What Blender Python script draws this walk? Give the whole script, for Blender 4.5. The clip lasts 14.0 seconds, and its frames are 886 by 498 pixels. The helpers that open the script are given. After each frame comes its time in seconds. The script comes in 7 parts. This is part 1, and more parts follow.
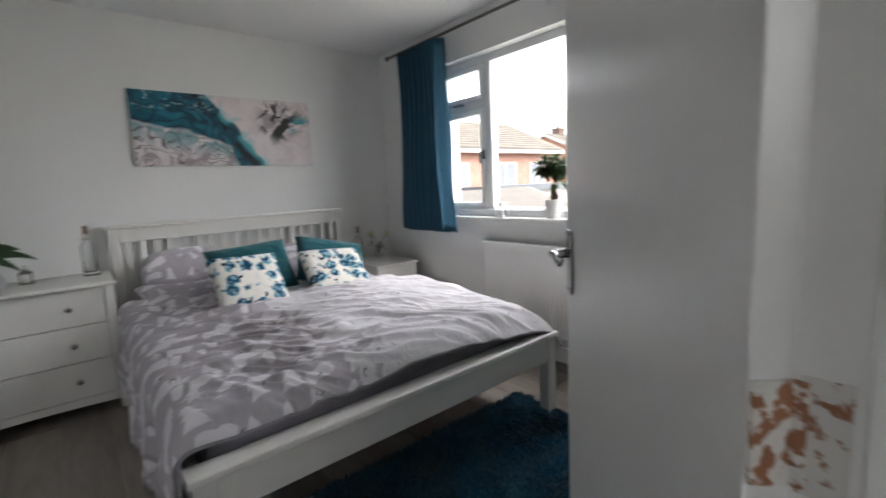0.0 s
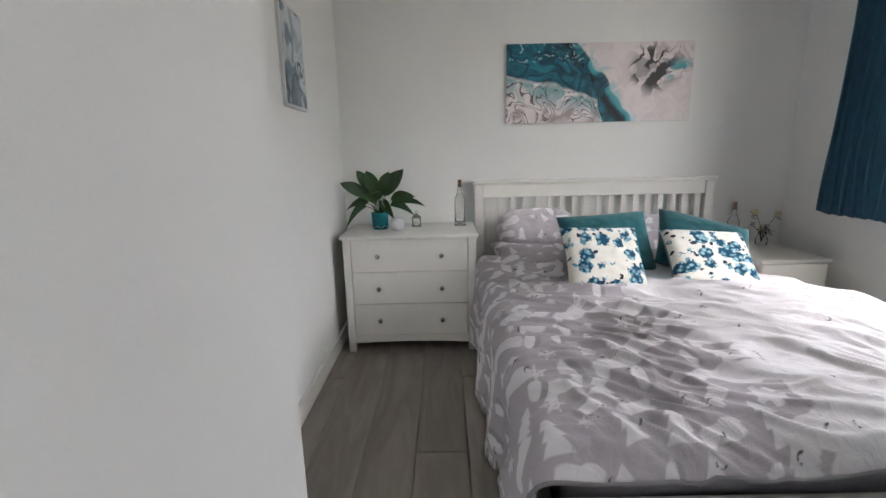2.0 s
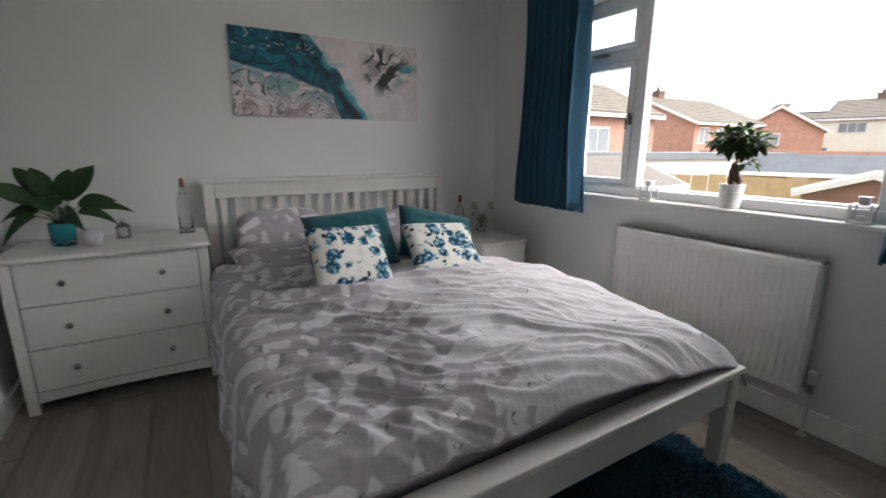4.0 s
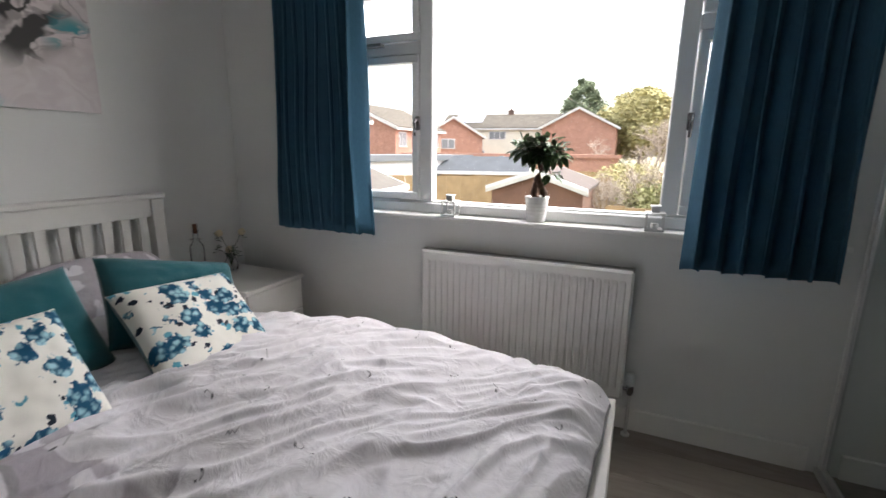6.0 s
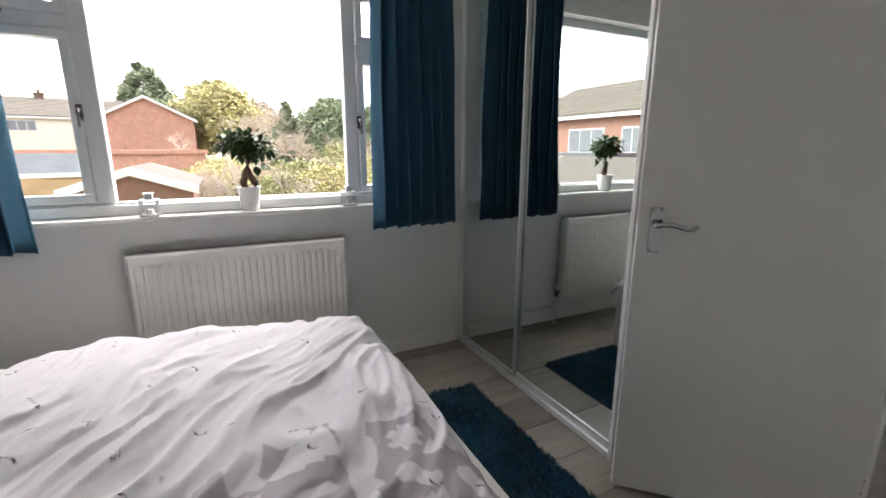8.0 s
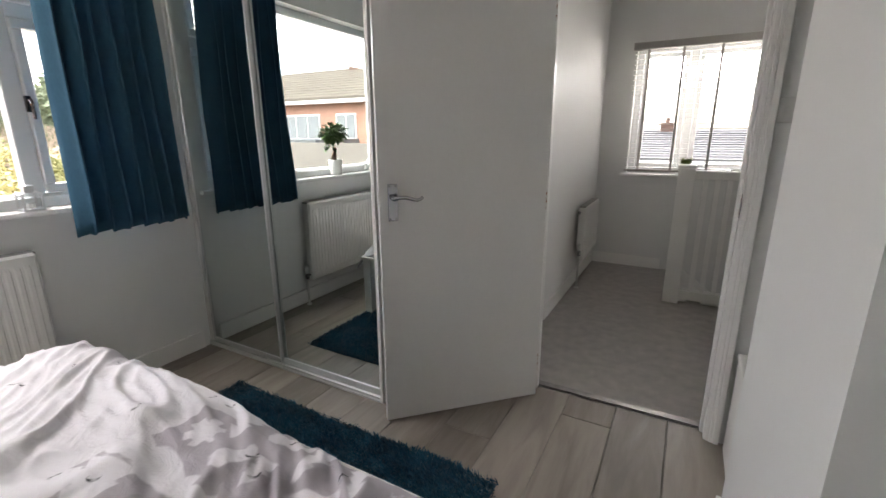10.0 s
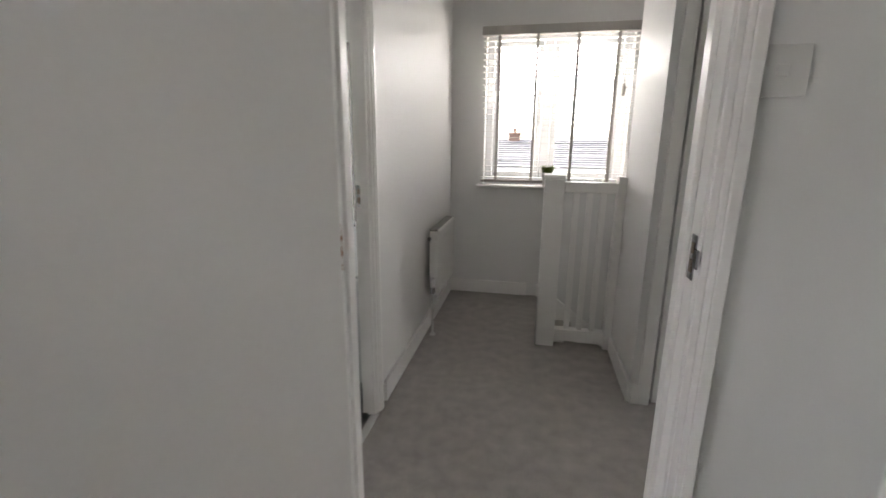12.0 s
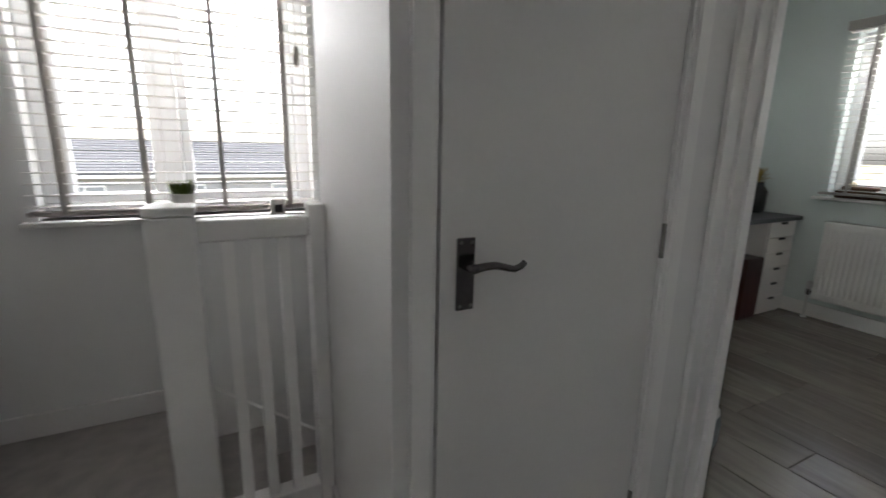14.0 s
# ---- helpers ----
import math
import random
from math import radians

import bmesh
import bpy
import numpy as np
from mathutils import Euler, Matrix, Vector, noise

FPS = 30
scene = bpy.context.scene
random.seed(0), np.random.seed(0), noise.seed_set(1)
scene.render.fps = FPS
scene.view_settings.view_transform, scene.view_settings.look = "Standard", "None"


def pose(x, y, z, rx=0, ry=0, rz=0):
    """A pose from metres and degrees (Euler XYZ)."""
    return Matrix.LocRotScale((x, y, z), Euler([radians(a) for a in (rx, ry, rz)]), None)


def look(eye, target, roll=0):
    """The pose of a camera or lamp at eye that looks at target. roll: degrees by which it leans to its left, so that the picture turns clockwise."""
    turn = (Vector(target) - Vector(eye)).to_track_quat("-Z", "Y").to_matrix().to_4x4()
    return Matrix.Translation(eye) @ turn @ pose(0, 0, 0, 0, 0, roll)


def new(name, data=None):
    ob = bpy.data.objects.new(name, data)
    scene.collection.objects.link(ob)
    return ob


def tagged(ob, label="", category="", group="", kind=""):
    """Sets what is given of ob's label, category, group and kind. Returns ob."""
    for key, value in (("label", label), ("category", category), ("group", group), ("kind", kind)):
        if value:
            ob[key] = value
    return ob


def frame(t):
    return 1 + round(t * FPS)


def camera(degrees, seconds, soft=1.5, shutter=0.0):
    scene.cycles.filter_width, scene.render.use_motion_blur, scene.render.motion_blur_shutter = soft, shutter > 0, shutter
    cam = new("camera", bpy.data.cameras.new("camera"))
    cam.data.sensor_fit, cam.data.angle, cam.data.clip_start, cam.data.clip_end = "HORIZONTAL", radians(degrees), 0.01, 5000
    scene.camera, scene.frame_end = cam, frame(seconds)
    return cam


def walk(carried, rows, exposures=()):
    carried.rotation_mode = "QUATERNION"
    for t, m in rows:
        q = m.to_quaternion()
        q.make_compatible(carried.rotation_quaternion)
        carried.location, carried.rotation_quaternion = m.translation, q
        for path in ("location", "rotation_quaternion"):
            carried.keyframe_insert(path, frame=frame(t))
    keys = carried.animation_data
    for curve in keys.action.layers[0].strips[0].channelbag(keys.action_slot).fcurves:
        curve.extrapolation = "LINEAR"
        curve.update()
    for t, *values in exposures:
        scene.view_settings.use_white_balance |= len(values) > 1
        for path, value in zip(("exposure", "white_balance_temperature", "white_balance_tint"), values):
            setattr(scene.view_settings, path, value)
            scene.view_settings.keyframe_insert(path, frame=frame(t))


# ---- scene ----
import functools

# camera and walk
cam = camera(90.3, 14.0, shutter=0.25)
PATH = [
    (0, (-2.356, -3.618, 1.19), (-1.089, -2.097, 0.908), -2.9),
    (0.5, (-2.358, -3.559, 1.203), (-1.714, -1.69, 0.9), -2.3),
    (1, (-2.405, -3.483, 1.203), (-2.173, -1.525, 0.87), -2.3),
    (1.5, (-2.411, -3.308, 1.193), (-2.361, -1.344, 0.821), -2.3),
    (2, (-2.414, -3.128, 1.225), (-2.421, -1.172, 0.807), -1.2),
    (2.5, (-2.48, -3.053, 1.239), (-2.471, -1.1, 0.809), -0.6),
    (3, (-2.487, -3.065, 1.222), (-2.281, -1.123, 0.789), -0.0),
    (3.5, (-2.45, -3.062, 1.227), (-1.809, -1.22, 0.784), 0.2),
    (4, (-2.311, -3.046, 1.236), (-1.316, -1.37, 0.787), 0.3),
    (4.2, (-2.218, -3.038, 1.222), (-1.147, -1.408, 0.782), 0.5),
    (6.3, (-2.055, -2.181, 1.273), (-0.174, -1.663, 0.834), 0.6),
    (6.5, (-2.069, -2.104, 1.271), (-0.145, -1.783, 0.829), 0.6),
    (7, (-2.148, -1.952, 1.269), (-0.209, -2.165, 0.825), 0.5),
    (7.5, (-2.28, -1.873, 1.265), (-0.426, -2.477, 0.82), 0.3),
    (8, (-2.441, -1.767, 1.26), (-0.697, -2.637, 0.815), 0.1),
    (8.5, (-2.53, -1.673, 1.266), (-0.934, -2.79, 0.814), -0.2),
    (9, (-2.519, -1.534, 1.268), (-1.205, -2.97, 0.807), 0.1),
    (9.2, (-2.527, -1.534, 1.268), (-1.315, -3.053, 0.794), -0.1),
    (11.3, (-2.405, -2.102, 1.244), (-1.68, -3.903, 0.762), -0.2),
    (11.5, (-2.395, -2.248, 1.238), (-1.713, -4.068, 0.767), -0.3),
    (12, (-2.366, -2.632, 1.216), (-1.984, -4.538, 0.747), 0.5),
    (12.5, (-2.355, -3.022, 1.219), (-2.195, -4.96, 0.754), 0.7),
    (13, (-2.341, -3.399, 1.222), (-2.434, -5.342, 0.757), 0.6),
    (13.5, (-2.449, -3.703, 1.223), (-2.87, -5.604, 0.764), 0.8),
    (14, (-2.61, -3.941, 1.196), (-3.495, -5.681, 0.762), 1.1),
]
walk(cam, [(t, look(eye, target, roll)) for t, eye, target, roll in PATH],
     exposures=[(0.0, 3.6, 6400, 10), (0.5, 3.8, 6350, 10), (1.5, 4.03, 6500, 11), (3.0, 4.12, 6650, 11), (3.5, 3.95, 6600, 11), (4.0, 3.27, 6550, 11), (6.5, 3.38, 6650, 11), (7.5, 3.6, 6700, 11), (9.0, 3.65, 6800, 11), (11.5, 4.4, 6900, 13), (12.2, 4.15, 6800, 12), (12.8, 4.15, 6700, 11), (13.5, 4.12, 6550, 11), (14.0, 3.75, 6500, 11)])

# overcast daylight
world = bpy.data.worlds.new("overcast_sky")
scene.world = world
world.use_nodes = True
wn = world.node_tree
sky = wn.nodes.new("ShaderNodeTexSky")
sky.sky_type = "NISHITA"
sky.sun_disc = False
sky.sun_elevation = radians(58)
sky.sun_rotation = radians(139)
sky.dust_density = 4.0
soft_sky = wn.nodes.new("ShaderNodeHueSaturation")
soft_sky.inputs["Saturation"].default_value = 0.42
wn.links.new(sky.outputs[0], soft_sky.inputs["Color"])
bg = wn.nodes["Background"]
bg.inputs["Strength"].default_value = 0.088
wn.links.new(soft_sky.outputs[0], bg.inputs["Color"])

sun = new("sun", bpy.data.lights.new("sun", "SUN"))
sun.data.energy = 0.3
sun.data.angle = radians(100)
sun.data.color = (1.0, 0.97, 0.93)
sun.matrix_basis = look((8, -9, 20), (0, 0, 0))


def sky_lamp(eye, target, wide, high, watts, spread=180):
    """The upper sky's light, in a window's opening."""
    o = new("sky_light", bpy.data.lights.new("sky_light", "AREA"))
    o.data.shape = "RECTANGLE"
    o.data.size, o.data.size_y = wide, high
    o.data.energy = watts
    o.data.spread = radians(spread)
    o.data.color = (1.0, 0.99, 0.975)
    o.matrix_basis = look(eye, target)


sky_lamp((0.21, -1.87, 1.97), (-1.2, -1.87, 0.95), 2.14, 0.27, 0.65)
sky_lamp((-2.5, -6.34, 1.87), (-2.4, -4.6, 0.9), 0.90, 0.30, 0.75, 150)
sky_lamp((-6.81, -4.72, 1.90), (-5.2, -4.72, 1.0), 1.65, 0.24, 1.7)
sky_lamp((0.21, -5.72, 1.85), (-1.2, -5.5, 1.0), 0.5, 0.22, 0.5)


# ---------------------------------------------------------------- materials
def mat(name, base, rough=0.5, metal=0.0, vary=0.06, scale=6.0, bump=0.0, bscale=120.0, spec=0.5, sheen=0.0, coords="Object"):
    """A surface with broad stains and fine grain in colour and relief."""
    m = bpy.data.materials.new(name)
    m.use_nodes = True
    nt = m.node_tree
    n, l = nt.nodes, nt.links
    b = n["Principled BSDF"]
    b.inputs["Roughness"].default_value = rough
    b.inputs["Metallic"].default_value = metal
    b.inputs["Specular IOR Level"].default_value = spec
    if sheen:
        b.inputs["Sheen Weight"].default_value = sheen
    tc = n.new("ShaderNodeTexCoord")
    big = n.new("ShaderNodeTexNoise")
    big.inputs["Scale"].default_value = scale
    big.inputs["Detail"].default_value = 4
    fine = n.new("ShaderNodeTexNoise")
    fine.inputs["Scale"].default_value = bscale
    fine.inputs["Detail"].default_value = 3
    l.new(tc.outputs[coords], big.inputs["Vector"])
    l.new(tc.outputs[coords], fine.inputs["Vector"])
    add = n.new("ShaderNodeMath")
    add.operation = "ADD"
    l.new(big.outputs[0], add.inputs[0])
    l.new(fine.outputs[0], add.inputs[1])
    mr = n.new("ShaderNodeMapRange")
    mr.inputs["From Min"].default_value = 0.6
    mr.inputs["From Max"].default_value = 1.4
    mr.inputs["To Min"].default_value = 1 - vary
    mr.inputs["To Max"].default_value = 1 + vary
    l.new(add.outputs[0], mr.inputs["Value"])
    mul = n.new("ShaderNodeVectorMath")
    mul.operation = "SCALE"
    mul.inputs[0].default_value = base[:3]
    l.new(mr.outputs[0], mul.inputs["Scale"])
    l.new(mul.outputs[0], b.inputs["Base Color"])
    if bump:
        bp = n.new("ShaderNodeBump")
        bp.inputs["Strength"].default_value = bump
        bp.inputs["Distance"].default_value = 0.004
        l.new(fine.outputs[0], bp.inputs["Height"])
        l.new(bp.outputs[0], b.inputs["Normal"])
    return m


def glass_mat(name, tint=(1, 1, 1), rough=0.0, ior=1.45):
    m = bpy.data.materials.new(name)
    m.use_nodes = True
    b = m.node_tree.nodes["Principled BSDF"]
    b.inputs["Base Color"].default_value = (*tint, 1)
    b.inputs["Transmission Weight"].default_value = 1
    b.inputs["Roughness"].default_value = rough
    b.inputs["IOR"].default_value = ior
    return m


M_wall = mat("wall_paint", (0.78, 0.78, 0.77), 0.75, vary=0.015, scale=1.5, bump=0.12, bscale=220)
M_mint = mat("pale_green_paint", (0.70, 0.765, 0.74), 0.75, vary=0.015, scale=1.5, bump=0.12, bscale=220)
M_silk = mat("silk_paint", (0.80, 0.79, 0.78), 0.55, vary=0.015, scale=1.5, bump=0.25, bscale=60)
M_ceil = mat("ceiling_paint", (0.80, 0.80, 0.80), 0.8, vary=0.02, scale=2.0, bump=0.2, bscale=150)
M_gloss = mat("gloss_white_wood", (0.87, 0.86, 0.845), 0.28, vary=0.02, scale=3.0)
M_door = mat("door_paint", (0.78, 0.77, 0.755), 0.33, vary=0.02, scale=2.0, bump=0.06, bscale=70)
M_pvc = mat("white_pvc", (0.80, 0.81, 0.82), 0.3, vary=0.01)
M_furn = mat("white_lacquer", (0.76, 0.74, 0.71), 0.35, vary=0.025, scale=4.0, bump=0.06, bscale=80)
M_rad = mat("radiator_enamel", (0.78, 0.77, 0.75), 0.3, vary=0.02)
M_chrome = mat("chrome", (0.45, 0.45, 0.46), 0.10, metal=1.0, vary=0.05)
M_steel = mat("brushed_alloy", (0.70, 0.70, 0.70), 0.38, metal=0.75, vary=0.06)
M_brass = mat("dull_bronze_steel", (0.34, 0.27, 0.22), 0.45, metal=0.9, vary=0.2, scale=60)
M_mirror = mat("mirror_silver", (0.62, 0.67, 0.66), 0.005, metal=1.0, vary=0.0)
M_glass = glass_mat("window_glass", ior=1.05)
M_carpet = mat("grey_carpet", (0.39, 0.362, 0.343), 0.95, vary=0.26, scale=15.0, bump=0.9, bscale=230, spec=0.1, sheen=0.3)
# near-black for backings behind gaps, the gaps' shade put into the colour
M_dark = mat("shadow_gap", (0.02, 0.02, 0.02), 0.7, vary=0.1)
M_tile = mat("grey_floor_tile", (0.36, 0.37, 0.38), 0.35, vary=0.1)


# ---------------------------------------------------------------- builders
def part(name, bm, material, parent=None, label="", smooth=False):
    """Links a bmesh as one mesh object, modelled in world places, under a thing or a part."""
    me = bpy.data.meshes.new(name)
    bm.to_mesh(me)
    bm.free()
    if smooth:
        me.polygons.foreach_set("use_smooth", [True] * len(me.polygons))
    if material is not None:
        me.materials.append(material)
    ob = new(name, me)
    if parent is not None:
        ob.parent = parent
        if parent.parent is None:
            ob.matrix_parent_inverse = parent.matrix_basis.inverted()
    if label:
        ob["label"] = label
    return ob


def thing(name, place, label, category, group=""):
    ob = new(name)
    ob.empty_display_size = 0.05
    ob.matrix_basis = Matrix.Translation(place)
    return tagged(ob, label, category, group)


def piece(name, bm, material, label, category, group="", smooth=False):
    """A thing that is one plain mesh."""
    return tagged(part(name, bm, material, None, "", smooth), label, category, group)


def setting(name, bm, material, label, category=""):
    ob = part(name, bm, material)
    return tagged(ob, label, category or name.split("_")[0], "", "structure")


def add_box(bm, x0, x1, y0, y1, z0, z1, bev=0.0, seg=2):
    x0, x1 = min(x0, x1), max(x0, x1)
    y0, y1 = min(y0, y1), max(y0, y1)
    z0, z1 = min(z0, z1), max(z0, z1)
    t = bmesh.new() if bev else bm
    v = [t.verts.new((x, y, z)) for z in (z0, z1) for y in (y0, y1) for x in (x0, x1)]
    for f in ((0, 2, 3, 1), (4, 5, 7, 6), (0, 1, 5, 4), (2, 6, 7, 3), (0, 4, 6, 2), (1, 3, 7, 5)):
        t.faces.new([v[i] for i in f])
    if bev:
        bmesh.ops.bevel(t, geom=t.edges[:], offset=bev, segments=seg, profile=0.5, affect="EDGES")
        me = bpy.data.meshes.new("tmp")
        t.to_mesh(me)
        t.free()
        bm.from_mesh(me)
        bpy.data.meshes.remove(me)
    return bm


def box(x0, x1, y0, y1, z0, z1, bev=0.0, seg=2):
    return add_box(bmesh.new(), x0, x1, y0, y1, z0, z1, bev, seg)


def lathe(bm, profile, at=(0, 0, 0), seg=24, m=None):
    """Turns (radius, height) pairs about a vertical axis."""
    rings = []
    for r, z in profile:
        ring = []
        for i in range(seg):
            a = 2 * math.pi * i / seg
            p = Vector((r * math.cos(a), r * math.sin(a), z))
            p = (m @ p) if m else p
            ring.append(bm.verts.new(p + Vector(at)))
        rings.append(ring)
    for a, b in zip(rings, rings[1:]):
        for i in range(seg):
            bm.faces.new((a[i], a[(i + 1) % seg], b[(i + 1) % seg], b[i]))
    if profile[0][0] > 1e-5:
        bm.faces.new(rings[0][::-1])
    if profile[-1][0] > 1e-5:
        bm.faces.new(rings[-1])
    return bm


def tube(bm, pts, radius, seg=8, taper=None):
    """A round bar along points."""
    pts = [Vector(p) for p in pts]
    rings = []
    for i, p in enumerate(pts):
        d = (pts[min(i + 1, len(pts) - 1)] - pts[max(i - 1, 0)]).normalized()
        q = d.to_track_quat("Z", "Y")
        r = radius if taper is None else radius + (taper - radius) * i / (len(pts) - 1)
        rings.append([bm.verts.new(p + q @ Vector((r * math.cos(2 * math.pi * k / seg), r * math.sin(2 * math.pi * k / seg), 0))) for k in range(seg)])
    for a, b in zip(rings, rings[1:]):
        for k in range(seg):
            bm.faces.new((a[k], a[(k + 1) % seg], b[(k + 1) % seg], b[k]))
    bm.faces.new(rings[0][::-1])
    bm.faces.new(rings[-1])
    return bm


# ---------------------------------------------------------------- the shell
H = 2.40          # ceiling height
DOOR_H = 2.0
XW, XP = -3.11, -2.72      # bedroom west wall, face of the boxed-in pier
PY0, PY1 = -3.08, -2.31     # how far the pier reaches along the wall
YS = -3.54                 # bedroom face of the door wall
YL = -3.64                 # landing face of the door wall
XL = -1.72                 # landing east wall
XR = -2.88                 # wall beside the balustrade
YD = -4.68                 # wall with the cupboard door
YE = -6.15                 # landing end wall
XO = -3.84                 # wall with the study doorway
XF = -6.62                 # study far wall

WY0, WY1, WZ0, WZ1 = -3.0, -0.74, 0.925, 2.12     # bedroom window opening
LX0, LX1, LZ0, LZ1 = -3.02, -1.98, 0.90, 2.02     # landing window opening

setting("wall_north", box(-3.4, 0.3, 0, 0.25, -0.3, H + 0.1), M_wall, "matt white painted bedroom wall behind the bed")
bm = box(0, 0.28, WY1, 0, -0.3, H + 0.1)
add_box(bm, 0, 0.28, -3.75, WY0, -0.3, H + 0.1)
add_box(bm, 0, 0.28, WY0, WY1, -0.3, WZ0)
add_box(bm, 0, 0.28, WY0, WY1, WZ1, H + 0.1)
setting("wall_east", bm, M_wall, "matt white painted bedroom wall with a wide window")
setting("wall_west", box(XW - 0.12, XW, YS, 0, -0.3, H + 0.1), M_wall, "matt white painted bedroom side wall")
setting("wall_pier", box(XW, XP, PY0, PY1, 0, H), M_wall, "matt white boxed-in pier beside the bedroom door")
# door wall: lining opening -2.66..-1.91
bm = box(-3.35, -2.715, YL, YS, 0, H)
add_box(bm, -1.915, 0, YL, YS, 0, H)
add_box(bm, -2.715, -1.915, YL, YS, DOOR_H + 0.03, H)
setting("wall_south", bm, M_wall, "white painted wall with the bedroom doorway")

# landing walls
bm = box(XL, XL + 0.062, YE, -4.36, 0, H)
add_box(bm, XL, XL + 0.062, -3.66, YL, 0, H)
add_box(bm, XL, XL + 0.062, -4.36, -3.66, DOOR_H + 0.03, H)
setting("wall_landing", bm, M_silk, "white silk painted landing wall with the bathroom doorway")
bm = box(LX1, 0.3, YE - 0.25, YE, -2.9, H + 0.1)
add_box(bm, XO - 0.05, LX0, YE - 0.25, YE, -2.9, H + 0.1)
add_box(bm, LX0, LX1, YE - 0.25, YE, -2.9, LZ0)
add_box(bm, LX0, LX1, YE - 0.25, YE, LZ1, H + 0.1)
setting("wall_end", bm, M_wall, "white painted end wall with the landing window")
bm = box(XR - 0.1, XR, -5.29, YD - 0.1, -2.7, H)
add_box(bm, XO - 0.1, XR, YD - 0.1, YD, DOOR_H + 0.03, H)
add_box(bm, XO - 0.1, -3.65, YD - 0.1, YD, 0, DOOR_H + 0.03)
add_box(bm, -2.95, XR, YD - 0.1, YD, 0, H)
add_box(bm, XO, XR - 0.1, -5.29, -5.19, -2.7, H)
setting("wall_cupboard", bm, M_silk, "white painted walls round the landing cupboard")
bm = box(XO - 0.1, XO, -3.86, YL, 0, H)
add_box(bm, XO - 0.1, XO, -4.68, -3.86, DOOR_H + 0.03, H)
add_box(bm, XO - 0.1, XO, YE, -5.29, -2.7, H)
add_box(bm, XO - 0.1, XO, -5.29, -4.78, 0, H)
setting("wall_study", bm, M_silk, "white painted wall with the study doorway")
setting("wall_corridor", box(XF - 0.3, -3.35, YL, YL + 0.12, -0.3, H), M_wall, "white painted wall along the landing")

# study shell
setting("wall_study_side", box(XF - 0.3, XO - 0.05, YE - 0.25, YE, -2.9, H + 0.1), M_mint, "pale green painted study wall behind the desk")
# the opening's unseen width towards SY1 is added to let more daylight in
SY0, SY1, SZ0, SZ1 = -5.58, -3.85, 0.92, 2.05
bm = box(XF - 0.28, XF, YE, SY0, -0.3, H + 0.1)
add_box(bm, XF - 0.28, XF, SY1, YL, -0.3, H + 0.1)
add_box(bm, XF - 0.28, XF, SY0, SY1, -0.3, SZ0)
add_box(bm, XF - 0.28, XF, SY0, SY1, SZ1, H + 0.1)
setting("wall_study_far", bm, M_mint, "pale green painted study wall with a window")

# floors and ceiling
setting("floor_bedroom", box(-3.4, 0.28, -3.6, 0.2, -0.3, -0.012), M_dark, "bedroom subfloor under the laminate", "floor")
bm = box(XO - 0.1, XL + 0.1, -5.29, -3.6, -0.3, 0)
add_box(bm, -2.47, XL, YE, -5.29, -0.3, 0)
setting("floor_landing", bm, M_carpet, "short-pile grey carpet on the landing", "floor")
setting("floor_bathroom", box(XL + 0.02, 0.3, YE, YL, -0.3, -0.006), M_tile, "grey tiled bathroom floor", "floor")
setting("floor_study", box(XF - 0.2, XO - 0.02, YE, YL, -0.3, -0.012), M_dark, "study subfloor under the laminate", "floor")
setting("ceiling", box(XF - 0.3, 0.3, YE - 0.25, 0.25, H, H + 0.1), M_ceil, "white painted ceiling")
# bathroom closing walls
bm = box(0, 0.28, YE, -6.0, -0.3, H + 0.1)
add_box(bm, 0, 0.28, -5.45, -3.75, -0.3, H + 0.1)
add_box(bm, 0, 0.28, -6.0, -5.45, -0.3, 1.05)
add_box(bm, 0, 0.28, -6.0, -5.45, 2.0, H + 0.1)
setting("wall_bathroom", bm, M_mint, "pale painted bathroom wall with a window")


def structure(name, place, label, category):
    ob = thing(name, place, label, category)
    ob["kind"] = "structure"
    return ob


def grid_mesh(name, nu, nv, fn, material, parent=None, label="", uv=None):
    """A smooth sheet from fn(u, v); uv(u, v) gives flat cloth places in metres."""
    verts = [fn(i / nu, j / nv) for j in range(nv + 1) for i in range(nu + 1)]
    faces = [(j * (nu + 1) + i, j * (nu + 1) + i + 1, (j + 1) * (nu + 1) + i + 1, (j + 1) * (nu + 1) + i) for j in range(nv) for i in range(nu)]
    me = bpy.data.meshes.new(name)
    me.from_pydata(verts, [], faces)
    me.polygons.foreach_set("use_smooth", [True] * len(faces))
    if uv:
        flat = [uv(i / nu, j / nv) for j in range(nv + 1) for i in range(nu + 1)]
        layer = me.uv_layers.new(name="print")
        for loop in me.loops:
            layer.data[loop.index].uv = flat[loop.vertex_index]
    me.materials.append(material)
    ob = new(name, me)
    if parent is not None:
        ob.parent = parent
        if parent.parent is None:
            ob.matrix_parent_inverse = parent.matrix_basis.inverted()
    if label:
        ob["label"] = label
    return ob


# ---------------------------------------------------------------- patterned materials
def nodes_of(name, rough=0.8, spec=0.3):
    m = bpy.data.materials.new(name)
    m.use_nodes = True
    n, l = m.node_tree.nodes, m.node_tree.links
    b = n["Principled BSDF"]
    b.inputs["Roughness"].default_value = rough
    b.inputs["Specular IOR Level"].default_value = spec
    return m, n, l, b


def mix_rgb(n, l, fac, a, b):
    x = n.new("ShaderNodeMix")
    x.data_type = "RGBA"
    for sock, val in ((0, fac), (6, a), (7, b)):
        if isinstance(val, (tuple, float, int)):
            x.inputs[sock].default_value = (*val, 1) if isinstance(val, tuple) else val
        else:
            l.new(val, x.inputs[sock])
    return x.outputs[2]


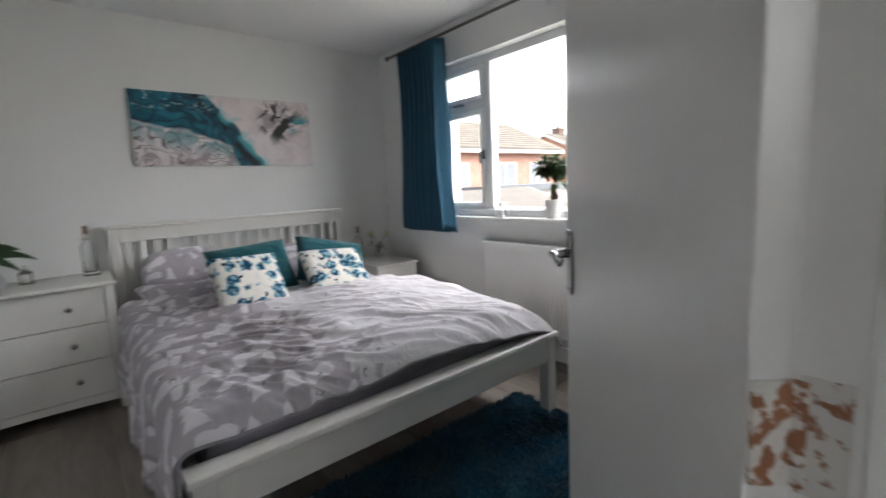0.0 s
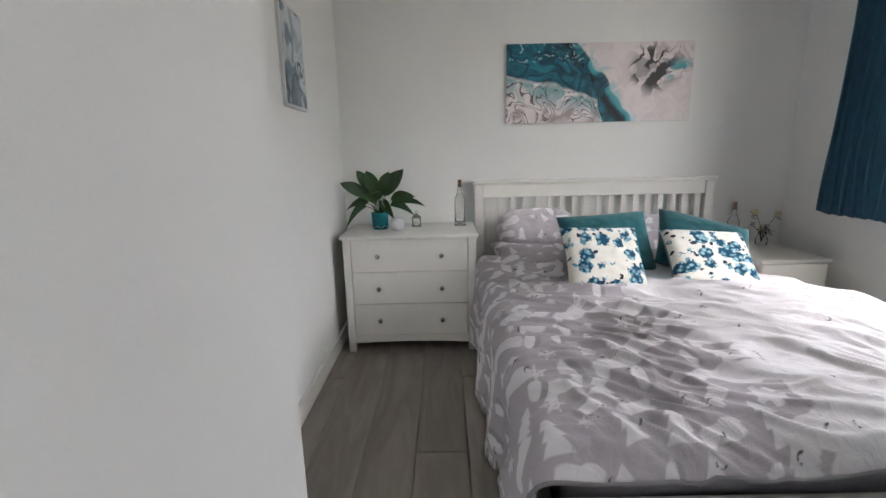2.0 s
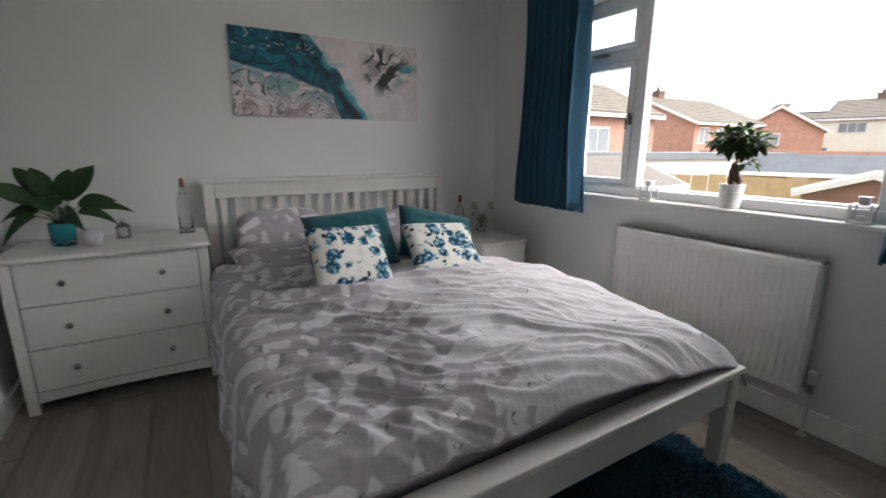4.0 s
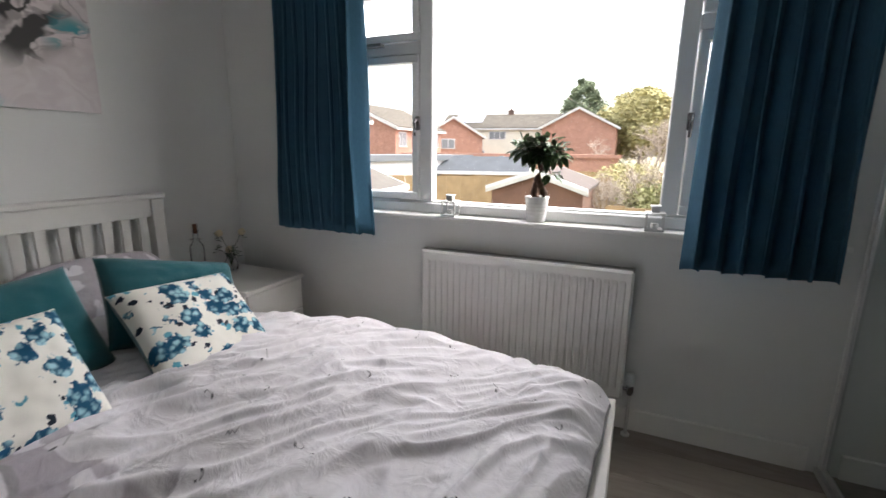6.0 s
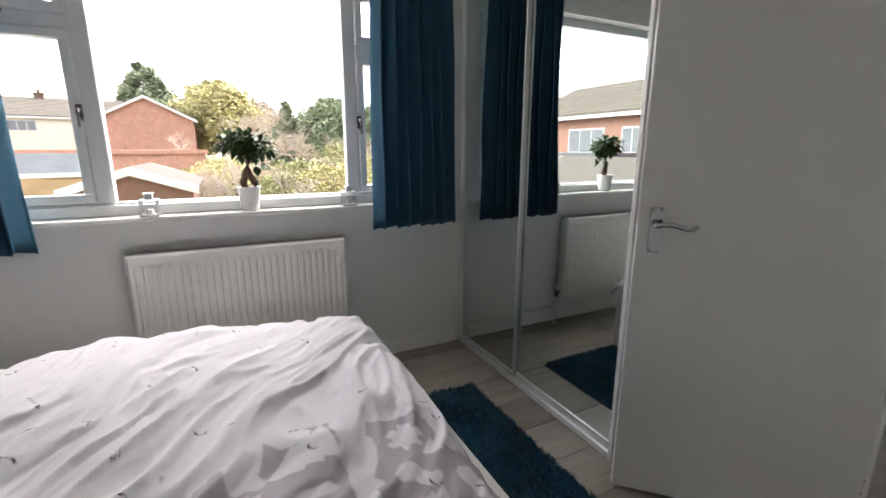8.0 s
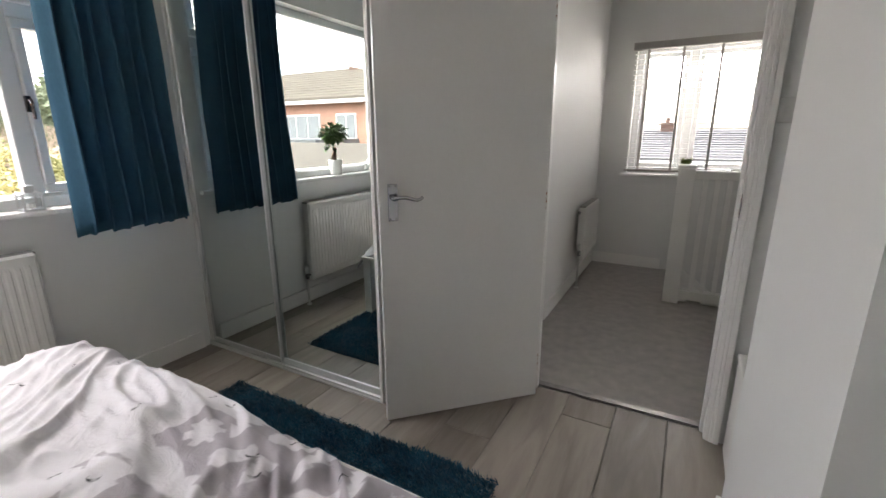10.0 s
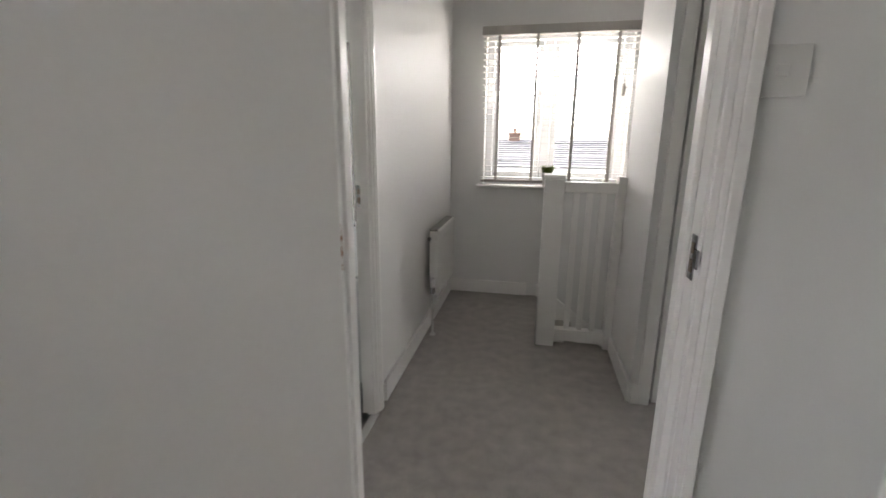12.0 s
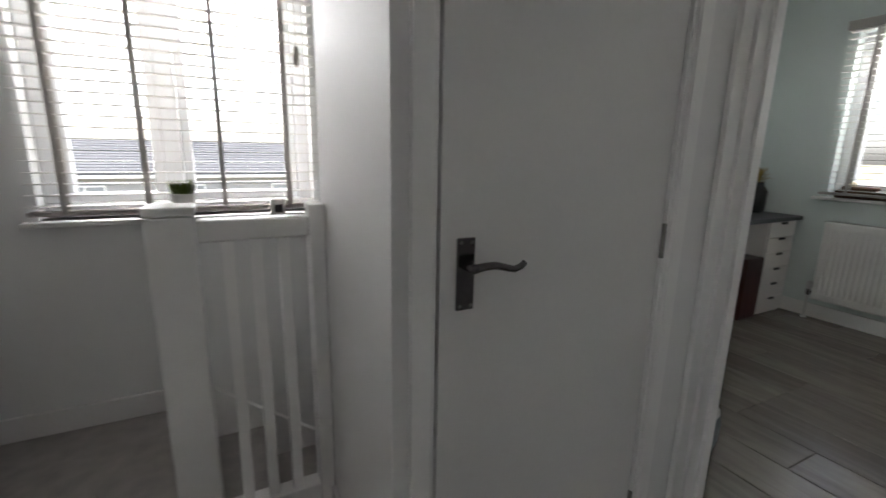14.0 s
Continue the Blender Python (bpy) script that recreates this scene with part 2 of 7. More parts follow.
def step(n, l, value, lo, hi):
    r = n.new("ShaderNodeMapRange")
    r.interpolation_type = "SMOOTHSTEP"
    r.inputs["From Min"].default_value = lo
    r.inputs["From Max"].default_value = hi
    l.new(value, r.inputs["Value"])
    return r.outputs[0]


def math_node(n, l, op, a, b=None):
    x = n.new("ShaderNodeMath")
    x.operation = op
    for k, v in ((0, a), (1, b)):
        if v is None:
            continue
        if isinstance(v, (float, int)):
            x.inputs[k].default_value = v
        else:
            l.new(v, x.inputs[k])
    return x.outputs[0]


def tex(n, l, kind, vec, scale, detail=3.0, distort=0.0):
    t = n.new("ShaderNodeTexNoise" if kind == "noise" else "ShaderNodeTexVoronoi")
    l.new(vec, t.inputs["Vector"])
    t.inputs["Scale"].default_value = scale
    if kind == "noise":
        t.inputs["Detail"].default_value = detail
        t.inputs["Distortion"].default_value = distort
    return t


def warped(n, l, vec, scale, amount):
    w = tex(n, l, "noise", vec, scale, 2)
    sub = n.new("ShaderNodeVectorMath")
    sub.operation = "SUBTRACT"
    l.new(w.outputs["Color"], sub.inputs[0])
    sub.inputs[1].default_value = (0.5, 0.5, 0.5)
    sc = n.new("ShaderNodeVectorMath")
    sc.operation = "SCALE"
    l.new(sub.outputs[0], sc.inputs[0])
    sc.inputs["Scale"].default_value = amount
    ad = n.new("ShaderNodeVectorMath")
    ad.operation = "ADD"
    l.new(vec, ad.inputs[0])
    l.new(sc.outputs[0], ad.inputs[1])
    return ad.outputs[0]


def bump_to(n, l, b, height, strength, dist=0.003):
    bp = n.new("ShaderNodeBump")
    bp.inputs["Strength"].default_value = strength
    bp.inputs["Distance"].default_value = dist
    l.new(height, bp.inputs["Height"])
    l.new(bp.outputs[0], b.inputs["Normal"])


def print_field(pts, seed):
    """Signed distances, in metres, of cloth places to pale winter shapes, to mid-grey ones and to dark strokes."""
    r = random.Random(seed)
    px, py = pts[:, 0], pts[:, 1]
    far = np.full(len(pts), 0.05)
    fields = [far.copy(), far.copy(), far.copy()]

    def ellipse(x, y, a, b):
        return (np.sqrt((x / a) ** 2 + (y / b) ** 2) - 1) * min(a, b)

    def triangle(x, y, half, h):
        return np.maximum(-y, (y - h) * half / math.hypot(half, h) + np.abs(x) * h / math.hypot(half, h))

    def stroke(x, y, half, w):
        return np.maximum(np.abs(x) - half, np.abs(y) - w)
    x0, x1, y0, y1 = px.min(), px.max(), py.min(), py.max()
    pitch = 0.108
    for j in range(int((y1 - y0) / pitch) + 2):
        for i in range(int((x1 - x0) / pitch) + 2):
            cx = x0 + (i + 0.5 * (j % 2) + r.uniform(-0.22, 0.22)) * pitch
            cy = y0 + (j + r.uniform(-0.22, 0.22)) * pitch
            ang, kind, s = r.gauss(0, 0.25), r.random(), r.uniform(0.6, 1.25)
            near = np.nonzero((np.abs(px - cx) < 0.2) & (np.abs(py - cy) < 0.2))[0]
            if not len(near):
                continue
            dx, dy = px[near] - cx, py[near] - cy
            u = (dx * math.cos(ang) + dy * math.sin(ang)) / s
            v = (dy * math.cos(ang) - dx * math.sin(ang)) / s
            f, d = 0, None
            if kind < 0.30:      # snowy mound
                d = np.minimum(ellipse(u, v, 0.062, 0.026), ellipse(u - 0.028, v - 0.022, 0.03, 0.02))
                d = np.minimum(d, ellipse(u + 0.045, v + 0.018, 0.016, 0.028))
            elif kind < 0.50:    # fir tree
                d = np.minimum(np.minimum(triangle(u, v + 0.05, 0.038, 0.05), triangle(u, v + 0.02, 0.03, 0.045)), triangle(u, v - 0.012, 0.022, 0.04))
            elif kind < 0.66:    # four-pointed star
                d = np.sqrt(np.abs(u)) + np.sqrt(np.abs(v)) - math.sqrt(0.045)
                d = d * 0.06
            elif kind < 0.80:    # snowflake
                d = np.full(len(near), 0.05)
                for k in range(3):
                    c, sn = math.cos(k * 1.047), math.sin(k * 1.047)
                    d = np.minimum(d, stroke(u * c + v * sn, v * c - u * sn, 0.036, 0.0035))
                d = np.minimum(d, np.abs(np.hypot(u, v) - 0.018) - 0.003)
            else:                # upright drop with a grey back
                d = ellipse(u, v, 0.024, 0.056)
                fields[1][near] = np.minimum(fields[1][near], np.maximum(ellipse(u - 0.014, v, 0.022, 0.058), -ellipse(u + 0.006, v, 0.022, 0.06)) * s)
            fields[f][near] = np.minimum(fields[f][near], d * s)
            if r.random() < 0.20:      # small dark hook
                a0 = r.uniform(0, 6.28)
                hu, hv = dx - r.uniform(-0.03, 0.03), dy - r.uniform(-0.03, 0.03)
                w = np.maximum(np.abs(np.hypot(hu, hv) - 0.012) - 0.0026, -(hu * math.cos(a0) + hv * math.sin(a0)))
                fields[2][near] = np.minimum(fields[2][near], w)
            elif r.random() < 0.10:     # dark tip with a thin trailing line
                w = np.minimum(ellipse(u + 0.02, v - 0.035, 0.009, 0.0045), stroke(u - 0.012, v - 0.03 - 0.4 * u, 0.022, 0.0016))
                fields[2][near] = np.minimum(fields[2][near], w * s)
    return fields


def print_on(ob, nu, nv, uv, seed, washed_from=None):
    """Lay the bedding print on a sheet from grid_mesh; past the place given last, bright window light is put into the
    print: the pale shapes crowd together and the grey ones thin out.
    """
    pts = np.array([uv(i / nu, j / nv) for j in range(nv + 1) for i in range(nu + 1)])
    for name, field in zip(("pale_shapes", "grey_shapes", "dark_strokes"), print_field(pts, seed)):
        if washed_from is not None and name != "dark_strokes":
            field = field - (0.062 if name == "pale_shapes" else -0.062) * np.clip((pts[:, 0] - washed_from) / 0.5, 0, 1)
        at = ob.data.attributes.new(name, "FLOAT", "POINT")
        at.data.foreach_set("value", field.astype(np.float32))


def bedding_mat():
    """Lilac-grey cotton printed with pale winter shapes and small dark strokes."""
    m, n, l, b = nodes_of("printed_bedding", 0.85, 0.2)
    uv = n.new("ShaderNodeTexCoord").outputs["UV"]

    def field(name, soft):
        a = n.new("ShaderNodeAttribute")
        a.attribute_name = name
        return step(n, l, a.outputs["Fac"], soft, -soft)
    tone = tex(n, l, "noise", uv, 5.0, 3).outputs[0]
    ground = mix_rgb(n, l, tone, (0.445, 0.412, 0.455), (0.505, 0.472, 0.515))
    c = mix_rgb(n, l, field("pale_shapes", 0.003), ground, (0.76, 0.735, 0.77))
    c = mix_rgb(n, l, field("grey_shapes", 0.003), c, (0.38, 0.36, 0.38))
    c = mix_rgb(n, l, field("dark_strokes", 0.002), c, (0.06, 0.06, 0.07))
    l.new(c, b.inputs["Base Color"])
    weave = tex(n, l, "noise", warped(n, l, uv, 7.0, 0.10), 17.0, 6, 0.35)
    bump_to(n, l, b, weave.outputs[0], 0.7, 0.013)
    return m


def floral_mat():
    """Ivory cotton printed with blue-green roses and black leaves."""
    m, n, l, b = nodes_of("floral_print", 0.85, 0.2)
    uv = n.new("ShaderNodeTexCoord").outputs["UV"]
    v = tex(n, l, "voronoi", uv, 13.5)
    v.inputs["Randomness"].default_value = 0.6
    petal = tex(n, l, "voronoi", warped(n, l, uv, 40.0, 0.02), 42.0)
    rag = tex(n, l, "noise", uv, 55.0, 3, 0.6)
    edge = math_node(n, l, "ADD", v.outputs["Distance"], math_node(n, l, "MULTIPLY", math_node(n, l, "SUBTRACT", rag.outputs[0], 0.5), 0.55))
    rose = step(n, l, edge, 0.49, 0.46)
    shade = math_node(n, l, "ADD", math_node(n, l, "MULTIPLY", petal.outputs["Distance"], 0.8), math_node(n, l, "MULTIPLY", rag.outputs[0], 0.5))
    tone = mix_rgb(n, l, step(n, l, shade, 0.35, 0.75), (0.36, 0.60, 0.67), (0.008, 0.075, 0.15))
    v2 = tex(n, l, "voronoi", warped(n, l, uv, 60.0, 0.03), 26.0)
    sep = n.new("ShaderNodeSeparateColor")
    l.new(v2.outputs["Color"], sep.inputs[0])
    leaf = math_node(n, l, "MULTIPLY", step(n, l, v2.outputs["Distance"], 0.34, 0.29), math_node(n, l, "GREATER_THAN", sep.outputs[0], 0.3))
    leaf = math_node(n, l, "MULTIPLY", leaf, step(n, l, v.outputs["Distance"], 0.95, 0.82))
    dark = mix_rgb(n, l, step(n, l, sep.outputs[1], 0.5, 0.55), (0.02, 0.03, 0.05), (0.12, 0.36, 0.46))
    c = mix_rgb(n, l, leaf, (0.80, 0.775, 0.71), dark)
    c = mix_rgb(n, l, rose, c, tone)
    l.new(c, b.inputs["Base Color"])
    bump_to(n, l, b, tex(n, l, "noise", uv, 300.0).outputs[0], 0.3)
    return m


def pour_mat():
    """Poured-paint picture: a teal river over pale marbling with dark contour veins."""
    m, n, l, b = nodes_of("poured_paint", 0.45, 0.4)
    uv = n.new("ShaderNodeTexCoord").outputs["UV"]
    w = warped(n, l, uv, 4.0, 0.30)
    w2 = warped(n, l, w, 11.0, 0.07)
    bent = warped(n, l, warped(n, l, uv, 4.0, 0.13), 16.0, 0.025)
    sep = n.new("ShaderNodeSeparateXYZ")
    l.new(bent, sep.inputs[0])

    def lin(ku, kv, c):
        return math_node(n, l, "ADD", math_node(n, l, "ADD", math_node(n, l, "MULTIPLY", sep.outputs[0], ku), math_node(n, l, "MULTIPLY", sep.outputs[1], kv)), c)

    def times(*fs):
        return functools.reduce(lambda p, q: math_node(n, l, "MULTIPLY", p, q), fs)

    def contours(vec, scale, count, lo, hi):
        """Thin lines along the levels of a slow noise."""
        t = tex(n, l, "noise", vec, scale, 1.5, 0.6)
        return step(n, l, math_node(n, l, "SINE", math_node(n, l, "MULTIPLY", t.outputs[0], count)), lo, hi)

    def spot(u, v, r0, r1):
        d = n.new("ShaderNodeVectorMath")
        d.operation = "DISTANCE"
        l.new(bent, d.inputs[0])
        d.inputs[1].default_value = (u, v, 0.0)
        return step(n, l, d.outputs["Value"], r0, r1)
    # the river runs from the upper corner to the middle of the lower edge, narrowing
    lower = math_node(n, l, "MAXIMUM", lin(0.23, 1.0, -0.30), lin(2.8, 1.0, -1.82))
    upper = lin(-1.32, -1.0, 1.15)
    band = step(n, l, math_node(n, l, "MINIMUM", lower, upper), -0.008, 0.016)
    grain = tex(n, l, "noise", w2, 8.0, 6, 1.2).outputs[0]
    patch = step(n, l, lower, 0.02, -0.03)
    pale = mix_rgb(n, l, step(n, l, grain, 0.35, 0.7), (0.76, 0.70, 0.71), (0.66, 0.585, 0.60))
    # marbled grey with teal wash under the river
    wash = times(patch, step(n, l, lower, -0.17, -0.02), step(n, l, grain, 0.36, 0.52))
    pale = mix_rgb(n, l, wash, pale, (0.22, 0.38, 0.42))
    pale = mix_rgb(n, l, times(patch, contours(w2, 3.2, 120.0, 0.62, 0.95), 0.85), pale, (0.07, 0.055, 0.06))
    pale = mix_rgb(n, l, times(patch, step(n, l, tex(n, l, "noise", w2, 5.0, 5, 1.6).outputs[0], 0.46, 0.62), 0.75), pale, (0.30, 0.24, 0.25))
    # the river: deep and mid teal streaks, a near-black core and a bright ragged rim
    teal = mix_rgb(n, l, step(n, l, grain, 0.30, 0.72), (0.003, 0.07, 0.115), (0.012, 0.19, 0.27))
    teal = mix_rgb(n, l, times(contours(w, 1.7, 75.0, 0.5, 0.95), 0.7), teal, (0.004, 0.03, 0.055))
    core = step(n, l, math_node(n, l, "ABSOLUTE", math_node(n, l, "SUBTRACT", upper, 0.12)), 0.075, 0.01)
    teal = mix_rgb(n, l, times(core, step(n, l, grain, 0.38, 0.5), step(n, l, sep.outputs[0], 0.2, 0.4)), teal, (0.002, 0.012, 0.022))
    teal = mix_rgb(n, l, times(step(n, l, upper, 0.09, 0.02), step(n, l, grain, 0.40, 0.56)), teal, (0.07, 0.36, 0.43))
    fleck = times(step(n, l, tex(n, l, "noise", w2, 30.0, 2).outputs[0], 0.58, 0.66), step(n, l, sep.outputs[1], 0.36, 0.44), 0.8)
    teal = mix_rgb(n, l, fleck, teal, (0.45, 0.62, 0.66))
    c = mix_rgb(n, l, band, pale, teal)
    # soft teal wash beside the rim
    c = mix_rgb(n, l, times(step(n, l, upper, -0.11, 0.0), step(n, l, upper, 0.02, -0.005), step(n, l, grain, 0.45, 0.6), 0.7), c, (0.30, 0.55, 0.60))
    # coiled grey and black knot, and a teal spill at the end
    knot = spot(0.99, 0.335, 0.20, 0.11)
    c = mix_rgb(n, l, times(knot, step(n, l, grain, 0.40, 0.6), 0.8), c, (0.30, 0.26, 0.27))
    c = mix_rgb(n, l, times(knot, contours(w2, 3.0, 52.0, 0.25, 0.65)), c, (0.02, 0.018, 0.02))
    c = mix_rgb(n, l, times(spot(1.16, 0.30, 0.13, 0.05), step(n, l, tex(n, l, "noise", w, 6.0, 3, 1.0).outputs[0], 0.47, 0.55)), c, (0.04, 0.30, 0.37))
    c = mix_rgb(n, l, times(spot(1.13, 0.40, 0.17, 0.08), contours(w, 2.4, 70.0, 0.8, 0.95), 0.6), c, (0.20, 0.17, 0.18))
    l.new(c, b.inputs["Base Color"])
    bump_to(n, l, b, tex(n, l, "noise", uv, 400.0).outputs[0], 0.15)
    return m


def feather_mat():
    m, n, l, b = nodes_of("blue_print", 0.4, 0.4)
    uv = n.new("ShaderNodeTexCoord").outputs["Object"]
    w = warped(n, l, uv, 5.0, 0.3)
    t = tex(n, l, "noise", w, 5.0, 4, 1.5)
    c = mix_rgb(n, l, step(n, l, t.outputs[0], 0.38, 0.6), (0.13, 0.19, 0.25), (0.58, 0.64, 0.67))
    v = math_node(n, l, "ABSOLUTE", math_node(n, l, "SUBTRACT", tex(n, l, "noise", w, 3.0, 2).outputs[0], 0.5))
    c = mix_rgb(n, l, step(n, l, v, 0.03, 0.0), c, (0.05, 0.06, 0.08))
    l.new(c, b.inputs["Base Color"])
    return m


def plank_mat(name, dark, light, rough):
    """Grey oak laminate, each board with its own tone and grain along its length."""
    m, n, l, b = nodes_of(name, rough, 0.5)
    tc = n.new("ShaderNodeTexCoord")
    oi = n.new("ShaderNodeObjectInfo")
    mp = n.new("ShaderNodeMapping")
    mp.inputs["Scale"].default_value = (5.0, 0.7, 1.0)
    l.new(tc.outputs["Object"], mp.inputs["Vector"])
    off = n.new("ShaderNodeVectorMath")
    off.operation = "ADD"
    l.new(mp.outputs[0], off.inputs[0])
    k = n.new("ShaderNodeVectorMath")
    k.operation = "SCALE"
    k.inputs[0].default_value = (37, 19, 5)
    l.new(oi.outputs["Random"], k.inputs["Scale"])
    l.new(k.outputs[0], off.inputs[1])
    g = tex(n, l, "noise", off.outputs[0], 2.2, 6, 1.4)
    fine = tex(n, l, "noise", off.outputs[0], 14.0, 4, 0.4)
    f = math_node(n, l, "ADD", math_node(n, l, "MULTIPLY", g.outputs[0], 0.82), math_node(n, l, "MULTIPLY", fine.outputs[0], 0.18))
    f = math_node(n, l, "ADD", f, math_node(n, l, "MULTIPLY", math_node(n, l, "SUBTRACT", oi.outputs["Random"], 0.5), 0.34))
    c = mix_rgb(n, l, step(n, l, f, 0.16, 0.86), dark, light)
    knots = step(n, l, tex(n, l, "voronoi", off.outputs[0], 1.4).outputs["Distance"], 0.09, 0.03)
    c = mix_rgb(n, l, math_node(n, l, "MULTIPLY", knots, 0.6), c, tuple(x * 0.4 for x in dark))
    l.new(c, b.inputs["Base Color"])
    bump_to(n, l, b, fine.outputs[0], 0.12, 0.002)
    return m


def curtain_mat():
    m, n, l, b = nodes_of("teal_curtain", 0.8, 0.2)
    tc = n.new("ShaderNodeTexCoord").outputs["Object"]
    mp = n.new("ShaderNodeMapping")
    mp.inputs["Scale"].default_value = (260, 260, 50)
    l.new(tc, mp.inputs["Vector"])
    t = tex(n, l, "noise", mp.outputs[0], 1.0, 3)
    c = mix_rgb(n, l, t.outputs[0], (0.031, 0.097, 0.160), (0.056, 0.152, 0.235))
    l.new(c, b.inputs["Base Color"])
    bump_to(n, l, b, t.outputs[0], 0.3, 0.001)
    tr = n.new("ShaderNodeBsdfTranslucent")
    l.new(c, tr.inputs["Color"])
    mx = n.new("ShaderNodeMixShader")
    mx.inputs[0].default_value = 0.22
    l.new(b.outputs[0], mx.inputs[1])
    l.new(tr.outputs[0], mx.inputs[2])
    l.new(mx.outputs[0], n["Material Output"].inputs["Surface"])
    return m


def painted_hinge(name, bare):
    """Copper-coloured steel half covered by old white paint."""
    m, n, l, b = nodes_of(name, 0.4, 0.5)
    tc = n.new("ShaderNodeTexCoord").outputs["Object"]
    f = step(n, l, tex(n, l, "noise", tc, 60.0, 4).outputs[0], bare - 0.04, bare + 0.04)
    l.new(mix_rgb(n, l, f, (0.36, 0.16, 0.075), (0.74, 0.72, 0.69)), b.inputs["Base Color"])
    bump_to(n, l, b, f, 0.4, 0.001)
    return m


M_hinge = painted_hinge("half_painted_hinge", 0.40)
M_copper = painted_hinge("mostly_bare_hinge", 0.47)
M_bedding = bedding_mat()
M_floral = floral_mat()
M_pour = pour_mat()
M_feather = feather_mat()
M_plank = plank_mat("grey_oak_laminate", (0.20, 0.170, 0.148), (0.38, 0.33, 0.29), 0.42)
M_plank2 = plank_mat("dark_oak_laminate", (0.12, 0.108, 0.096), (0.23, 0.205, 0.18), 0.22)
M_curtain = curtain_mat()
M_teal = mat("teal_velvet", (0.004, 0.085, 0.105), 0.8, vary=0.2, scale=9, bump=0.4, bscale=300, spec=0.2, sheen=0.4)
M_mattress = mat("lilac_grey_sheet", (0.25, 0.235, 0.265), 0.9, vary=0.08, bump=0.3, bscale=200)
M_rug = mat("teal_shag", (0.004, 0.085, 0.155), 0.85, vary=0.45, scale=9, bscale=60, spec=0.2, sheen=0.35)
M_slat = mat("blind_slat", (0.72, 0.71, 0.69), 0.5, vary=0.03)
M_tape = mat("blind_tape", (0.45, 0.425, 0.40), 0.9, vary=0.08, bump=0.3)
M_leaf = mat("glossy_leaf", (0.028, 0.070, 0.022), 0.38, vary=0.35, scale=14, bscale=60)
M_ficus = mat("small_ficus_leaf", (0.052, 0.105, 0.032), 0.42, vary=0.4, scale=30, bscale=60)
M_bark = mat("bark", (0.12, 0.065, 0.04), 0.8, vary=0.3, scale=20, bump=0.6, bscale=80)
M_soil = mat("potting_soil", (0.03, 0.022, 0.016), 0.95, vary=0.3, scale=60, bump=0.8, bscale=150)
M_tealpot = mat("turquoise_glaze", (0.02, 0.24, 0.29), 0.25, vary=0.15, scale=20)
M_whitepot = mat("white_glaze", (0.78, 0.77, 0.75), 0.25, vary=0.03)
M_clear = glass_mat("clear_glass", (0.97, 0.98, 0.98), ior=1.16)
M_cork = mat("cork", (0.20, 0.085, 0.05), 0.8, vary=0.3, scale=80, bump=0.4)
M_pewter = mat("pewter", (0.30, 0.29, 0.28), 0.4, metal=1.0, vary=0.2, scale=40)
M_fabricgrey = mat("grey_knit", (0.62, 0.61, 0.64), 0.9, vary=0.1, scale=40, bump=0.6, bscale=300)
M_flower = mat("cream_petals", (0.72, 0.64, 0.45), 0.7, vary=0.1)
M_pole = mat("dark_pole", (0.16, 0.15, 0.14), 0.35, metal=0.8, vary=0.1)
M_plastic = mat("white_plastic", (0.66, 0.655, 0.64), 0.35, vary=0.01)
M_black = mat("black_plastic", (0.015, 0.015, 0.015), 0.4, vary=0.1)
M_ceramic = mat("white_acrylic", (0.82, 0.83, 0.84), 0.15, vary=0.01)
M_splash = mat("grey_wall_tile", (0.20, 0.20, 0.205), 0.2, vary=0.12, scale=8)
M_vanity = mat("white_gloss_board", (0.78, 0.78, 0.79), 0.15, vary=0.01)
M_bingrey = mat("blue_grey_plastic", (0.12, 0.135, 0.145), 0.45, vary=0.1)
M_red = mat("dark_red_lacquer", (0.06, 0.012, 0.010), 0.4, vary=0.15)
M_deskgrey = mat("dark_grey_laminate", (0.13, 0.14, 0.15), 0.4, vary=0.1)


# ---------------------------------------------------------------- joinery
def skirting(name, x0, x1, y0, y1):
    bm = box(x0, x1, y0, y1, 0, 0.105, 0.003)
    return setting(name, bm, M_gloss, "white gloss painted skirting board", "baseboard")


T = 0.016
for n_, b_ in (("baseboard", (XW, XW + T, PY1 + T, -0.003)), ("baseboard", (XW + T, -0.02, -T, 0)), ("baseboard", (-T, 0, -3.06, -T)),
               ("baseboard", (XP, XP + T, PY0, PY1)), ("baseboard", (XW, XP, PY1, PY1 + T)), ("baseboard", (XL - T, XL, -6.13, -4.44)),
               ("baseboard", (-2.36, XL - T, YE, YE + T)), ("baseboard", (XR, XR + T, -5.22, -4.68)), ("baseboard", (-3.79, -3.69, YD, YD + T)),
               ("baseboard", (XF, XF + T, YE + 0.02, -3.7)), ("baseboard", (XR - 0.0, -2.915, YD, YD + T))):
    skirting(n_, *b_)


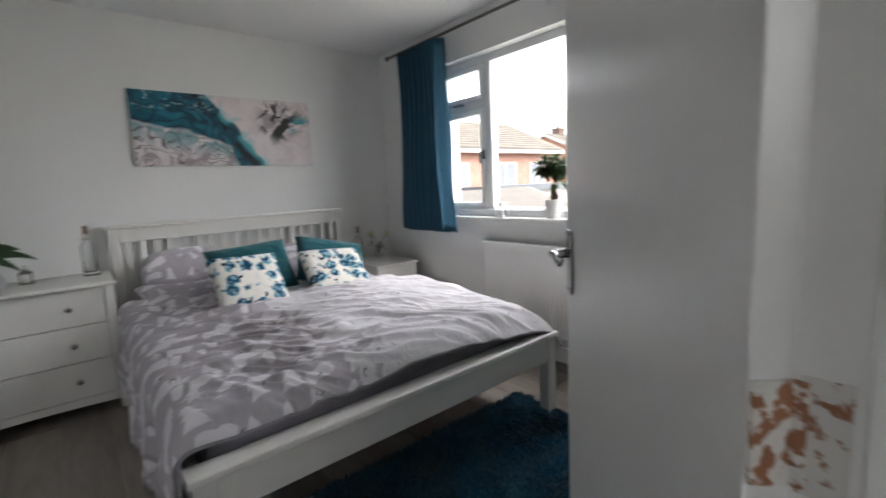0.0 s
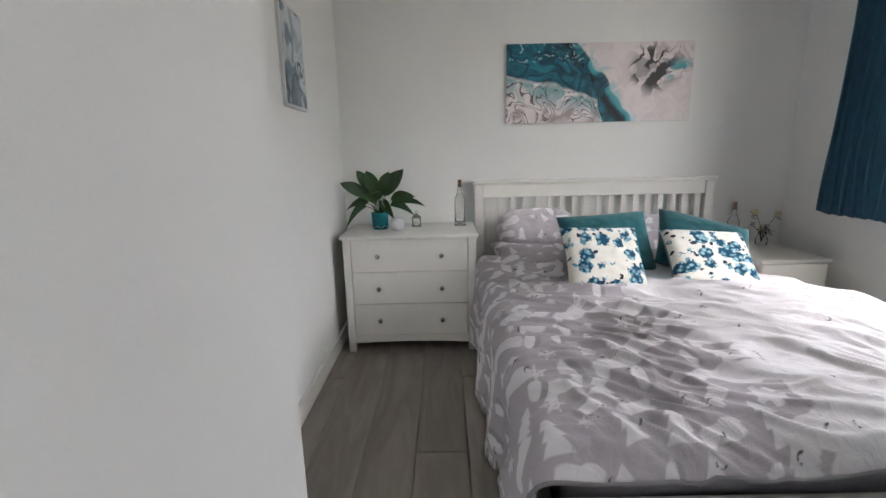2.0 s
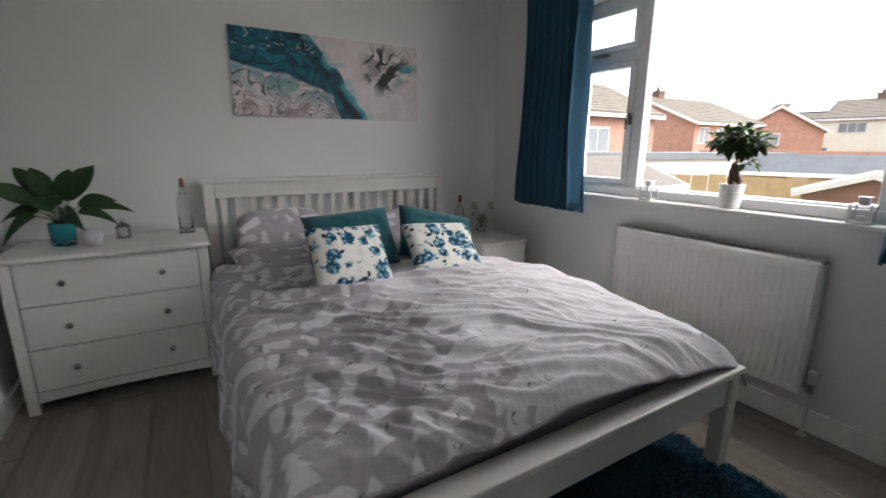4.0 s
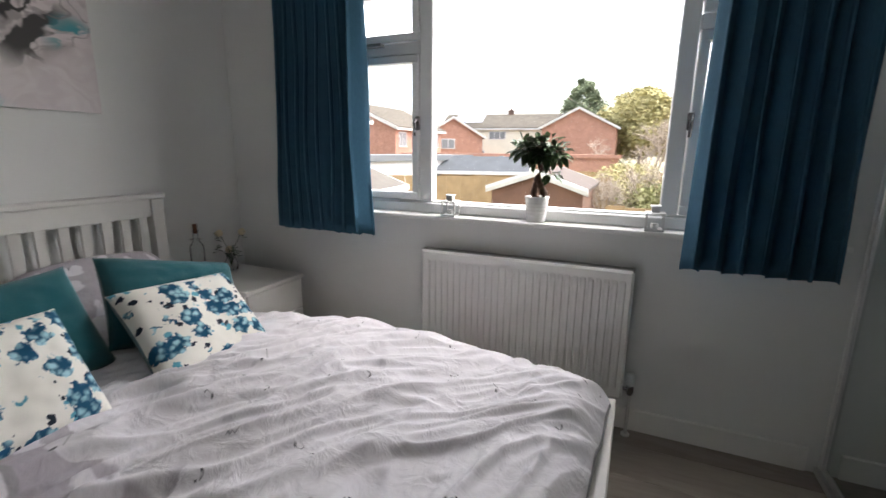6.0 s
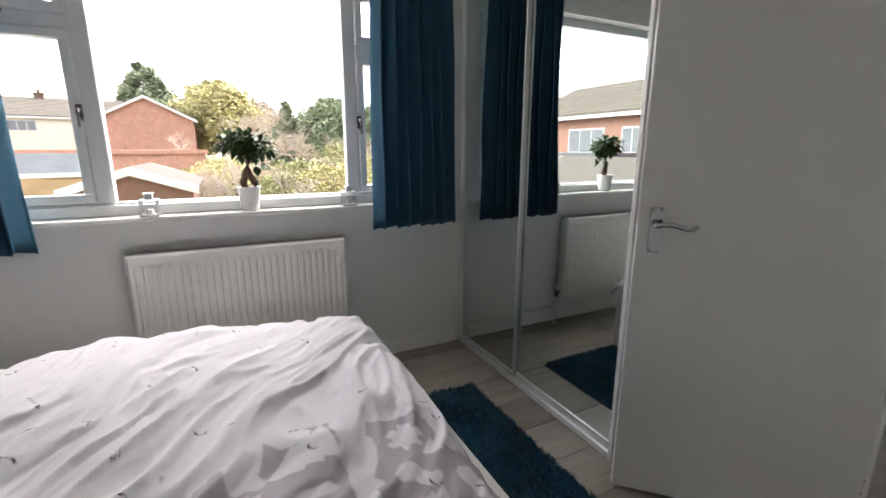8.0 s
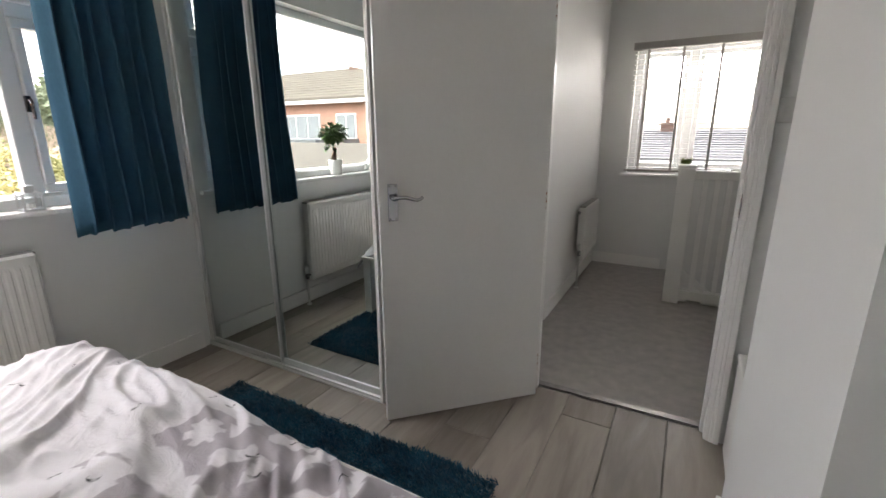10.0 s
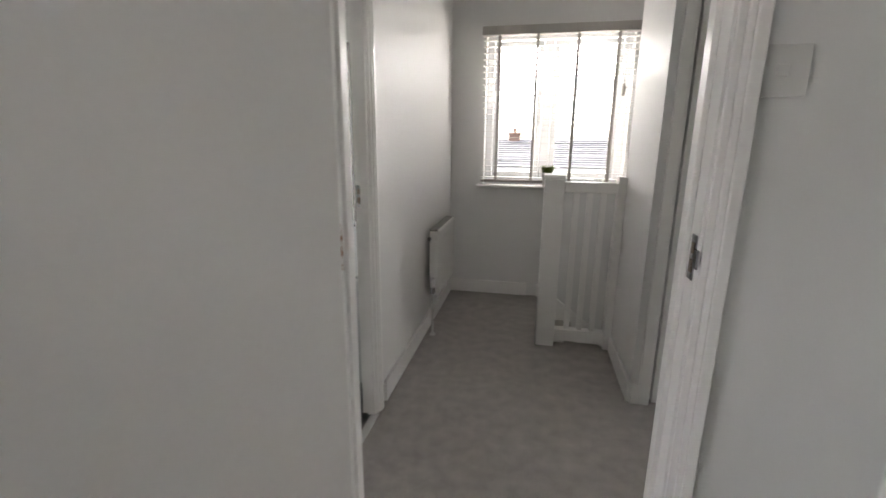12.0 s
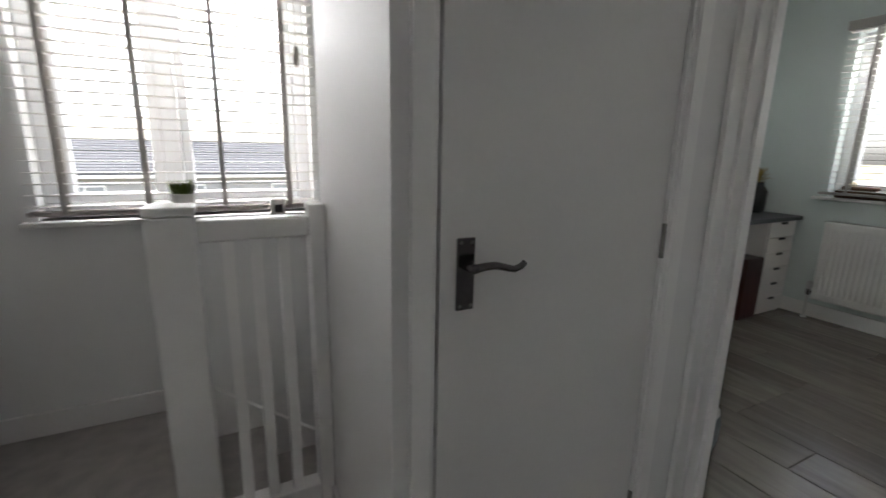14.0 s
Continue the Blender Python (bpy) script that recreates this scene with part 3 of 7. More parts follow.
def lining(name, along, c0, c1, w0, w1, sides, label, top=DOOR_H, plain=False):
    """A door frame: lining, stop bead and moulded architraves. along 'x': the opening spans c0..c1 in x, the wall w0..w1 in y."""
    ob = structure(name, ((c0 + c1) / 2, (w0 + w1) / 2, 0) if along == "x" else ((w0 + w1) / 2, (c0 + c1) / 2, 0), label, "door frame")

    def bar(bm, a0, a1, b0, b1, z0, z1, bev=0.0):
        if along == "x":
            add_box(bm, a0, a1, b0, b1, z0, z1, bev)
        else:
            add_box(bm, b0, b1, a0, a1, z0, z1, bev)
    e = 0.003
    for s, (a0, a1) in (("jamb", (c0 - 0.03, c0)), ("jamb", (c1, c1 + 0.03))):
        bm = bmesh.new()
        bar(bm, a0, a1, w0 - e, w1 + e, 0, top + 0.03)
        part(s, bm, M_gloss, ob)
    bm = bmesh.new()
    bar(bm, c0, c1, w0 - e, w1 + e, top, top + 0.03)
    part("head", bm, M_gloss, ob)
    mid = (w0 + w1) / 2
    for a0, a1 in ((c0, c0 + 0.012), (c1 - 0.012, c1)):
        bm = bmesh.new()
        bar(bm, a0, a1, mid - 0.03, mid + 0.006, 0, top, 0.002)
        part("door_stop", bm, M_gloss, ob)
    for side in sides:
        f = w1 if side > 0 else w0
        for a0, a1 in ((c0 - 0.056, c0 - 0.006), (c1 + 0.006, c1 + 0.056)):
            bm = bmesh.new()
            out = a0 if a0 < c0 else a1
            inn = a1 if a0 < c0 else a0
            steps = ((inn, 0.014), (inn + (out - inn) * 0.12, 0.016)) if plain else ((inn, 0.010), (inn + (out - inn) * 0.3, 0.016), (inn + (out - inn) * 0.55, 0.020))
            for k, (a, d) in enumerate(steps):
                nxt = steps[k + 1][0] if k + 1 < len(steps) else out
                bar(bm, min(a, nxt), max(a, nxt), f if side > 0 else f - d, f + d if side > 0 else f, 0, top + 0.068, 0.003)
            part("architrave", bm, M_gloss, ob)
        bm = bmesh.new()
        bar(bm, c0 - 0.056, c1 + 0.056, f if side > 0 else f - 0.018, f + 0.018 if side > 0 else f, top + 0.069, top + 0.13, 0.004)
        part("architrave", bm, M_gloss, ob)
    return ob


lining("door_frame_1", "x", -2.685, -1.935, YL, YS, (1, -1), "white gloss bedroom door frame with moulded architraves")
lining("door_frame_2", "y", -4.33, -3.69, XL, XL + 0.062, (-1,), "white gloss bathroom door frame with moulded architraves")
lining("door_frame_3", "x", -3.625, -2.97, YD - 0.1, YD, (1,), "white gloss cupboard door frame with plain architraves", plain=True)
lining("door_frame_4", "y", -4.65, -3.89, XO - 0.1, XO, (), "white gloss study door frame with moulded architraves")


fr1 = bpy.data.objects["door_frame_1"]
for z in (0.18, 0.98, 1.75):
    part("hinge_leaf", box(-1.9365, -1.935, YS - 0.036, YS - 0.004, z - 0.05, z + 0.05), M_hinge, fr1, "paint-dulled hinge leaf")


M_gunmetal = mat("darkened_chrome", (0.17, 0.16, 0.165), 0.16, metal=1.0, vary=0.15, scale=40)


def lever_handle(parent, x, z, y, face, tip, metal):
    """A lever on a long backplate at a door face; face +1/-1 along local y, tip the way the lever points along x."""
    bm = box(x - 0.02, x + 0.02, y, y + face * 0.007, z - 0.075, z + 0.075, 0.0025)
    plate = part("backplate", bm, metal, parent, "polished metal backplate")
    bm = bmesh.new()
    for dx in (-0.012, 0.012):
        for dz in (-0.066, 0.066):
            lathe(bm, ((0.0042, 0), (0.003, 0.002)), (0, 0, 0), 8, Matrix.Translation((x + dx, y + face * 0.007, z + dz)) @ Matrix.Rotation(-face * math.pi / 2, 4, "X"))
    part("screw", bm, M_pewter, plate)
    bm = bmesh.new()
    zc = z + 0.02
    tube(bm, ((x, y + face * 0.006, zc), (x, y + face * 0.03, zc), (x, y + face * 0.045, zc)), 0.011, 12, 0.009)
    pts = [(x + tip * d, y + face * 0.045, zc + h) for d, h in ((-0.006, 0.0), (0.02, 0.004), (0.045, 0.004), (0.07, -0.003), (0.09, -0.008), (0.105, -0.004), (0.115, 0.004))]
    tube(bm, pts, 0.0085, 10, 0.0065)
    part("lever", bm, metal, parent, "scrolled metal lever", True)


def door_leaf(name, m, width, label, levers, hinge_mat, hinges=(0.18, 1.0, 1.75), latch=True, lever_z=1.0, metal=M_chrome, back=-0.036):
    """A flush door, hinged at its local origin, reaching along local +x, its thickness along y from 0 to back."""
    y0, y1 = min(back, 0), max(back, 0)
    s = 1 if back < 0 else -1
    ob = thing(name, (0, 0, 0), label, "door")
    part("leaf", box(0.003, width, y0, y1, 0.008, 1.985, 0.0025), M_door, ob)
    for side, tip in levers:
        lever_handle(ob, width - 0.055, lever_z, y1 if side > 0 else y0, side, tip, metal)
    for z in hinges:
        bm = bmesh.new()
        tube(bm, ((0, s * 0.004, z - 0.045), (0, s * 0.004, z + 0.045)), 0.006, 8)
        add_box(bm, -0.0015, 0.003, y0 + 0.003, y1 - 0.003, z - 0.045, z + 0.045)
        part("hinge", bm, hinge_mat, ob, "steel butt hinge")
    if latch:
        part("latch_plate", box(width - 0.001, width + 0.002, y0 + 0.007, y1 - 0.007, 0.97, 1.06), M_steel, ob, "steel latch plate")
    ob.matrix_basis = m
    return ob


door_leaf("door_1", pose(-1.937, YS - 0.002, 0, 0, 0, 45.0), 0.745, "white flush bedroom door standing open, chrome lever handles", ((1, -1), (-1, -1)), M_copper, (0.18, 0.98, 1.75), back=0.036)
door_leaf("door_2", pose(-3.622, YD - 0.004, 0, 0, 0, 0), 0.640, "closed white flush cupboard door with a dark metal lever", ((1, -1),), M_pewter, (0.18, 0.98, 1.8), False, 0.955, M_gunmetal)


def strike(x, y, z, face, name="strike_plate"):
    """A keep on a jamb; face is the unit way that the jamb faces."""
    fx, fy = face
    ob = thing(name, (x, y, z), "worn chrome strike plate on the door jamb", "strike plate")
    if fx:
        a, bb = (x, x + fx * 0.002), (y - 0.014, y + 0.014)
        part("plate", box(*a, *bb, z - 0.045, z + 0.045), M_chrome, ob)
        part("keep", box(x + fx * 0.002, x + fx * 0.003, y - 0.007, y + 0.007, z - 0.03, z - 0.005), M_brass, ob)
        part("keep", box(x + fx * 0.002, x + fx * 0.003, y - 0.007, y + 0.007, z + 0.008, z + 0.03), M_brass, ob)
    else:
        part("plate", box(x - 0.014, x + 0.014, y, y + fy * 0.002, z - 0.045, z + 0.045), M_chrome, ob)
        part("keep", box(x - 0.007, x + 0.007, y + fy * 0.002, y + fy * 0.003, z - 0.03, z - 0.005), M_brass, ob)
        part("keep", box(x - 0.007, x + 0.007, y + fy * 0.002, y + fy * 0.003, z + 0.008, z + 0.03), M_brass, ob)
    return ob


st = strike(-2.685, YS - 0.018, 1.0, (1, 0))
part("lip", box(-2.685, -2.68, YS - 0.004, YS + 0.016, 0.982, 1.02, 0.002), M_chrome, st)
strike(XL + 0.045, -4.33, 1.0, (0, 1))

# carpet edging
piece("threshold_bar", box(-2.685, -1.935, -3.655, -3.615, 0.0, 0.006, 0.002), M_pewter, "silver metal carpet bar in the bedroom doorway", "threshold")
piece("threshold_bar", box(XL - 0.015, XL + 0.02, -4.33, -3.69, 0.0, 0.006, 0.002), M_steel, "silver metal carpet bar in the bathroom doorway", "threshold")

piece("corner_moulding", box(XO - 0.002, XO + 0.05, YD, YD + 0.018, 0, DOOR_H + 0.12, 0.004), M_gloss, "white moulded trim at the corner of the study doorway", "trim")

# light switch
sw = thing("light_switch", (-2.772, YS, 1.34), "white plastic light switch on the wall by the door", "switch")
part("faceplate", box(-2.815, -2.729, YS, YS + 0.009, 1.297, 1.383, 0.003), M_plastic, sw)
part("rocker", box(-2.782, -2.762, YS + 0.009, YS + 0.013, 1.33, 1.35, 0.002), M_plastic, sw)

# low white box in the alcove
lb = thing("storage_box", (-2.95, -3.28, 0), "low white storage box in the alcove by the door", "box")
part("body", box(-3.09, -2.755, -3.5, -3.06, 0, 0.41, 0.008), M_furn, lb)
part("lid", box(-3.095, -2.75, -3.505, -3.055, 0.412, 0.437, 0.008), M_furn, lb)


# ---------------------------------------------------------------- windows
def pane_window(name, axis, c, a0, a1, z0, z1, bars, label, rails=(), fr=0.055, depth=0.065):
    """White casement window. axis 'x': glass stands at x=c and spans y; bars: mullion places; rails: (from, to, z) cross rails."""
    mid = ((a0 + a1) / 2, (z0 + z1) / 2)
    ob = structure(name, (c, mid[0], z0) if axis == "x" else (mid[0], c, z0), label, "window")

    def slab(p0, p1, q0, q1, d0, d1, bev=0.006):
        if axis == "x":
            return box(c + d0, c + d1, p0, p1, q0, q1, bev)
        return box(p0, p1, c + d0, c + d1, q0, q1, bev)
    h = depth / 2
    for p0, p1, q0, q1 in ((a0, a1, z0, z0 + fr), (a0, a1, z1 - fr, z1), (a0, a0 + fr, z0 + fr, z1 - fr), (a1 - fr, a1, z0 + fr, z1 - fr)):
        part("window_frame", slab(p0, p1, q0, q1, -h, h), M_pvc, ob)
    xs = [a0 + fr] + [v for bpos in bars for v in (bpos - 0.035, bpos + 0.035)] + [a1 - fr]
    for bpos in bars:
        part("mullion", slab(bpos - 0.035, bpos + 0.035, z0 + fr, z1 - fr, -h, h), M_pvc, ob)
    for i in range(0, len(xs), 2):
        p0, p1 = xs[i], xs[i + 1]
        cells = [(z0 + fr, z1 - fr)]
        for r0, r1, z in rails:
            if r0 <= (p0 + p1) / 2 <= r1:
                part("transom", slab(p0, p1, z - 0.03, z + 0.03, -h, h), M_pvc, ob)
                cells = [(z0 + fr, z - 0.03), (z + 0.03, z1 - fr)]
        for q0, q1 in cells:
            if rails and len(cells) == 2 or not rails:
                s = 0.042
                bm = slab(p0 + 0.003, p1 - 0.003, q0 + 0.003, q0 + s, -h - 0.012, h - 0.02)
                for ext in ((p0 + 0.003, p1 - 0.003, q1 - s, q1 - 0.003), (p0 + 0.003, p0 + s, q0 + s, q1 - s), (p1 - s, p1 - 0.003, q0 + s, q1 - s)):
                    if axis == "x":
                        add_box(bm, c - h - 0.012, c + h - 0.02, ext[0], ext[1], ext[2], ext[3], 0.006)
                    else:
                        add_box(bm, ext[0], ext[1], c - h - 0.012, c + h - 0.02, ext[2], ext[3], 0.006)
                part("sash", bm, M_pvc, ob)
                g = (p0 + s, p1 - s, q0 + s, q1 - s)
            else:
                g = (p0, p1, q0, q1)
            pane = part("pane", slab(g[0] - 0.004, g[1] + 0.004, g[2] - 0.004, g[3] + 0.004, -0.003, 0.003, 0), M_glass, ob)
            pane.visible_shadow = False
    return ob


w1 = pane_window("window_1", "x", 0.115, WY0, WY1, 0.955, WZ1, (-2.452, -1.283), "wide white plastic bedroom window, panes clean", ((-3.0, -2.45, 1.78), (-1.28, -0.7, 1.78)))
part("window_sill", box(-0.03, 0.09, WY0 - 0.06, WY1 + 0.06, 0.925, 0.948, 0.006), M_gloss, w1, "white gloss window board")
part("upstand", box(0.055, 0.088, WY0 + 0.005, WY1 - 0.005, 0.949, 1.0, 0.006), M_pvc, w1)
for yy, zz in ((-1.243, 1.41), (-2.49, 1.40)):
    bm = box(0.058, 0.072, yy - 0.012, yy + 0.012, zz - 0.035, zz + 0.035, 0.004)
    tube(bm, ((0.06, yy, zz + 0.015), (0.035, yy, zz + 0.015), (0.028, yy, zz), (0.028, yy, zz - 0.045), (0.028, yy, zz - 0.065)), 0.008, 8, 0.006)
    part("window_handle", bm, M_gunmetal, w1, "dark metal window handle")
for yy in (-1.0, -2.74):
    part("vent_handle", box(0.03, 0.072, yy - 0.05, yy + 0.05, 1.79, 1.806, 0.004), M_pewter, w1, "grey metal fanlight catch")

w2 = pane_window("window_2", "y", YE - 0.12, LX0, LX1, LZ0, LZ1, (-2.44,), "white plastic landing window behind a slatted blind")
part("window_sill", box(LX0 - 0.03, LX1 + 0.05, YE - 0.09, YE + 0.045, LZ0 - 0.022, LZ0, 0.006), M_gloss, w2, "white gloss window board")
w3 = pane_window("window_3", "x", XF - 0.12, SY0, SY1, SZ0, SZ1, (-4.95,), "white plastic study window behind a slatted blind")
part("window_sill", box(XF - 0.09, XF + 0.05, SY0 - 0.08, SY1 + 0.05, SZ0 - 0.022, SZ0, 0.006), M_gloss, w3, "white gloss window board")
w4 = pane_window("window_4", "x", 0.12, -6.0, -5.45, 1.05, 2.0, (), "white plastic bathroom window")


def slat_blind(axis, c, a0, a1, ztop, zbot, tapes, label, rail_h=0.06):
    """A wooden slat blind, slats level and open, hanging in front of a window."""
    mid = (a0 + a1) / 2
    ob = thing("slatted_blind", (c, mid, zbot) if axis == "x" else (mid, c, zbot), label, "blind")

    def slab(p0, p1, d0, d1, q0, q1, bev=0.0):
        return box(c + d0, c + d1, p0, p1, q0, q1, bev) if axis == "x" else box(p0, p1, c + d0, c + d1, q0, q1, bev)
    part("valance", slab(a0 - 0.01, a1 + 0.01, -0.03, 0.035, ztop - rail_h, ztop, 0.004), M_tape, ob, "grey wooden valance")
    part("bottom_rail", slab(a0, a1, -0.024, 0.024, zbot, zbot + 0.018, 0.004), M_tape, ob, "grey wooden bottom rail")
    z, shared = zbot + 0.036, None
    while z < ztop - rail_h - 0.01:
        if shared is None:
            shared = part("slat", slab(a0, a1, -0.023, 0.023, zbot + 0.036 - 0.0017, zbot + 0.036 + 0.0017), M_slat, ob)
            base = z
        else:
            s = shared.copy()
            scene.collection.objects.link(s)
            s.matrix_basis = Matrix.Translation((0, 0, z - base))
        z += 0.0425
    for t in tapes:
        bm = slab(t - 0.009, t + 0.009, 0.0245, 0.026, zbot + 0.01, ztop - rail_h)
        if axis == "x":
            add_box(bm, c - 0.026, c - 0.0245, t - 0.009, t + 0.009, zbot + 0.01, ztop - rail_h)
        else:
            add_box(bm, t - 0.009, t + 0.009, c - 0.026, c - 0.0245, zbot + 0.01, ztop - rail_h)
        part("ladder_tape", bm, M_tape, ob, "taupe cloth ladder tape")
    return ob


bl = slat_blind("y", YE + 0.05, -3.03, -1.965, 2.03, 0.925, (-2.08, -2.35, -2.63, -2.9), "pale wooden slatted blind with taupe tapes, slats open")
bm = bmesh.new()
tube(bm, ((-2.955, YE + 0.085, 1.95), (-2.955, YE + 0.085, 1.62)), 0.0015, 5)
lathe(bm, ((0.004, 0.05), (0.012, 0.03), (0.012, -0.03), (0.004, -0.04)), (-2.955, YE + 0.085, 1.58), 10)
part("cord_pull", bm, M_tape, bl, "taupe cord with wooden acorns")
slat_blind("x", XF + 0.05, SY0 - 0.03, SY1 + 0.03, 2.11, 0.94, (-5.45, -5.1, -4.7, -4.3), "pale slatted blind on the study window")


# ---------------------------------------------------------------- radiators
def radiator(axis, wall, face, a0, a1, z0, z1, label, valve_end=None):
    """A ribbed steel panel. wall: place of the wall face; face: +1/-1 the way it looks."""
    mid = (a0 + a1) / 2
    ob = thing("radiator", (wall, mid, 0) if axis == "x" else (mid, wall, 0), label, "radiator")

    def at(a, d, z):
        return (wall + face * d, a, z) if axis == "x" else (a, wall + face * d, z)

    def bar(a_0, a_1, d0, d1, q0, q1, bev=0.0):
        return box(wall + face * d0, wall + face * d1, a_0, a_1, q0, q1, bev) if axis == "x" else box(a_0, a_1, wall + face * d0, wall + face * d1, q0, q1, bev)
    # pressed front panel with vertical ribs
    n_rib = max(4, int((a1 - a0 - 0.04) / 0.033))
    bm = bmesh.new()
    cols = [(a0, 0.085), (a0 + 0.012, 0.098)]
    w = (a1 - a0 - 0.05) / n_rib
    for i in range(n_rib):
        s = a0 + 0.025 + i * w
        cols += [(s + w * 0.12, 0.098), (s + w * 0.3, 0.1035), (s + w * 0.7, 0.1035), (s + w * 0.88, 0.098)]
    cols += [(a1 - 0.012, 0.098), (a1, 0.085)]
    levels = ((z0, 0.0), (z0 + 0.012, 0.7), (z0 + 0.045, 0.7), (z0 + 0.065, 1.0), (z1 - 0.065, 1.0), (z1 - 0.045, 0.7), (z1 - 0.012, 0.7), (z1, 0.0))
    rows = []
    for z, k in levels:
        rows.append([bm.verts.new(at(a, 0.085 if k == 0 else (min(d, 0.098) if k < 1 else d), z)) for a, d in cols])
    for r0, r1 in zip(rows, rows[1:]):
        for i in range(len(cols) - 1):
            bm.faces.new((r0[i], r0[i + 1], r1[i + 1], r1[i]))
    bmesh.ops.recalc_face_normals(bm, faces=bm.faces[:])
    part("front_panel", bm, M_rad, ob)
    part("back_panel", bar(a0 + 0.002, a1 - 0.002, 0.035, 0.0845, z0 + 0.002, z1 - 0.012), M_rad, ob)
    part("top_grille", bar(a0, a1, 0.033, 0.086, z1 - 0.012, z1 + 0.001, 0.002), M_pewter, ob, "slotted grey top grille")
    for a in (a0 + 0.15, a1 - 0.15):
        part("bracket", bar(a - 0.015, a + 0.015, 0, 0.036, z0 + 0.05, z1 - 0.05), M_rad, ob)
    for a, s in ((a0 - 0.03, 0), (a1 + 0.03, 1)):
        if valve_end is not None and s != valve_end:
            continue
        bm = bmesh.new()
        p = at(a, 0.06, 0)
        tube(bm, ((p[0], p[1], 0.0), (p[0], p[1], z0 + 0.04)), 0.008, 8)
        lathe(bm, ((0.02, 0.0), (0.02, 0.006), (0.008, 0.008)), (p[0], p[1], 0.0), 12)
        part("pipe", bm, M_plastic, ob)
        bm = bmesh.new()
        lathe(bm, ((0.013, 0.0), (0.016, 0.01), (0.016, 0.04), (0.012, 0.045)), (p[0], p[1], z0 + 0.02), 12)
        tube(bm, (at(a, 0.06, z0 + 0.045), at(a + (0.03 if s == 0 else -0.03), 0.06, z0 + 0.045)), 0.009, 8)
        part("valve", bm, M_chrome, ob, "chrome radiator valve")
        bm = bmesh.new()
        lathe(bm, ((0.015, 0.0), (0.018, 0.008), (0.018, 0.05), (0.012, 0.058)), (p[0], p[1], z0 + 0.066), 14)
        part("valve_cap", bm, M_plastic, ob)
    return ob


radiator("x", 0, -1, -2.345, -1.343, 0.185, 0.785, "white ribbed panel radiator under the bedroom window")
lr = radiator("x", XL, -1, -5.80, -5.26, 0.26, 0.69, "small white ribbed radiator on the landing wall", valve_end=1)
bm = bmesh.new()
lathe(bm, ((0.012, -0.004), (0.012, 0.004)), (0, 0, 0), 12, Matrix.Translation((XL - 0.06, -5.145, 0.655)) @ Matrix.Rotation(math.pi / 2, 4, "X"))
part("bleed_valve", bm, M_chrome, lr, "chrome bleed valve")
radiator("x", XF, 1, -5.52, -4.3, 0.16, 0.75, "white panel radiator under the study window")


# ---------------------------------------------------------------- curtains
CX = -0.125     # how far the pole stands off the wall


def curtain(y0, y1, ztop, zbot, folds, seed, label):
    mid = (y0 + y1) / 2
    ob = thing("curtain", (CX, mid, zbot), label, "curtain", "curtains at the bedroom window")
    rnd = random.Random(seed)
    ph = [rnd.uniform(-0.5, 0.5) for _ in range(folds + 2)]

    def shape(u, v):
        k = u * folds
        i = int(k)
        p = k + 0.22 * (ph[i] * (1 - (k - i)) + ph[i + 1] * (k - i))
        amp = 0.040 + 0.022 * v + 0.008 * ph[i]
        x = CX + amp * math.cos(2 * math.pi * p) + 0.018 * noise.noise(Vector((u * 3, v * 2.5, seed))) + 0.012 * math.sin(6 * v + ph[i] * 4)
        flare = (u - 0.5) * 0.05 * v
        y = y1 + (y0 - y1) * u - flare + 0.012 * math.sin(4 * math.pi * p)
        z = ztop + (zbot - ztop) * v - 0.018 * v * math.cos(2 * math.pi * p)
        return Vector((x, y, z))
    nu, nv = folds * 14, 26
    bm = bmesh.new()
    layers = []
    for off in (-0.004, 0.004):
        layers.append([[bm.verts.new(shape(i / nu, j / nv) + Vector((off, 0, 0))) for i in range(nu + 1)] for j in range(nv + 1)])
    for k, g in enumerate(layers):
        for j in range(nv):
            for i in range(nu):
                q = (g[j][i], g[j][i + 1], g[j + 1][i + 1], g[j + 1][i])
                bm.faces.new(q if k == 0 else q[::-1])
    a, b = layers
    for j in range(nv):
        bm.faces.new((a[j][0], a[j + 1][0], b[j + 1][0], b[j][0]))
        bm.faces.new((a[j + 1][nu], a[j][nu], b[j][nu], b[j + 1][nu]))
    for i in range(nu):
        bm.faces.new((a[0][i + 1], a[0][i], b[0][i], b[0][i + 1]))
        bm.faces.new((a[nv][i], a[nv][i + 1], b[nv][i + 1], b[nv][i]))
    bmesh.ops.recalc_face_normals(bm, faces=bm.faces[:])
    part("drape", bm, M_curtain, ob, "", True)
    for i in range(folds):
        yy = y0 + (y1 - y0) * (i + 0.5) / folds
        bm = bmesh.new()
        pts = [(CX + 0.019 * math.cos(t), yy, ztop + 0.0 + 0.019 * math.sin(t)) for t in [k * math.pi / 8 for k in range(17)]]
        tube(bm, pts, 0.003, 6)
        part("ring", bm, M_pole, ob)
    return ob


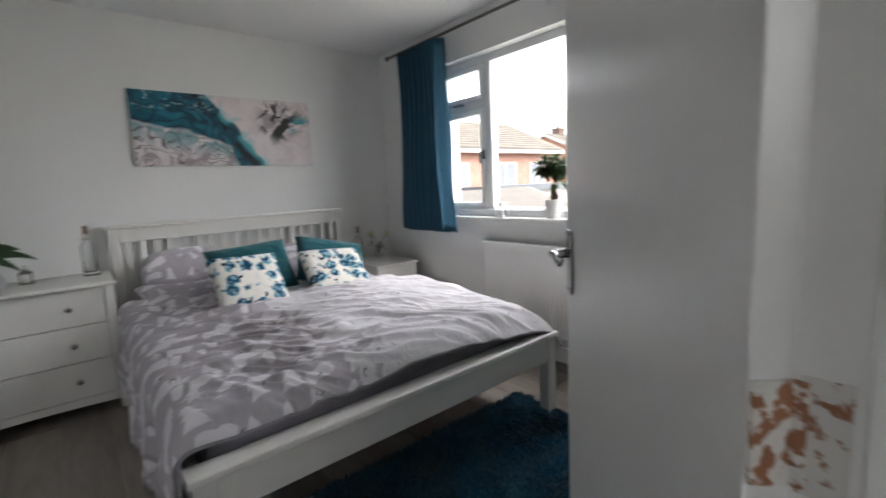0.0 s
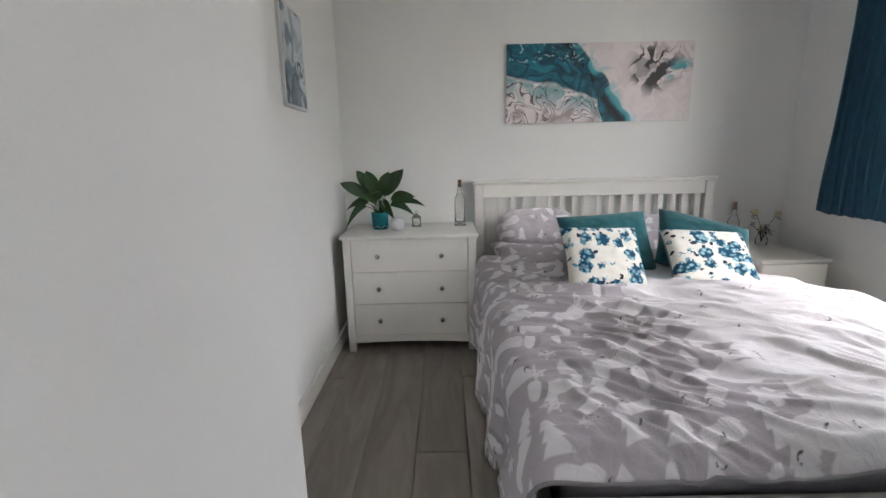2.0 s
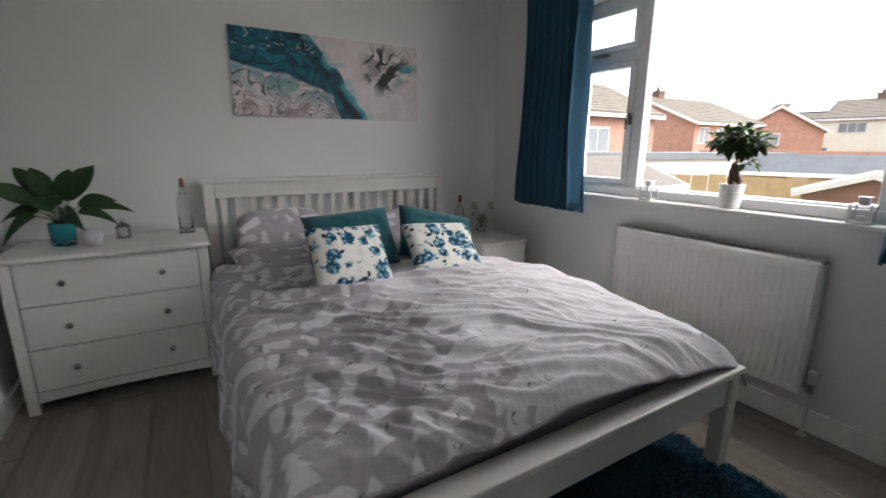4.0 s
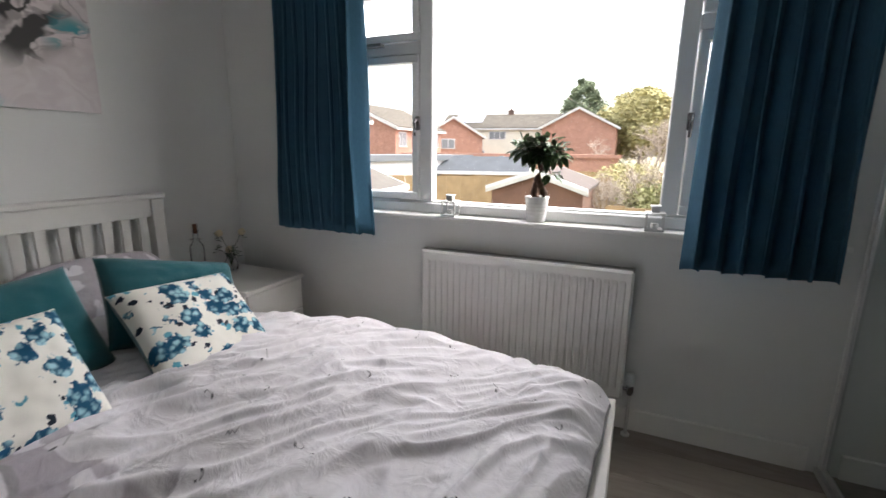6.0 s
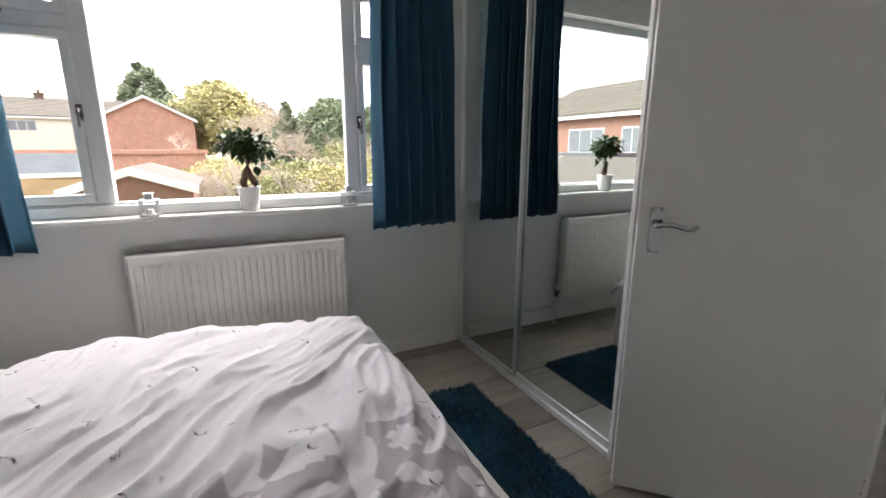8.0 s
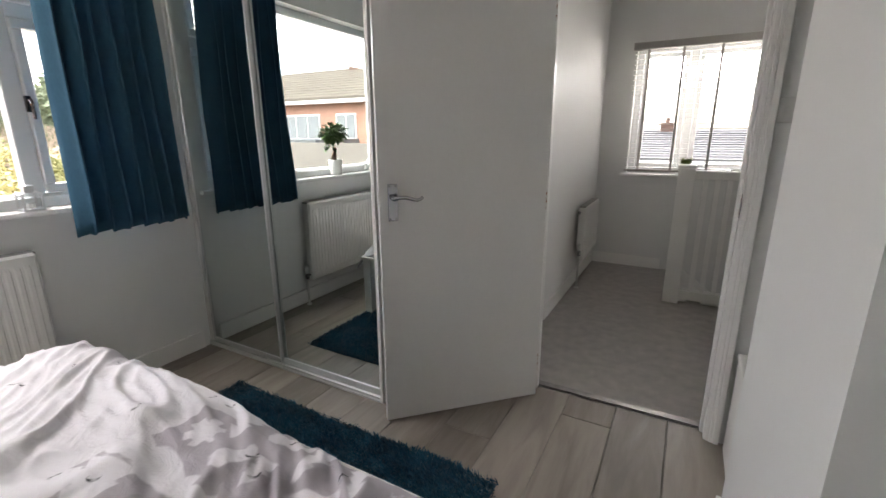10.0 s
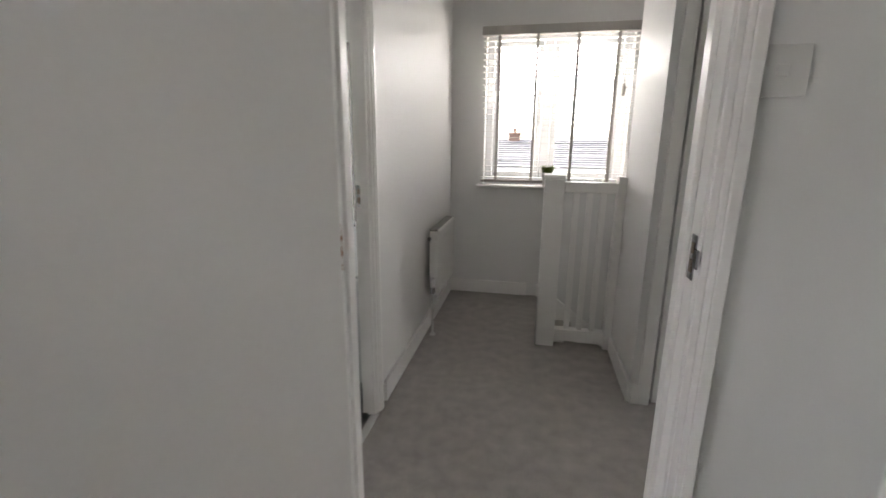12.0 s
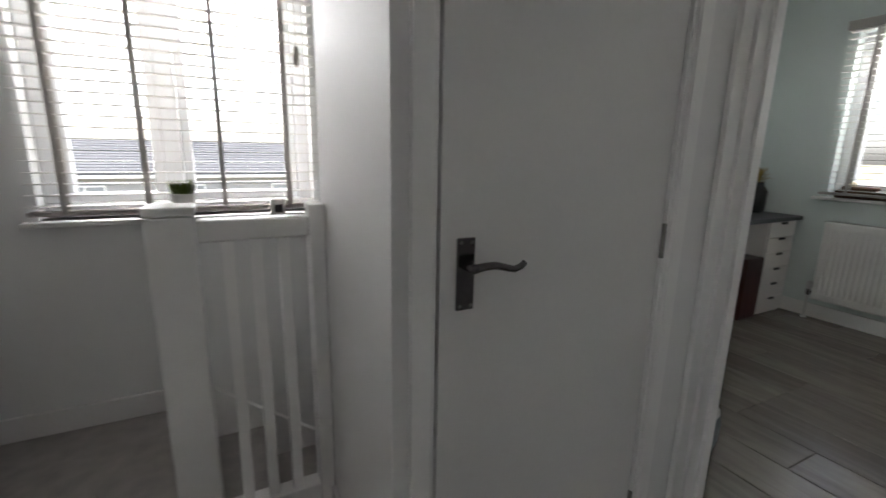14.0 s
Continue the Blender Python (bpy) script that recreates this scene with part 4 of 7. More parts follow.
curtain(-1.015, -0.50, 2.275, 0.84, 8, 3, "teal woven curtain drawn open beside the window")
curtain(-2.985, -2.53, 2.275, 0.83, 7, 8, "teal woven curtain drawn open beside the mirrored wardrobe")
pole = thing("curtain_pole", (CX, -1.75, 2.29), "thin dark metal curtain pole above the window", "curtain pole")
bm = bmesh.new()
tube(bm, ((CX, -3.09, 2.287), (CX, -0.33, 2.287)), 0.0105, 10)
part("rod", bm, M_pole, pole)
for yy in (-0.32,):
    bm = bmesh.new()
    lathe(bm, ((0.004, -0.02), (0.017, -0.012), (0.019, 0.0), (0.015, 0.012), (0.004, 0.02)), (CX, yy, 2.287), 12)
    part("finial", bm, M_pole, pole)
for yy in (-0.42, -1.9, -3.05):
    bm = bmesh.new()
    tube(bm, ((0, yy, 2.265), (-0.07, yy, 2.265), (CX, yy, 2.275)), 0.007, 8)
    add_box(bm, -0.006, 0, yy - 0.015, yy + 0.015, 2.235, 2.295)
    part("bracket", bm, M_steel, pole)

# ---------------------------------------------------------------- mirrored wardrobe
wr = thing("wardrobe", (-0.67, -3.3, 0), "built-in wardrobe with sliding mirrored doors in metal frames", "wardrobe")
WF = -3.114
bm = box(-1.335, -1.318, -3.515, WF + 0.02, 0, H - 0.003)
part("side_panel", bm, M_gloss, wr)
part("back_panel", box(-1.318, -0.002, -3.515, -3.505, 0.03, H - 0.003), M_gloss, wr)
bm = box(-1.317, -0.001, WF - 0.075, WF + 0.022, 0, 0.012, 0.002)
for d in (0.016, -0.014, -0.03, -0.07):
    add_box(bm, -1.317, -0.001, WF + d - 0.003, WF + d + 0.003, 0.012, 0.026)
part("bottom_track", bm, M_steel, wr, "pale metal floor track with two rails")
part("top_track", box(-1.317, -0.001, WF - 0.08, WF + 0.026, H - 0.075, H - 0.003, 0.003), M_steel, wr, "pale metal top track")
part("wall_stile", box(-0.018, -0.001, WF - 0.02, WF + 0.012, 0.027, H - 0.076, 0.003), M_gloss, wr)
for x0, x1, yy in ((-0.628, -0.034, WF), (-1.315, -0.613, WF - 0.0145)):
    pan = part("mirror_door", box(x0 + 0.008, x1 - 0.008, yy - 0.004, yy, 0.05, H - 0.10), M_mirror, wr, "tall clear mirror")
    for a, b in ((x0, x0 + 0.010), (x1 - 0.010, x1)):
        part("door_stile", box(a, b, yy - 0.0065, yy + 0.0095, 0.028, H - 0.078, 0.003), M_steel, pan, "slim metal stile")
    for a, b in ((0.028, 0.052), (H - 0.102, H - 0.078)):
        part("door_rail", box(x0 + 0.0105, x1 - 0.0105, yy - 0.0065, yy + 0.0065, a, b, 0.002), M_steel, pan, "slim metal rail")

# ---------------------------------------------------------------- bed
BX0, BX1, BYF = -2.20, -0.55, -2.31
bed = thing("double_bed", (-1.375, -1.2, 0), "white painted slatted double bed with a low foot end", "bed")
for x in (BX0, BX1 - 0.06):
    part("head_post", box(x, x + 0.06, -0.085, -0.03, 0, 1.02, 0.004), M_furn, bed)
part("head_cap", box(BX0 - 0.012, BX1 + 0.012, -0.095, -0.022, 1.021, 1.045, 0.006), M_furn, bed)
part("head_rail", box(BX0 + 0.061, BX1 - 0.061, -0.075, -0.042, 0.93, 1.02, 0.003), M_furn, bed)
part("head_rail", box(BX0 + 0.061, BX1 - 0.061, -0.075, -0.042, 0.36, 0.47, 0.003), M_furn, bed)
nsl = 18
slat0 = None
for i in range(nsl):
    x = BX0 + 0.061 + (BX1 - BX0 - 0.122) * (i + 0.5) / nsl
    if slat0 is None:
        slat0 = part("head_slat", box(x - 0.02, x + 0.02, -0.068, -0.05, 0.47, 0.931), M_furn, bed)
        xs0 = x
    else:
        o = slat0.copy()
        scene.collection.objects.link(o)
        o.matrix_basis = Matrix.Translation((x - xs0, 0, 0))
for x in (BX0, BX1 - 0.06):
    part("foot_post", box(x, x + 0.06, BYF, BYF + 0.06, 0, 0.405, 0.004), M_furn, bed)
part("foot_cap", box(BX0 - 0.012, BX1 + 0.012, BYF - 0.012, BYF + 0.075, 0.406, 0.432, 0.006), M_furn, bed)
part("foot_rail", box(BX0 + 0.061, BX1 - 0.061, BYF + 0.012, BYF + 0.042, 0.28, 0.405, 0.003), M_furn, bed)
for x in (BX0 + 0.01, BX1 - 0.035):
    part("side_rail", box(x, x + 0.025, BYF + 0.061, -0.086, 0.24, 0.39, 0.003), M_furn, bed)
part("slat_base", box(BX0 + 0.04, BX1 - 0.04, BYF + 0.08, -0.09, 0.27, 0.29), M_furn, bed)
mt = piece("mattress", box(BX0 + 0.06, BX1 - 0.06, BYF + 0.095, -0.09, 0.291, 0.485, 0.04, 4), M_mattress, "mattress in a lilac-grey fitted sheet on the bed", "mattress", smooth=True)


def wave(x, y, s, seed):
    return noise.noise(Vector((x * s, y * s, seed)))


LX, RX, FY, HY = -2.205, -0.552, -2.215, -0.42     # cloth edges: left, right, foot, head
DL, DR, DF = 0.46, 0.14, 0.07                       # how far it hangs over
TOP = 0.545


def duvet_at(u, v):
    a = -DL + u * ((RX - LX) + DL + DR)
    b = -DF + v * ((HY - FY) + DF)
    # hang over the edges in a soft roll
    R = 0.085

    def roll(d, R):
        """distance past the bend start -> (outward, downward)"""
        if d <= 0:
            return d, 0.0
        q = R * math.pi / 2
        if d < q:
            t = d / R
            return R * math.sin(t), R * (1 - math.cos(t))
        return R + 0.03 * (d - q), R + (d - q)
    near = a < (RX - LX) / 2
    Q = R if near else 0.25
    ox, dx = roll(max(-a, a - (RX - LX)) + Q * 0.7, Q)
    x = (LX + Q * 0.7 - ox) if near else (RX - Q * 0.7 + ox)
    P = R + 0.06 * min(1.0, max(0.0, a / 1.5))
    oy, dy = roll(-b + P * 0.7, P)
    y = FY + P * 0.7 - oy
    left = max(0.0, 1 - max(0.0, a) / 0.5)
    drop = (dx ** 1.7 + dy ** 1.7) ** (1 / 1.7)
    # puffed quilt, fuller in the middle, sinking to the foot corner on the door side
    cx = (a - 1.0) / 1.1
    cy = (b - 0.95) / 1.1
    puff = 0.052 * max(0.0, 1 - cx * cx) * max(0.15, 1 - 0.5 * cy * cy)
    wx, wy = a + 0.10 * wave(a, b, 2.3, 1.7), b + 0.10 * wave(a, b, 2.3, 9.1)
    # long creases that run slantwise over the bed
    d1 = wx * 0.55 + wy * 0.83
    d2 = wx * 0.83 - wy * 0.55
    def ridge(p, q, k, sharp):
        n0 = noise.noise(Vector((p, q, k)))
        return math.exp(-(n0 * sharp) ** 2)
    r1 = ridge(d1 * 5.0, d2 * 1.7, 4.0, 4.5)
    r2 = ridge(d1 * 11.0 + 5, d2 * 2.8, 8.0, 6.5)
    r3 = noise.noise(Vector((a * 12.0, b * 15.0, 2.0)))
    r4 = ridge(d1 * 24.0, d2 * 6.5, 5.0, 4.6)
    folds = 0.020 * (r1 - 0.4) + 0.016 * (r2 - 0.3) + 0.004 * r3 + 0.0065 * (r4 - 0.3)
    lump = 0.022 * wave(a, b, 2.6, 3.3)
    hang = min(1.0, drop / 0.12)
    z = TOP + puff + lump * (1 - 0.6 * hang) + folds * (1 - 0.8 * hang) - drop
    if dx > 0.06:
        f = min(1.0, (dx - 0.06) / 0.2)
        s = -1 if a < 0.5 else 1
        x += s * (0.028 * f * math.sin(b * 13 + 1.5 * wave(a, b, 3, 1)) + 0.03 * f * (folds / 0.03) * 0.4)
        y += 0.012 * f * math.sin(b * 9)
        z += 0.03 * f * math.sin(b * 5.0 + 1.0)
    if dy > 0.06:
        f = min(1.0, (dy - 0.06) / 0.15)
        y -= 0.014 * f * (1 + math.sin(a * 15 + 2 * wave(a, b, 3, 6)))
        z += 0.02 * f * math.sin(a * 7 + 0.5)
    def ease(t):
        t = min(1.0, max(0.0, t))
        return t * t * (3 - 2 * t)
    x -= 0.015 * ease((a - 1.1) / 0.5) * ease((0.6 - b) / 0.6)
    z -= 0.035 * ease((a - 0.95) / 0.6) * ease((0.7 - b) / 0.6)
    z += 0.022 * ease((a - 0.3) / 0.6) * ease((1.35 - b) / 0.7) - 0.03 * ease((a - 1.0) / 0.5) * ease((b - 0.8) / 0.6)
    # the foot edge slews over the rail on the window side
    y -= 0.05 * max(0.0, a / 1.6) ** 1.5 * max(0.0, 1 - b / 1.2)
    # head end folded a little higher under the cushions
    if b > 1.45:
        z += 0.035 * min(1.0, (b - 1.45) / 0.25)
    floor_clear = 0.10 + 0.05 * math.sin(b * 4)
    return (x, y, max(z, floor_clear))


def cloth(u, v):
    return (-DL + u * ((RX - LX) + DL + DR), -DF + v * ((HY - FY) + DF))


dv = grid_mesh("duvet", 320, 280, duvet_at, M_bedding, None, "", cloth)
# from 0.55 across, window light's wash-out is put into the print
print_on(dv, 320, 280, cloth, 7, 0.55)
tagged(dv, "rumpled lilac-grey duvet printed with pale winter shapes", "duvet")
sol = dv.modifiers.new("thick", "SOLIDIFY")
sol.thickness = 0.022
sol.offset = -1


seam = bmesh.new()
tube(seam, [Vector(duvet_at(k / 120, 0.004)) + Vector((0, 0, -0.011)) for k in range(121)], 0.007, 6)
part("hem", seam, M_bedding, dv, "thick stitched hem", True)


def cushion(name, m, w, h, thick, material, label, category, group="", seed=1, soft=0.0, piping=None):
    """A stuffed square: pinched corners, fat middle, slight dents."""
    def surf(side):
        def fn(u, v):
            p, q = 2 * u - 1, 2 * v - 1
            e = max(0.0, (1 - p ** 4) * (1 - q ** 4))
            pin = 1 - 0.07 * (1 - abs(p) ** 2) * abs(q) ** 6
            pin2 = 1 - 0.07 * (1 - abs(q) ** 2) * abs(p) ** 6
            d = thick * 0.5 * e ** 0.45
            d += 0.012 * e * noise.noise(Vector((p * 1.8, q * 1.8, seed))) + 0.005 * e * noise.noise(Vector((p * 6, q * 6, seed + 7)))
            x = p * w / 2 * pin2
            z = q * h / 2 * pin + h / 2
            x *= math.sqrt(1 - soft * q * q)
            z = h / 2 + (z - h / 2) * math.sqrt(1 - soft * p * p)
            return m @ Vector((x, side * d, z))
        return fn
    ob = thing(name, m.translation, label, category, group)
    for side in (-1, 1):
        o = grid_mesh("front" if side < 0 else "back", 44, 44, surf(side) if side < 0 else (lambda f: (lambda u, v: f(1 - u, v)))(surf(side)), material if side < 0 or piping is None else piping, ob, "", lambda u, v: (u * w + seed * 0.37, v * h))
        if material is M_bedding:
            print_on(o, 44, 44, lambda u, v: (u * w, v * h), seed)
    return ob


cushion("pillow", pose(-1.80, -0.34, 0.565, -34, 0, 4), 0.56, 0.33, 0.28, M_bedding, "plump pillow in printed lilac-grey bedding against the headboard", "pillow", "pillows on the bed", 1, soft=0.38)
cushion("pillow", pose(-0.96, -0.30, 0.56, -45, 0, -3), 0.62, 0.30, 0.18, M_bedding, "printed lilac-grey pillow behind the teal cushion", "pillow", "pillows on the bed", 2, soft=0.30)
cushion("pillow", pose(-1.78, -0.66, 0.535, -74, 0, 3), 0.64, 0.40, 0.13, M_bedding, "flat printed lilac-grey pillow lying under the cushions", "pillow", "pillows on the bed", 6)
cushion("cushion", pose(-1.51, -0.83, 0.57, -30, -3, 2), 0.50, 0.36, 0.14, M_teal, "plain teal velvet cushion behind a floral one", "cushion", "cushions on the bed", 3)
cushion("cushion", pose(-1.05, -0.86, 0.575, -36, 14, -8), 0.50, 0.34, 0.14, M_teal, "plain teal velvet cushion slumped on the bed", "cushion", "cushions on the bed", 4)
cushion("cushion", pose(-1.62, -1.08, 0.565, -36, 2, 4), 0.40, 0.34, 0.13, M_floral, "ivory cushion printed with blue roses, propped upright", "cushion", "cushions on the bed", 5, piping=M_teal)
cushion("cushion", pose(-1.085, -1.08, 0.555, -48, 3, -4), 0.42, 0.36, 0.13, M_floral, "ivory cushion printed with blue roses, tilted sideways", "cushion", "cushions on the bed", 9, piping=M_teal)


# ---------------------------------------------------------------- chest of drawers
DX0, DX1, DY, DZ = -3.035, -2.225, -0.50, 0.755
ch = thing("chest_of_drawers", ((DX0 + DX1) / 2, -0.26, 0), "white wooden three-drawer chest with glass knobs", "chest of drawers")
part("top", box(DX0 - 0.015, DX1 + 0.015, DY - 0.025, -0.02, DZ - 0.022, DZ, 0.006), M_furn, ch)
for x in (DX0, DX1 - 0.045):
    for y in (DY, -0.075):
        part("leg", box(x, x + 0.045, y, y + 0.045, 0, DZ - 0.0225, 0.003), M_furn, ch)
for x in (DX0 + 0.006, DX1 - 0.024):
    part("side_panel", box(x, x + 0.018, DY + 0.046, -0.076, 0.08, DZ - 0.0225), M_furn, ch)
part("back_panel", box(DX0 + 0.046, DX1 - 0.046, -0.05, -0.04, 0.08, DZ - 0.0225), M_furn, ch)
bm = bmesh.new()
pts = 14
vs = []
for i in range(pts + 1):
    u = i / pts
    x = DX0 + 0.046 + (DX1 - DX0 - 0.092) * u
    zb = 0.055 + 0.010 * math.sin(math.pi * u)
    vs.append([bm.verts.new((x, y, z)) for y, z in ((DY + 0.008, zb), (DY + 0.008, 0.108), (DY + 0.03, 0.108), (DY + 0.03, zb))])
for a, b in zip(vs, vs[1:]):
    for k in range(4):
        bm.faces.new((a[k], b[k], b[(k + 1) % 4], a[(k + 1) % 4]))
bm.faces.new(vs[0])
bm.faces.new(vs[-1][::-1])
part("apron", bm, M_furn, ch)
# black carcass: shade between the drawer fronts is put into its colour
part("body", box(DX0 + 0.047, DX1 - 0.047, DY + 0.032, -0.051, 0.09, DZ - 0.03), M_dark, ch)
for k in range(3):
    z0 = 0.112 + k * 0.2065
    dr = part("drawer_front", box(DX0 + 0.049, DX1 - 0.049, DY + 0.006, DY + 0.026, z0, z0 + 0.203, 0.003), M_furn, ch)
    for x in (DX0 + 0.21, DX1 - 0.21):
        bm = bmesh.new()
        r = Matrix.Translation((x, DY + 0.006, z0 + 0.10)) @ Matrix.Rotation(math.pi / 2, 4, "X")
        lathe(bm, ((0.009, 0.0), (0.008, 0.004), (0.006, 0.012), (0.010, 0.016), (0.0155, 0.022), (0.013, 0.030), (0.006, 0.034)), (0, 0, 0), 10, r)
        part("knob", bm, M_chrome, dr, "faceted glass and chrome knob")

# ---------------------------------------------------------------- bedside cabinet
ns = thing("bedside_cabinet", (-0.335, -0.3, 0), "plain white bedside cabinet with a glass-smooth top", "bedside cabinet")
part("body", box(-0.53, -0.135, -0.575, -0.03, 0.0, 0.553, 0.003), M_furn, ns)
part("top", box(-0.542, -0.125, -0.602, -0.022, 0.554, 0.576, 0.004), M_furn, ns)
for z0 in (0.05, 0.225, 0.40):
    part("drawer_front", box(-0.525, -0.14, -0.594, -0.576, z0 - 0.02, z0 + 0.148, 0.003), M_furn, ns)

# ---------------------------------------------------------------- pictures
pic = thing("canvas_picture", (-1.362, -0.012, 1.42), "wide poured-paint canvas in teal, white and charcoal", "picture")
part("canvas_frame", box(-1.98, -0.743, -0.022, -0.002, 1.422, 1.925), M_whitepot, pic)
grid_mesh("painted_face", 2, 2, lambda u, v: (-1.98 + 1.237 * u, -0.0235, 1.422 + 0.503 * v), M_pour, pic, "", lambda u, v: (u * 1.237, v * 0.503))
fp = thing("framed_print", (XW, -0.95, 1.44), "small grey-blue abstract print in a pale frame", "picture")
part("frame", box(XW, XW + 0.016, -1.10, -0.79, 1.45, 1.90, 0.003), M_steel, fp)
part("print", box(XW + 0.016, XW + 0.018, -1.085, -0.805, 1.465, 1.885), M_feather, fp)


# ---------------------------------------------------------------- plants and ornaments
def leaf_blade(bm, root, way, up, length, width, droop, seg=7):
    way, up = Vector(way).normalized(), Vector(up).normalized()
    side = way.cross(up).normalized()
    up = side.cross(way).normalized()
    prev = None
    for i in range(seg + 1):
        t = i / seg
        c = Vector(root) + way * (length * t) - Vector((0, 0, 1)) * (droop * t * t)
        w = width * math.sin(math.pi * min(1.0, t * 0.92 + 0.06)) ** 0.8 * (1 - 0.25 * t) * 0.5
        if i == seg:
            w = 0.001
        row = [bm.verts.new(c - side * w + up * w * 0.35), bm.verts.new(c), bm.verts.new(c + side * w + up * w * 0.35)]
        if prev:
            bm.faces.new((prev[0], prev[1], row[1], row[0]))
            bm.faces.new((prev[1], prev[2], row[2], row[1]))
        prev = row


def peace_lily(x, y, z):
    ob = thing("potted_plant", (x, y, z), "leafy green houseplant in a turquoise glazed pot", "plant")
    bm = bmesh.new()
    lathe(bm, ((0.046, 0.0), (0.05, 0.006), (0.056, 0.105), (0.057, 0.11), (0.052, 0.11), (0.05, 0.095)), (x, y, z), 28)
    pot = part("pot", bm, M_tealpot, ob, "turquoise glazed pot with a scalloped line", True)
    bm = bmesh.new()
    tube(bm, [(x + 0.0545 * math.cos(t), y + 0.0545 * math.sin(t), z + 0.018 + 0.006 * math.cos(7 * t)) for t in [k * math.pi / 40 for k in range(81)]], 0.0016, 5)
    part("trim", bm, M_whitepot, pot)
    bm = bmesh.new()
    lathe(bm, ((0.0502, 0.0), (0.03, 0.004)), (x, y, z + 0.098), 20)
    part("soil", bm, M_soil, ob)
    rnd = random.Random(5)
    # reach outward, rise, length, width, droop
    spec = [(200, 0.10, 0.20, 0.20, 0.085, 0.05), (175, 0.05, 0.27, 0.17, 0.075, 0.03), (10, 0.05, 0.22, 0.20, 0.10, 0.02), (340, 0.09, 0.16, 0.18, 0.07, 0.09),
            (20, 0.14, 0.12, 0.19, 0.06, 0.10), (215, 0.13, 0.10, 0.13, 0.07, 0.16), (300, 0.06, 0.10, 0.16, 0.08, 0.14), (250, 0.05, 0.14, 0.17, 0.08, 0.08),
            (280, 0.03, 0.12, 0.14, 0.075, 0.16), (90, 0.06, 0.17, 0.16, 0.08, 0.08), (60, 0.08, 0.20, 0.17, 0.08, 0.07), (150, 0.07, 0.16, 0.18, 0.085, 0.05),
            (235, 0.03, 0.25, 0.17, 0.09, 0.03), (310, 0.04, 0.24, 0.17, 0.085, 0.03), (265, 0.04, 0.18, 0.15, 0.08, 0.10), (355, 0.08, 0.10, 0.15, 0.07, 0.12), (190, 0.08, 0.13, 0.15, 0.07, 0.12), (30, 0.05, 0.26, 0.17, 0.08, 0.03)]
    for ang, out, rise, ln, wd, dr in spec:
        a = math.radians(ang + rnd.uniform(-8, 8))
        d = Vector((math.cos(a), math.sin(a) * 0.6, 0))
        base = Vector((x, y, z + 0.1)) + d * 0.015
        tip = base + d * out * 0.75 + Vector((0, 0, rise * 0.55))
        bm = bmesh.new()
        tube(bm, [base, base.lerp(tip, 0.5) + Vector((0, 0, rise * 0.12)), tip], 0.0028, 5, 0.002)
        way = d * (out + 0.05) + Vector((0, 0, rise * 0.75 - dr * 0.3))
        leaf_blade(bm, tip, way, (-d.y * 0.3 - 0.1, -0.85, 0.6), ln * 1.08, wd * 1.12, dr)
        part("leaf", bm, M_leaf, ob, "", True)
    return ob


peace_lily(-2.835, -0.24, DZ)
# knitted ball speaker, little lantern, bottle of lights
bm = bmesh.new()
lathe(bm, [(0.046 * math.sin(math.pi * (0.12 + 0.88 * k / 14)), 0.046 - 0.046 * math.cos(math.pi * (0.12 + 0.88 * k / 14)) - 0.003) for k in range(14)] + [(0.0, 0.089)], (-2.715, -0.33, DZ), 24)
piece("ball_speaker", bm, M_fabricgrey, "round pale grey cloth ball on the chest", "speaker", "", True)


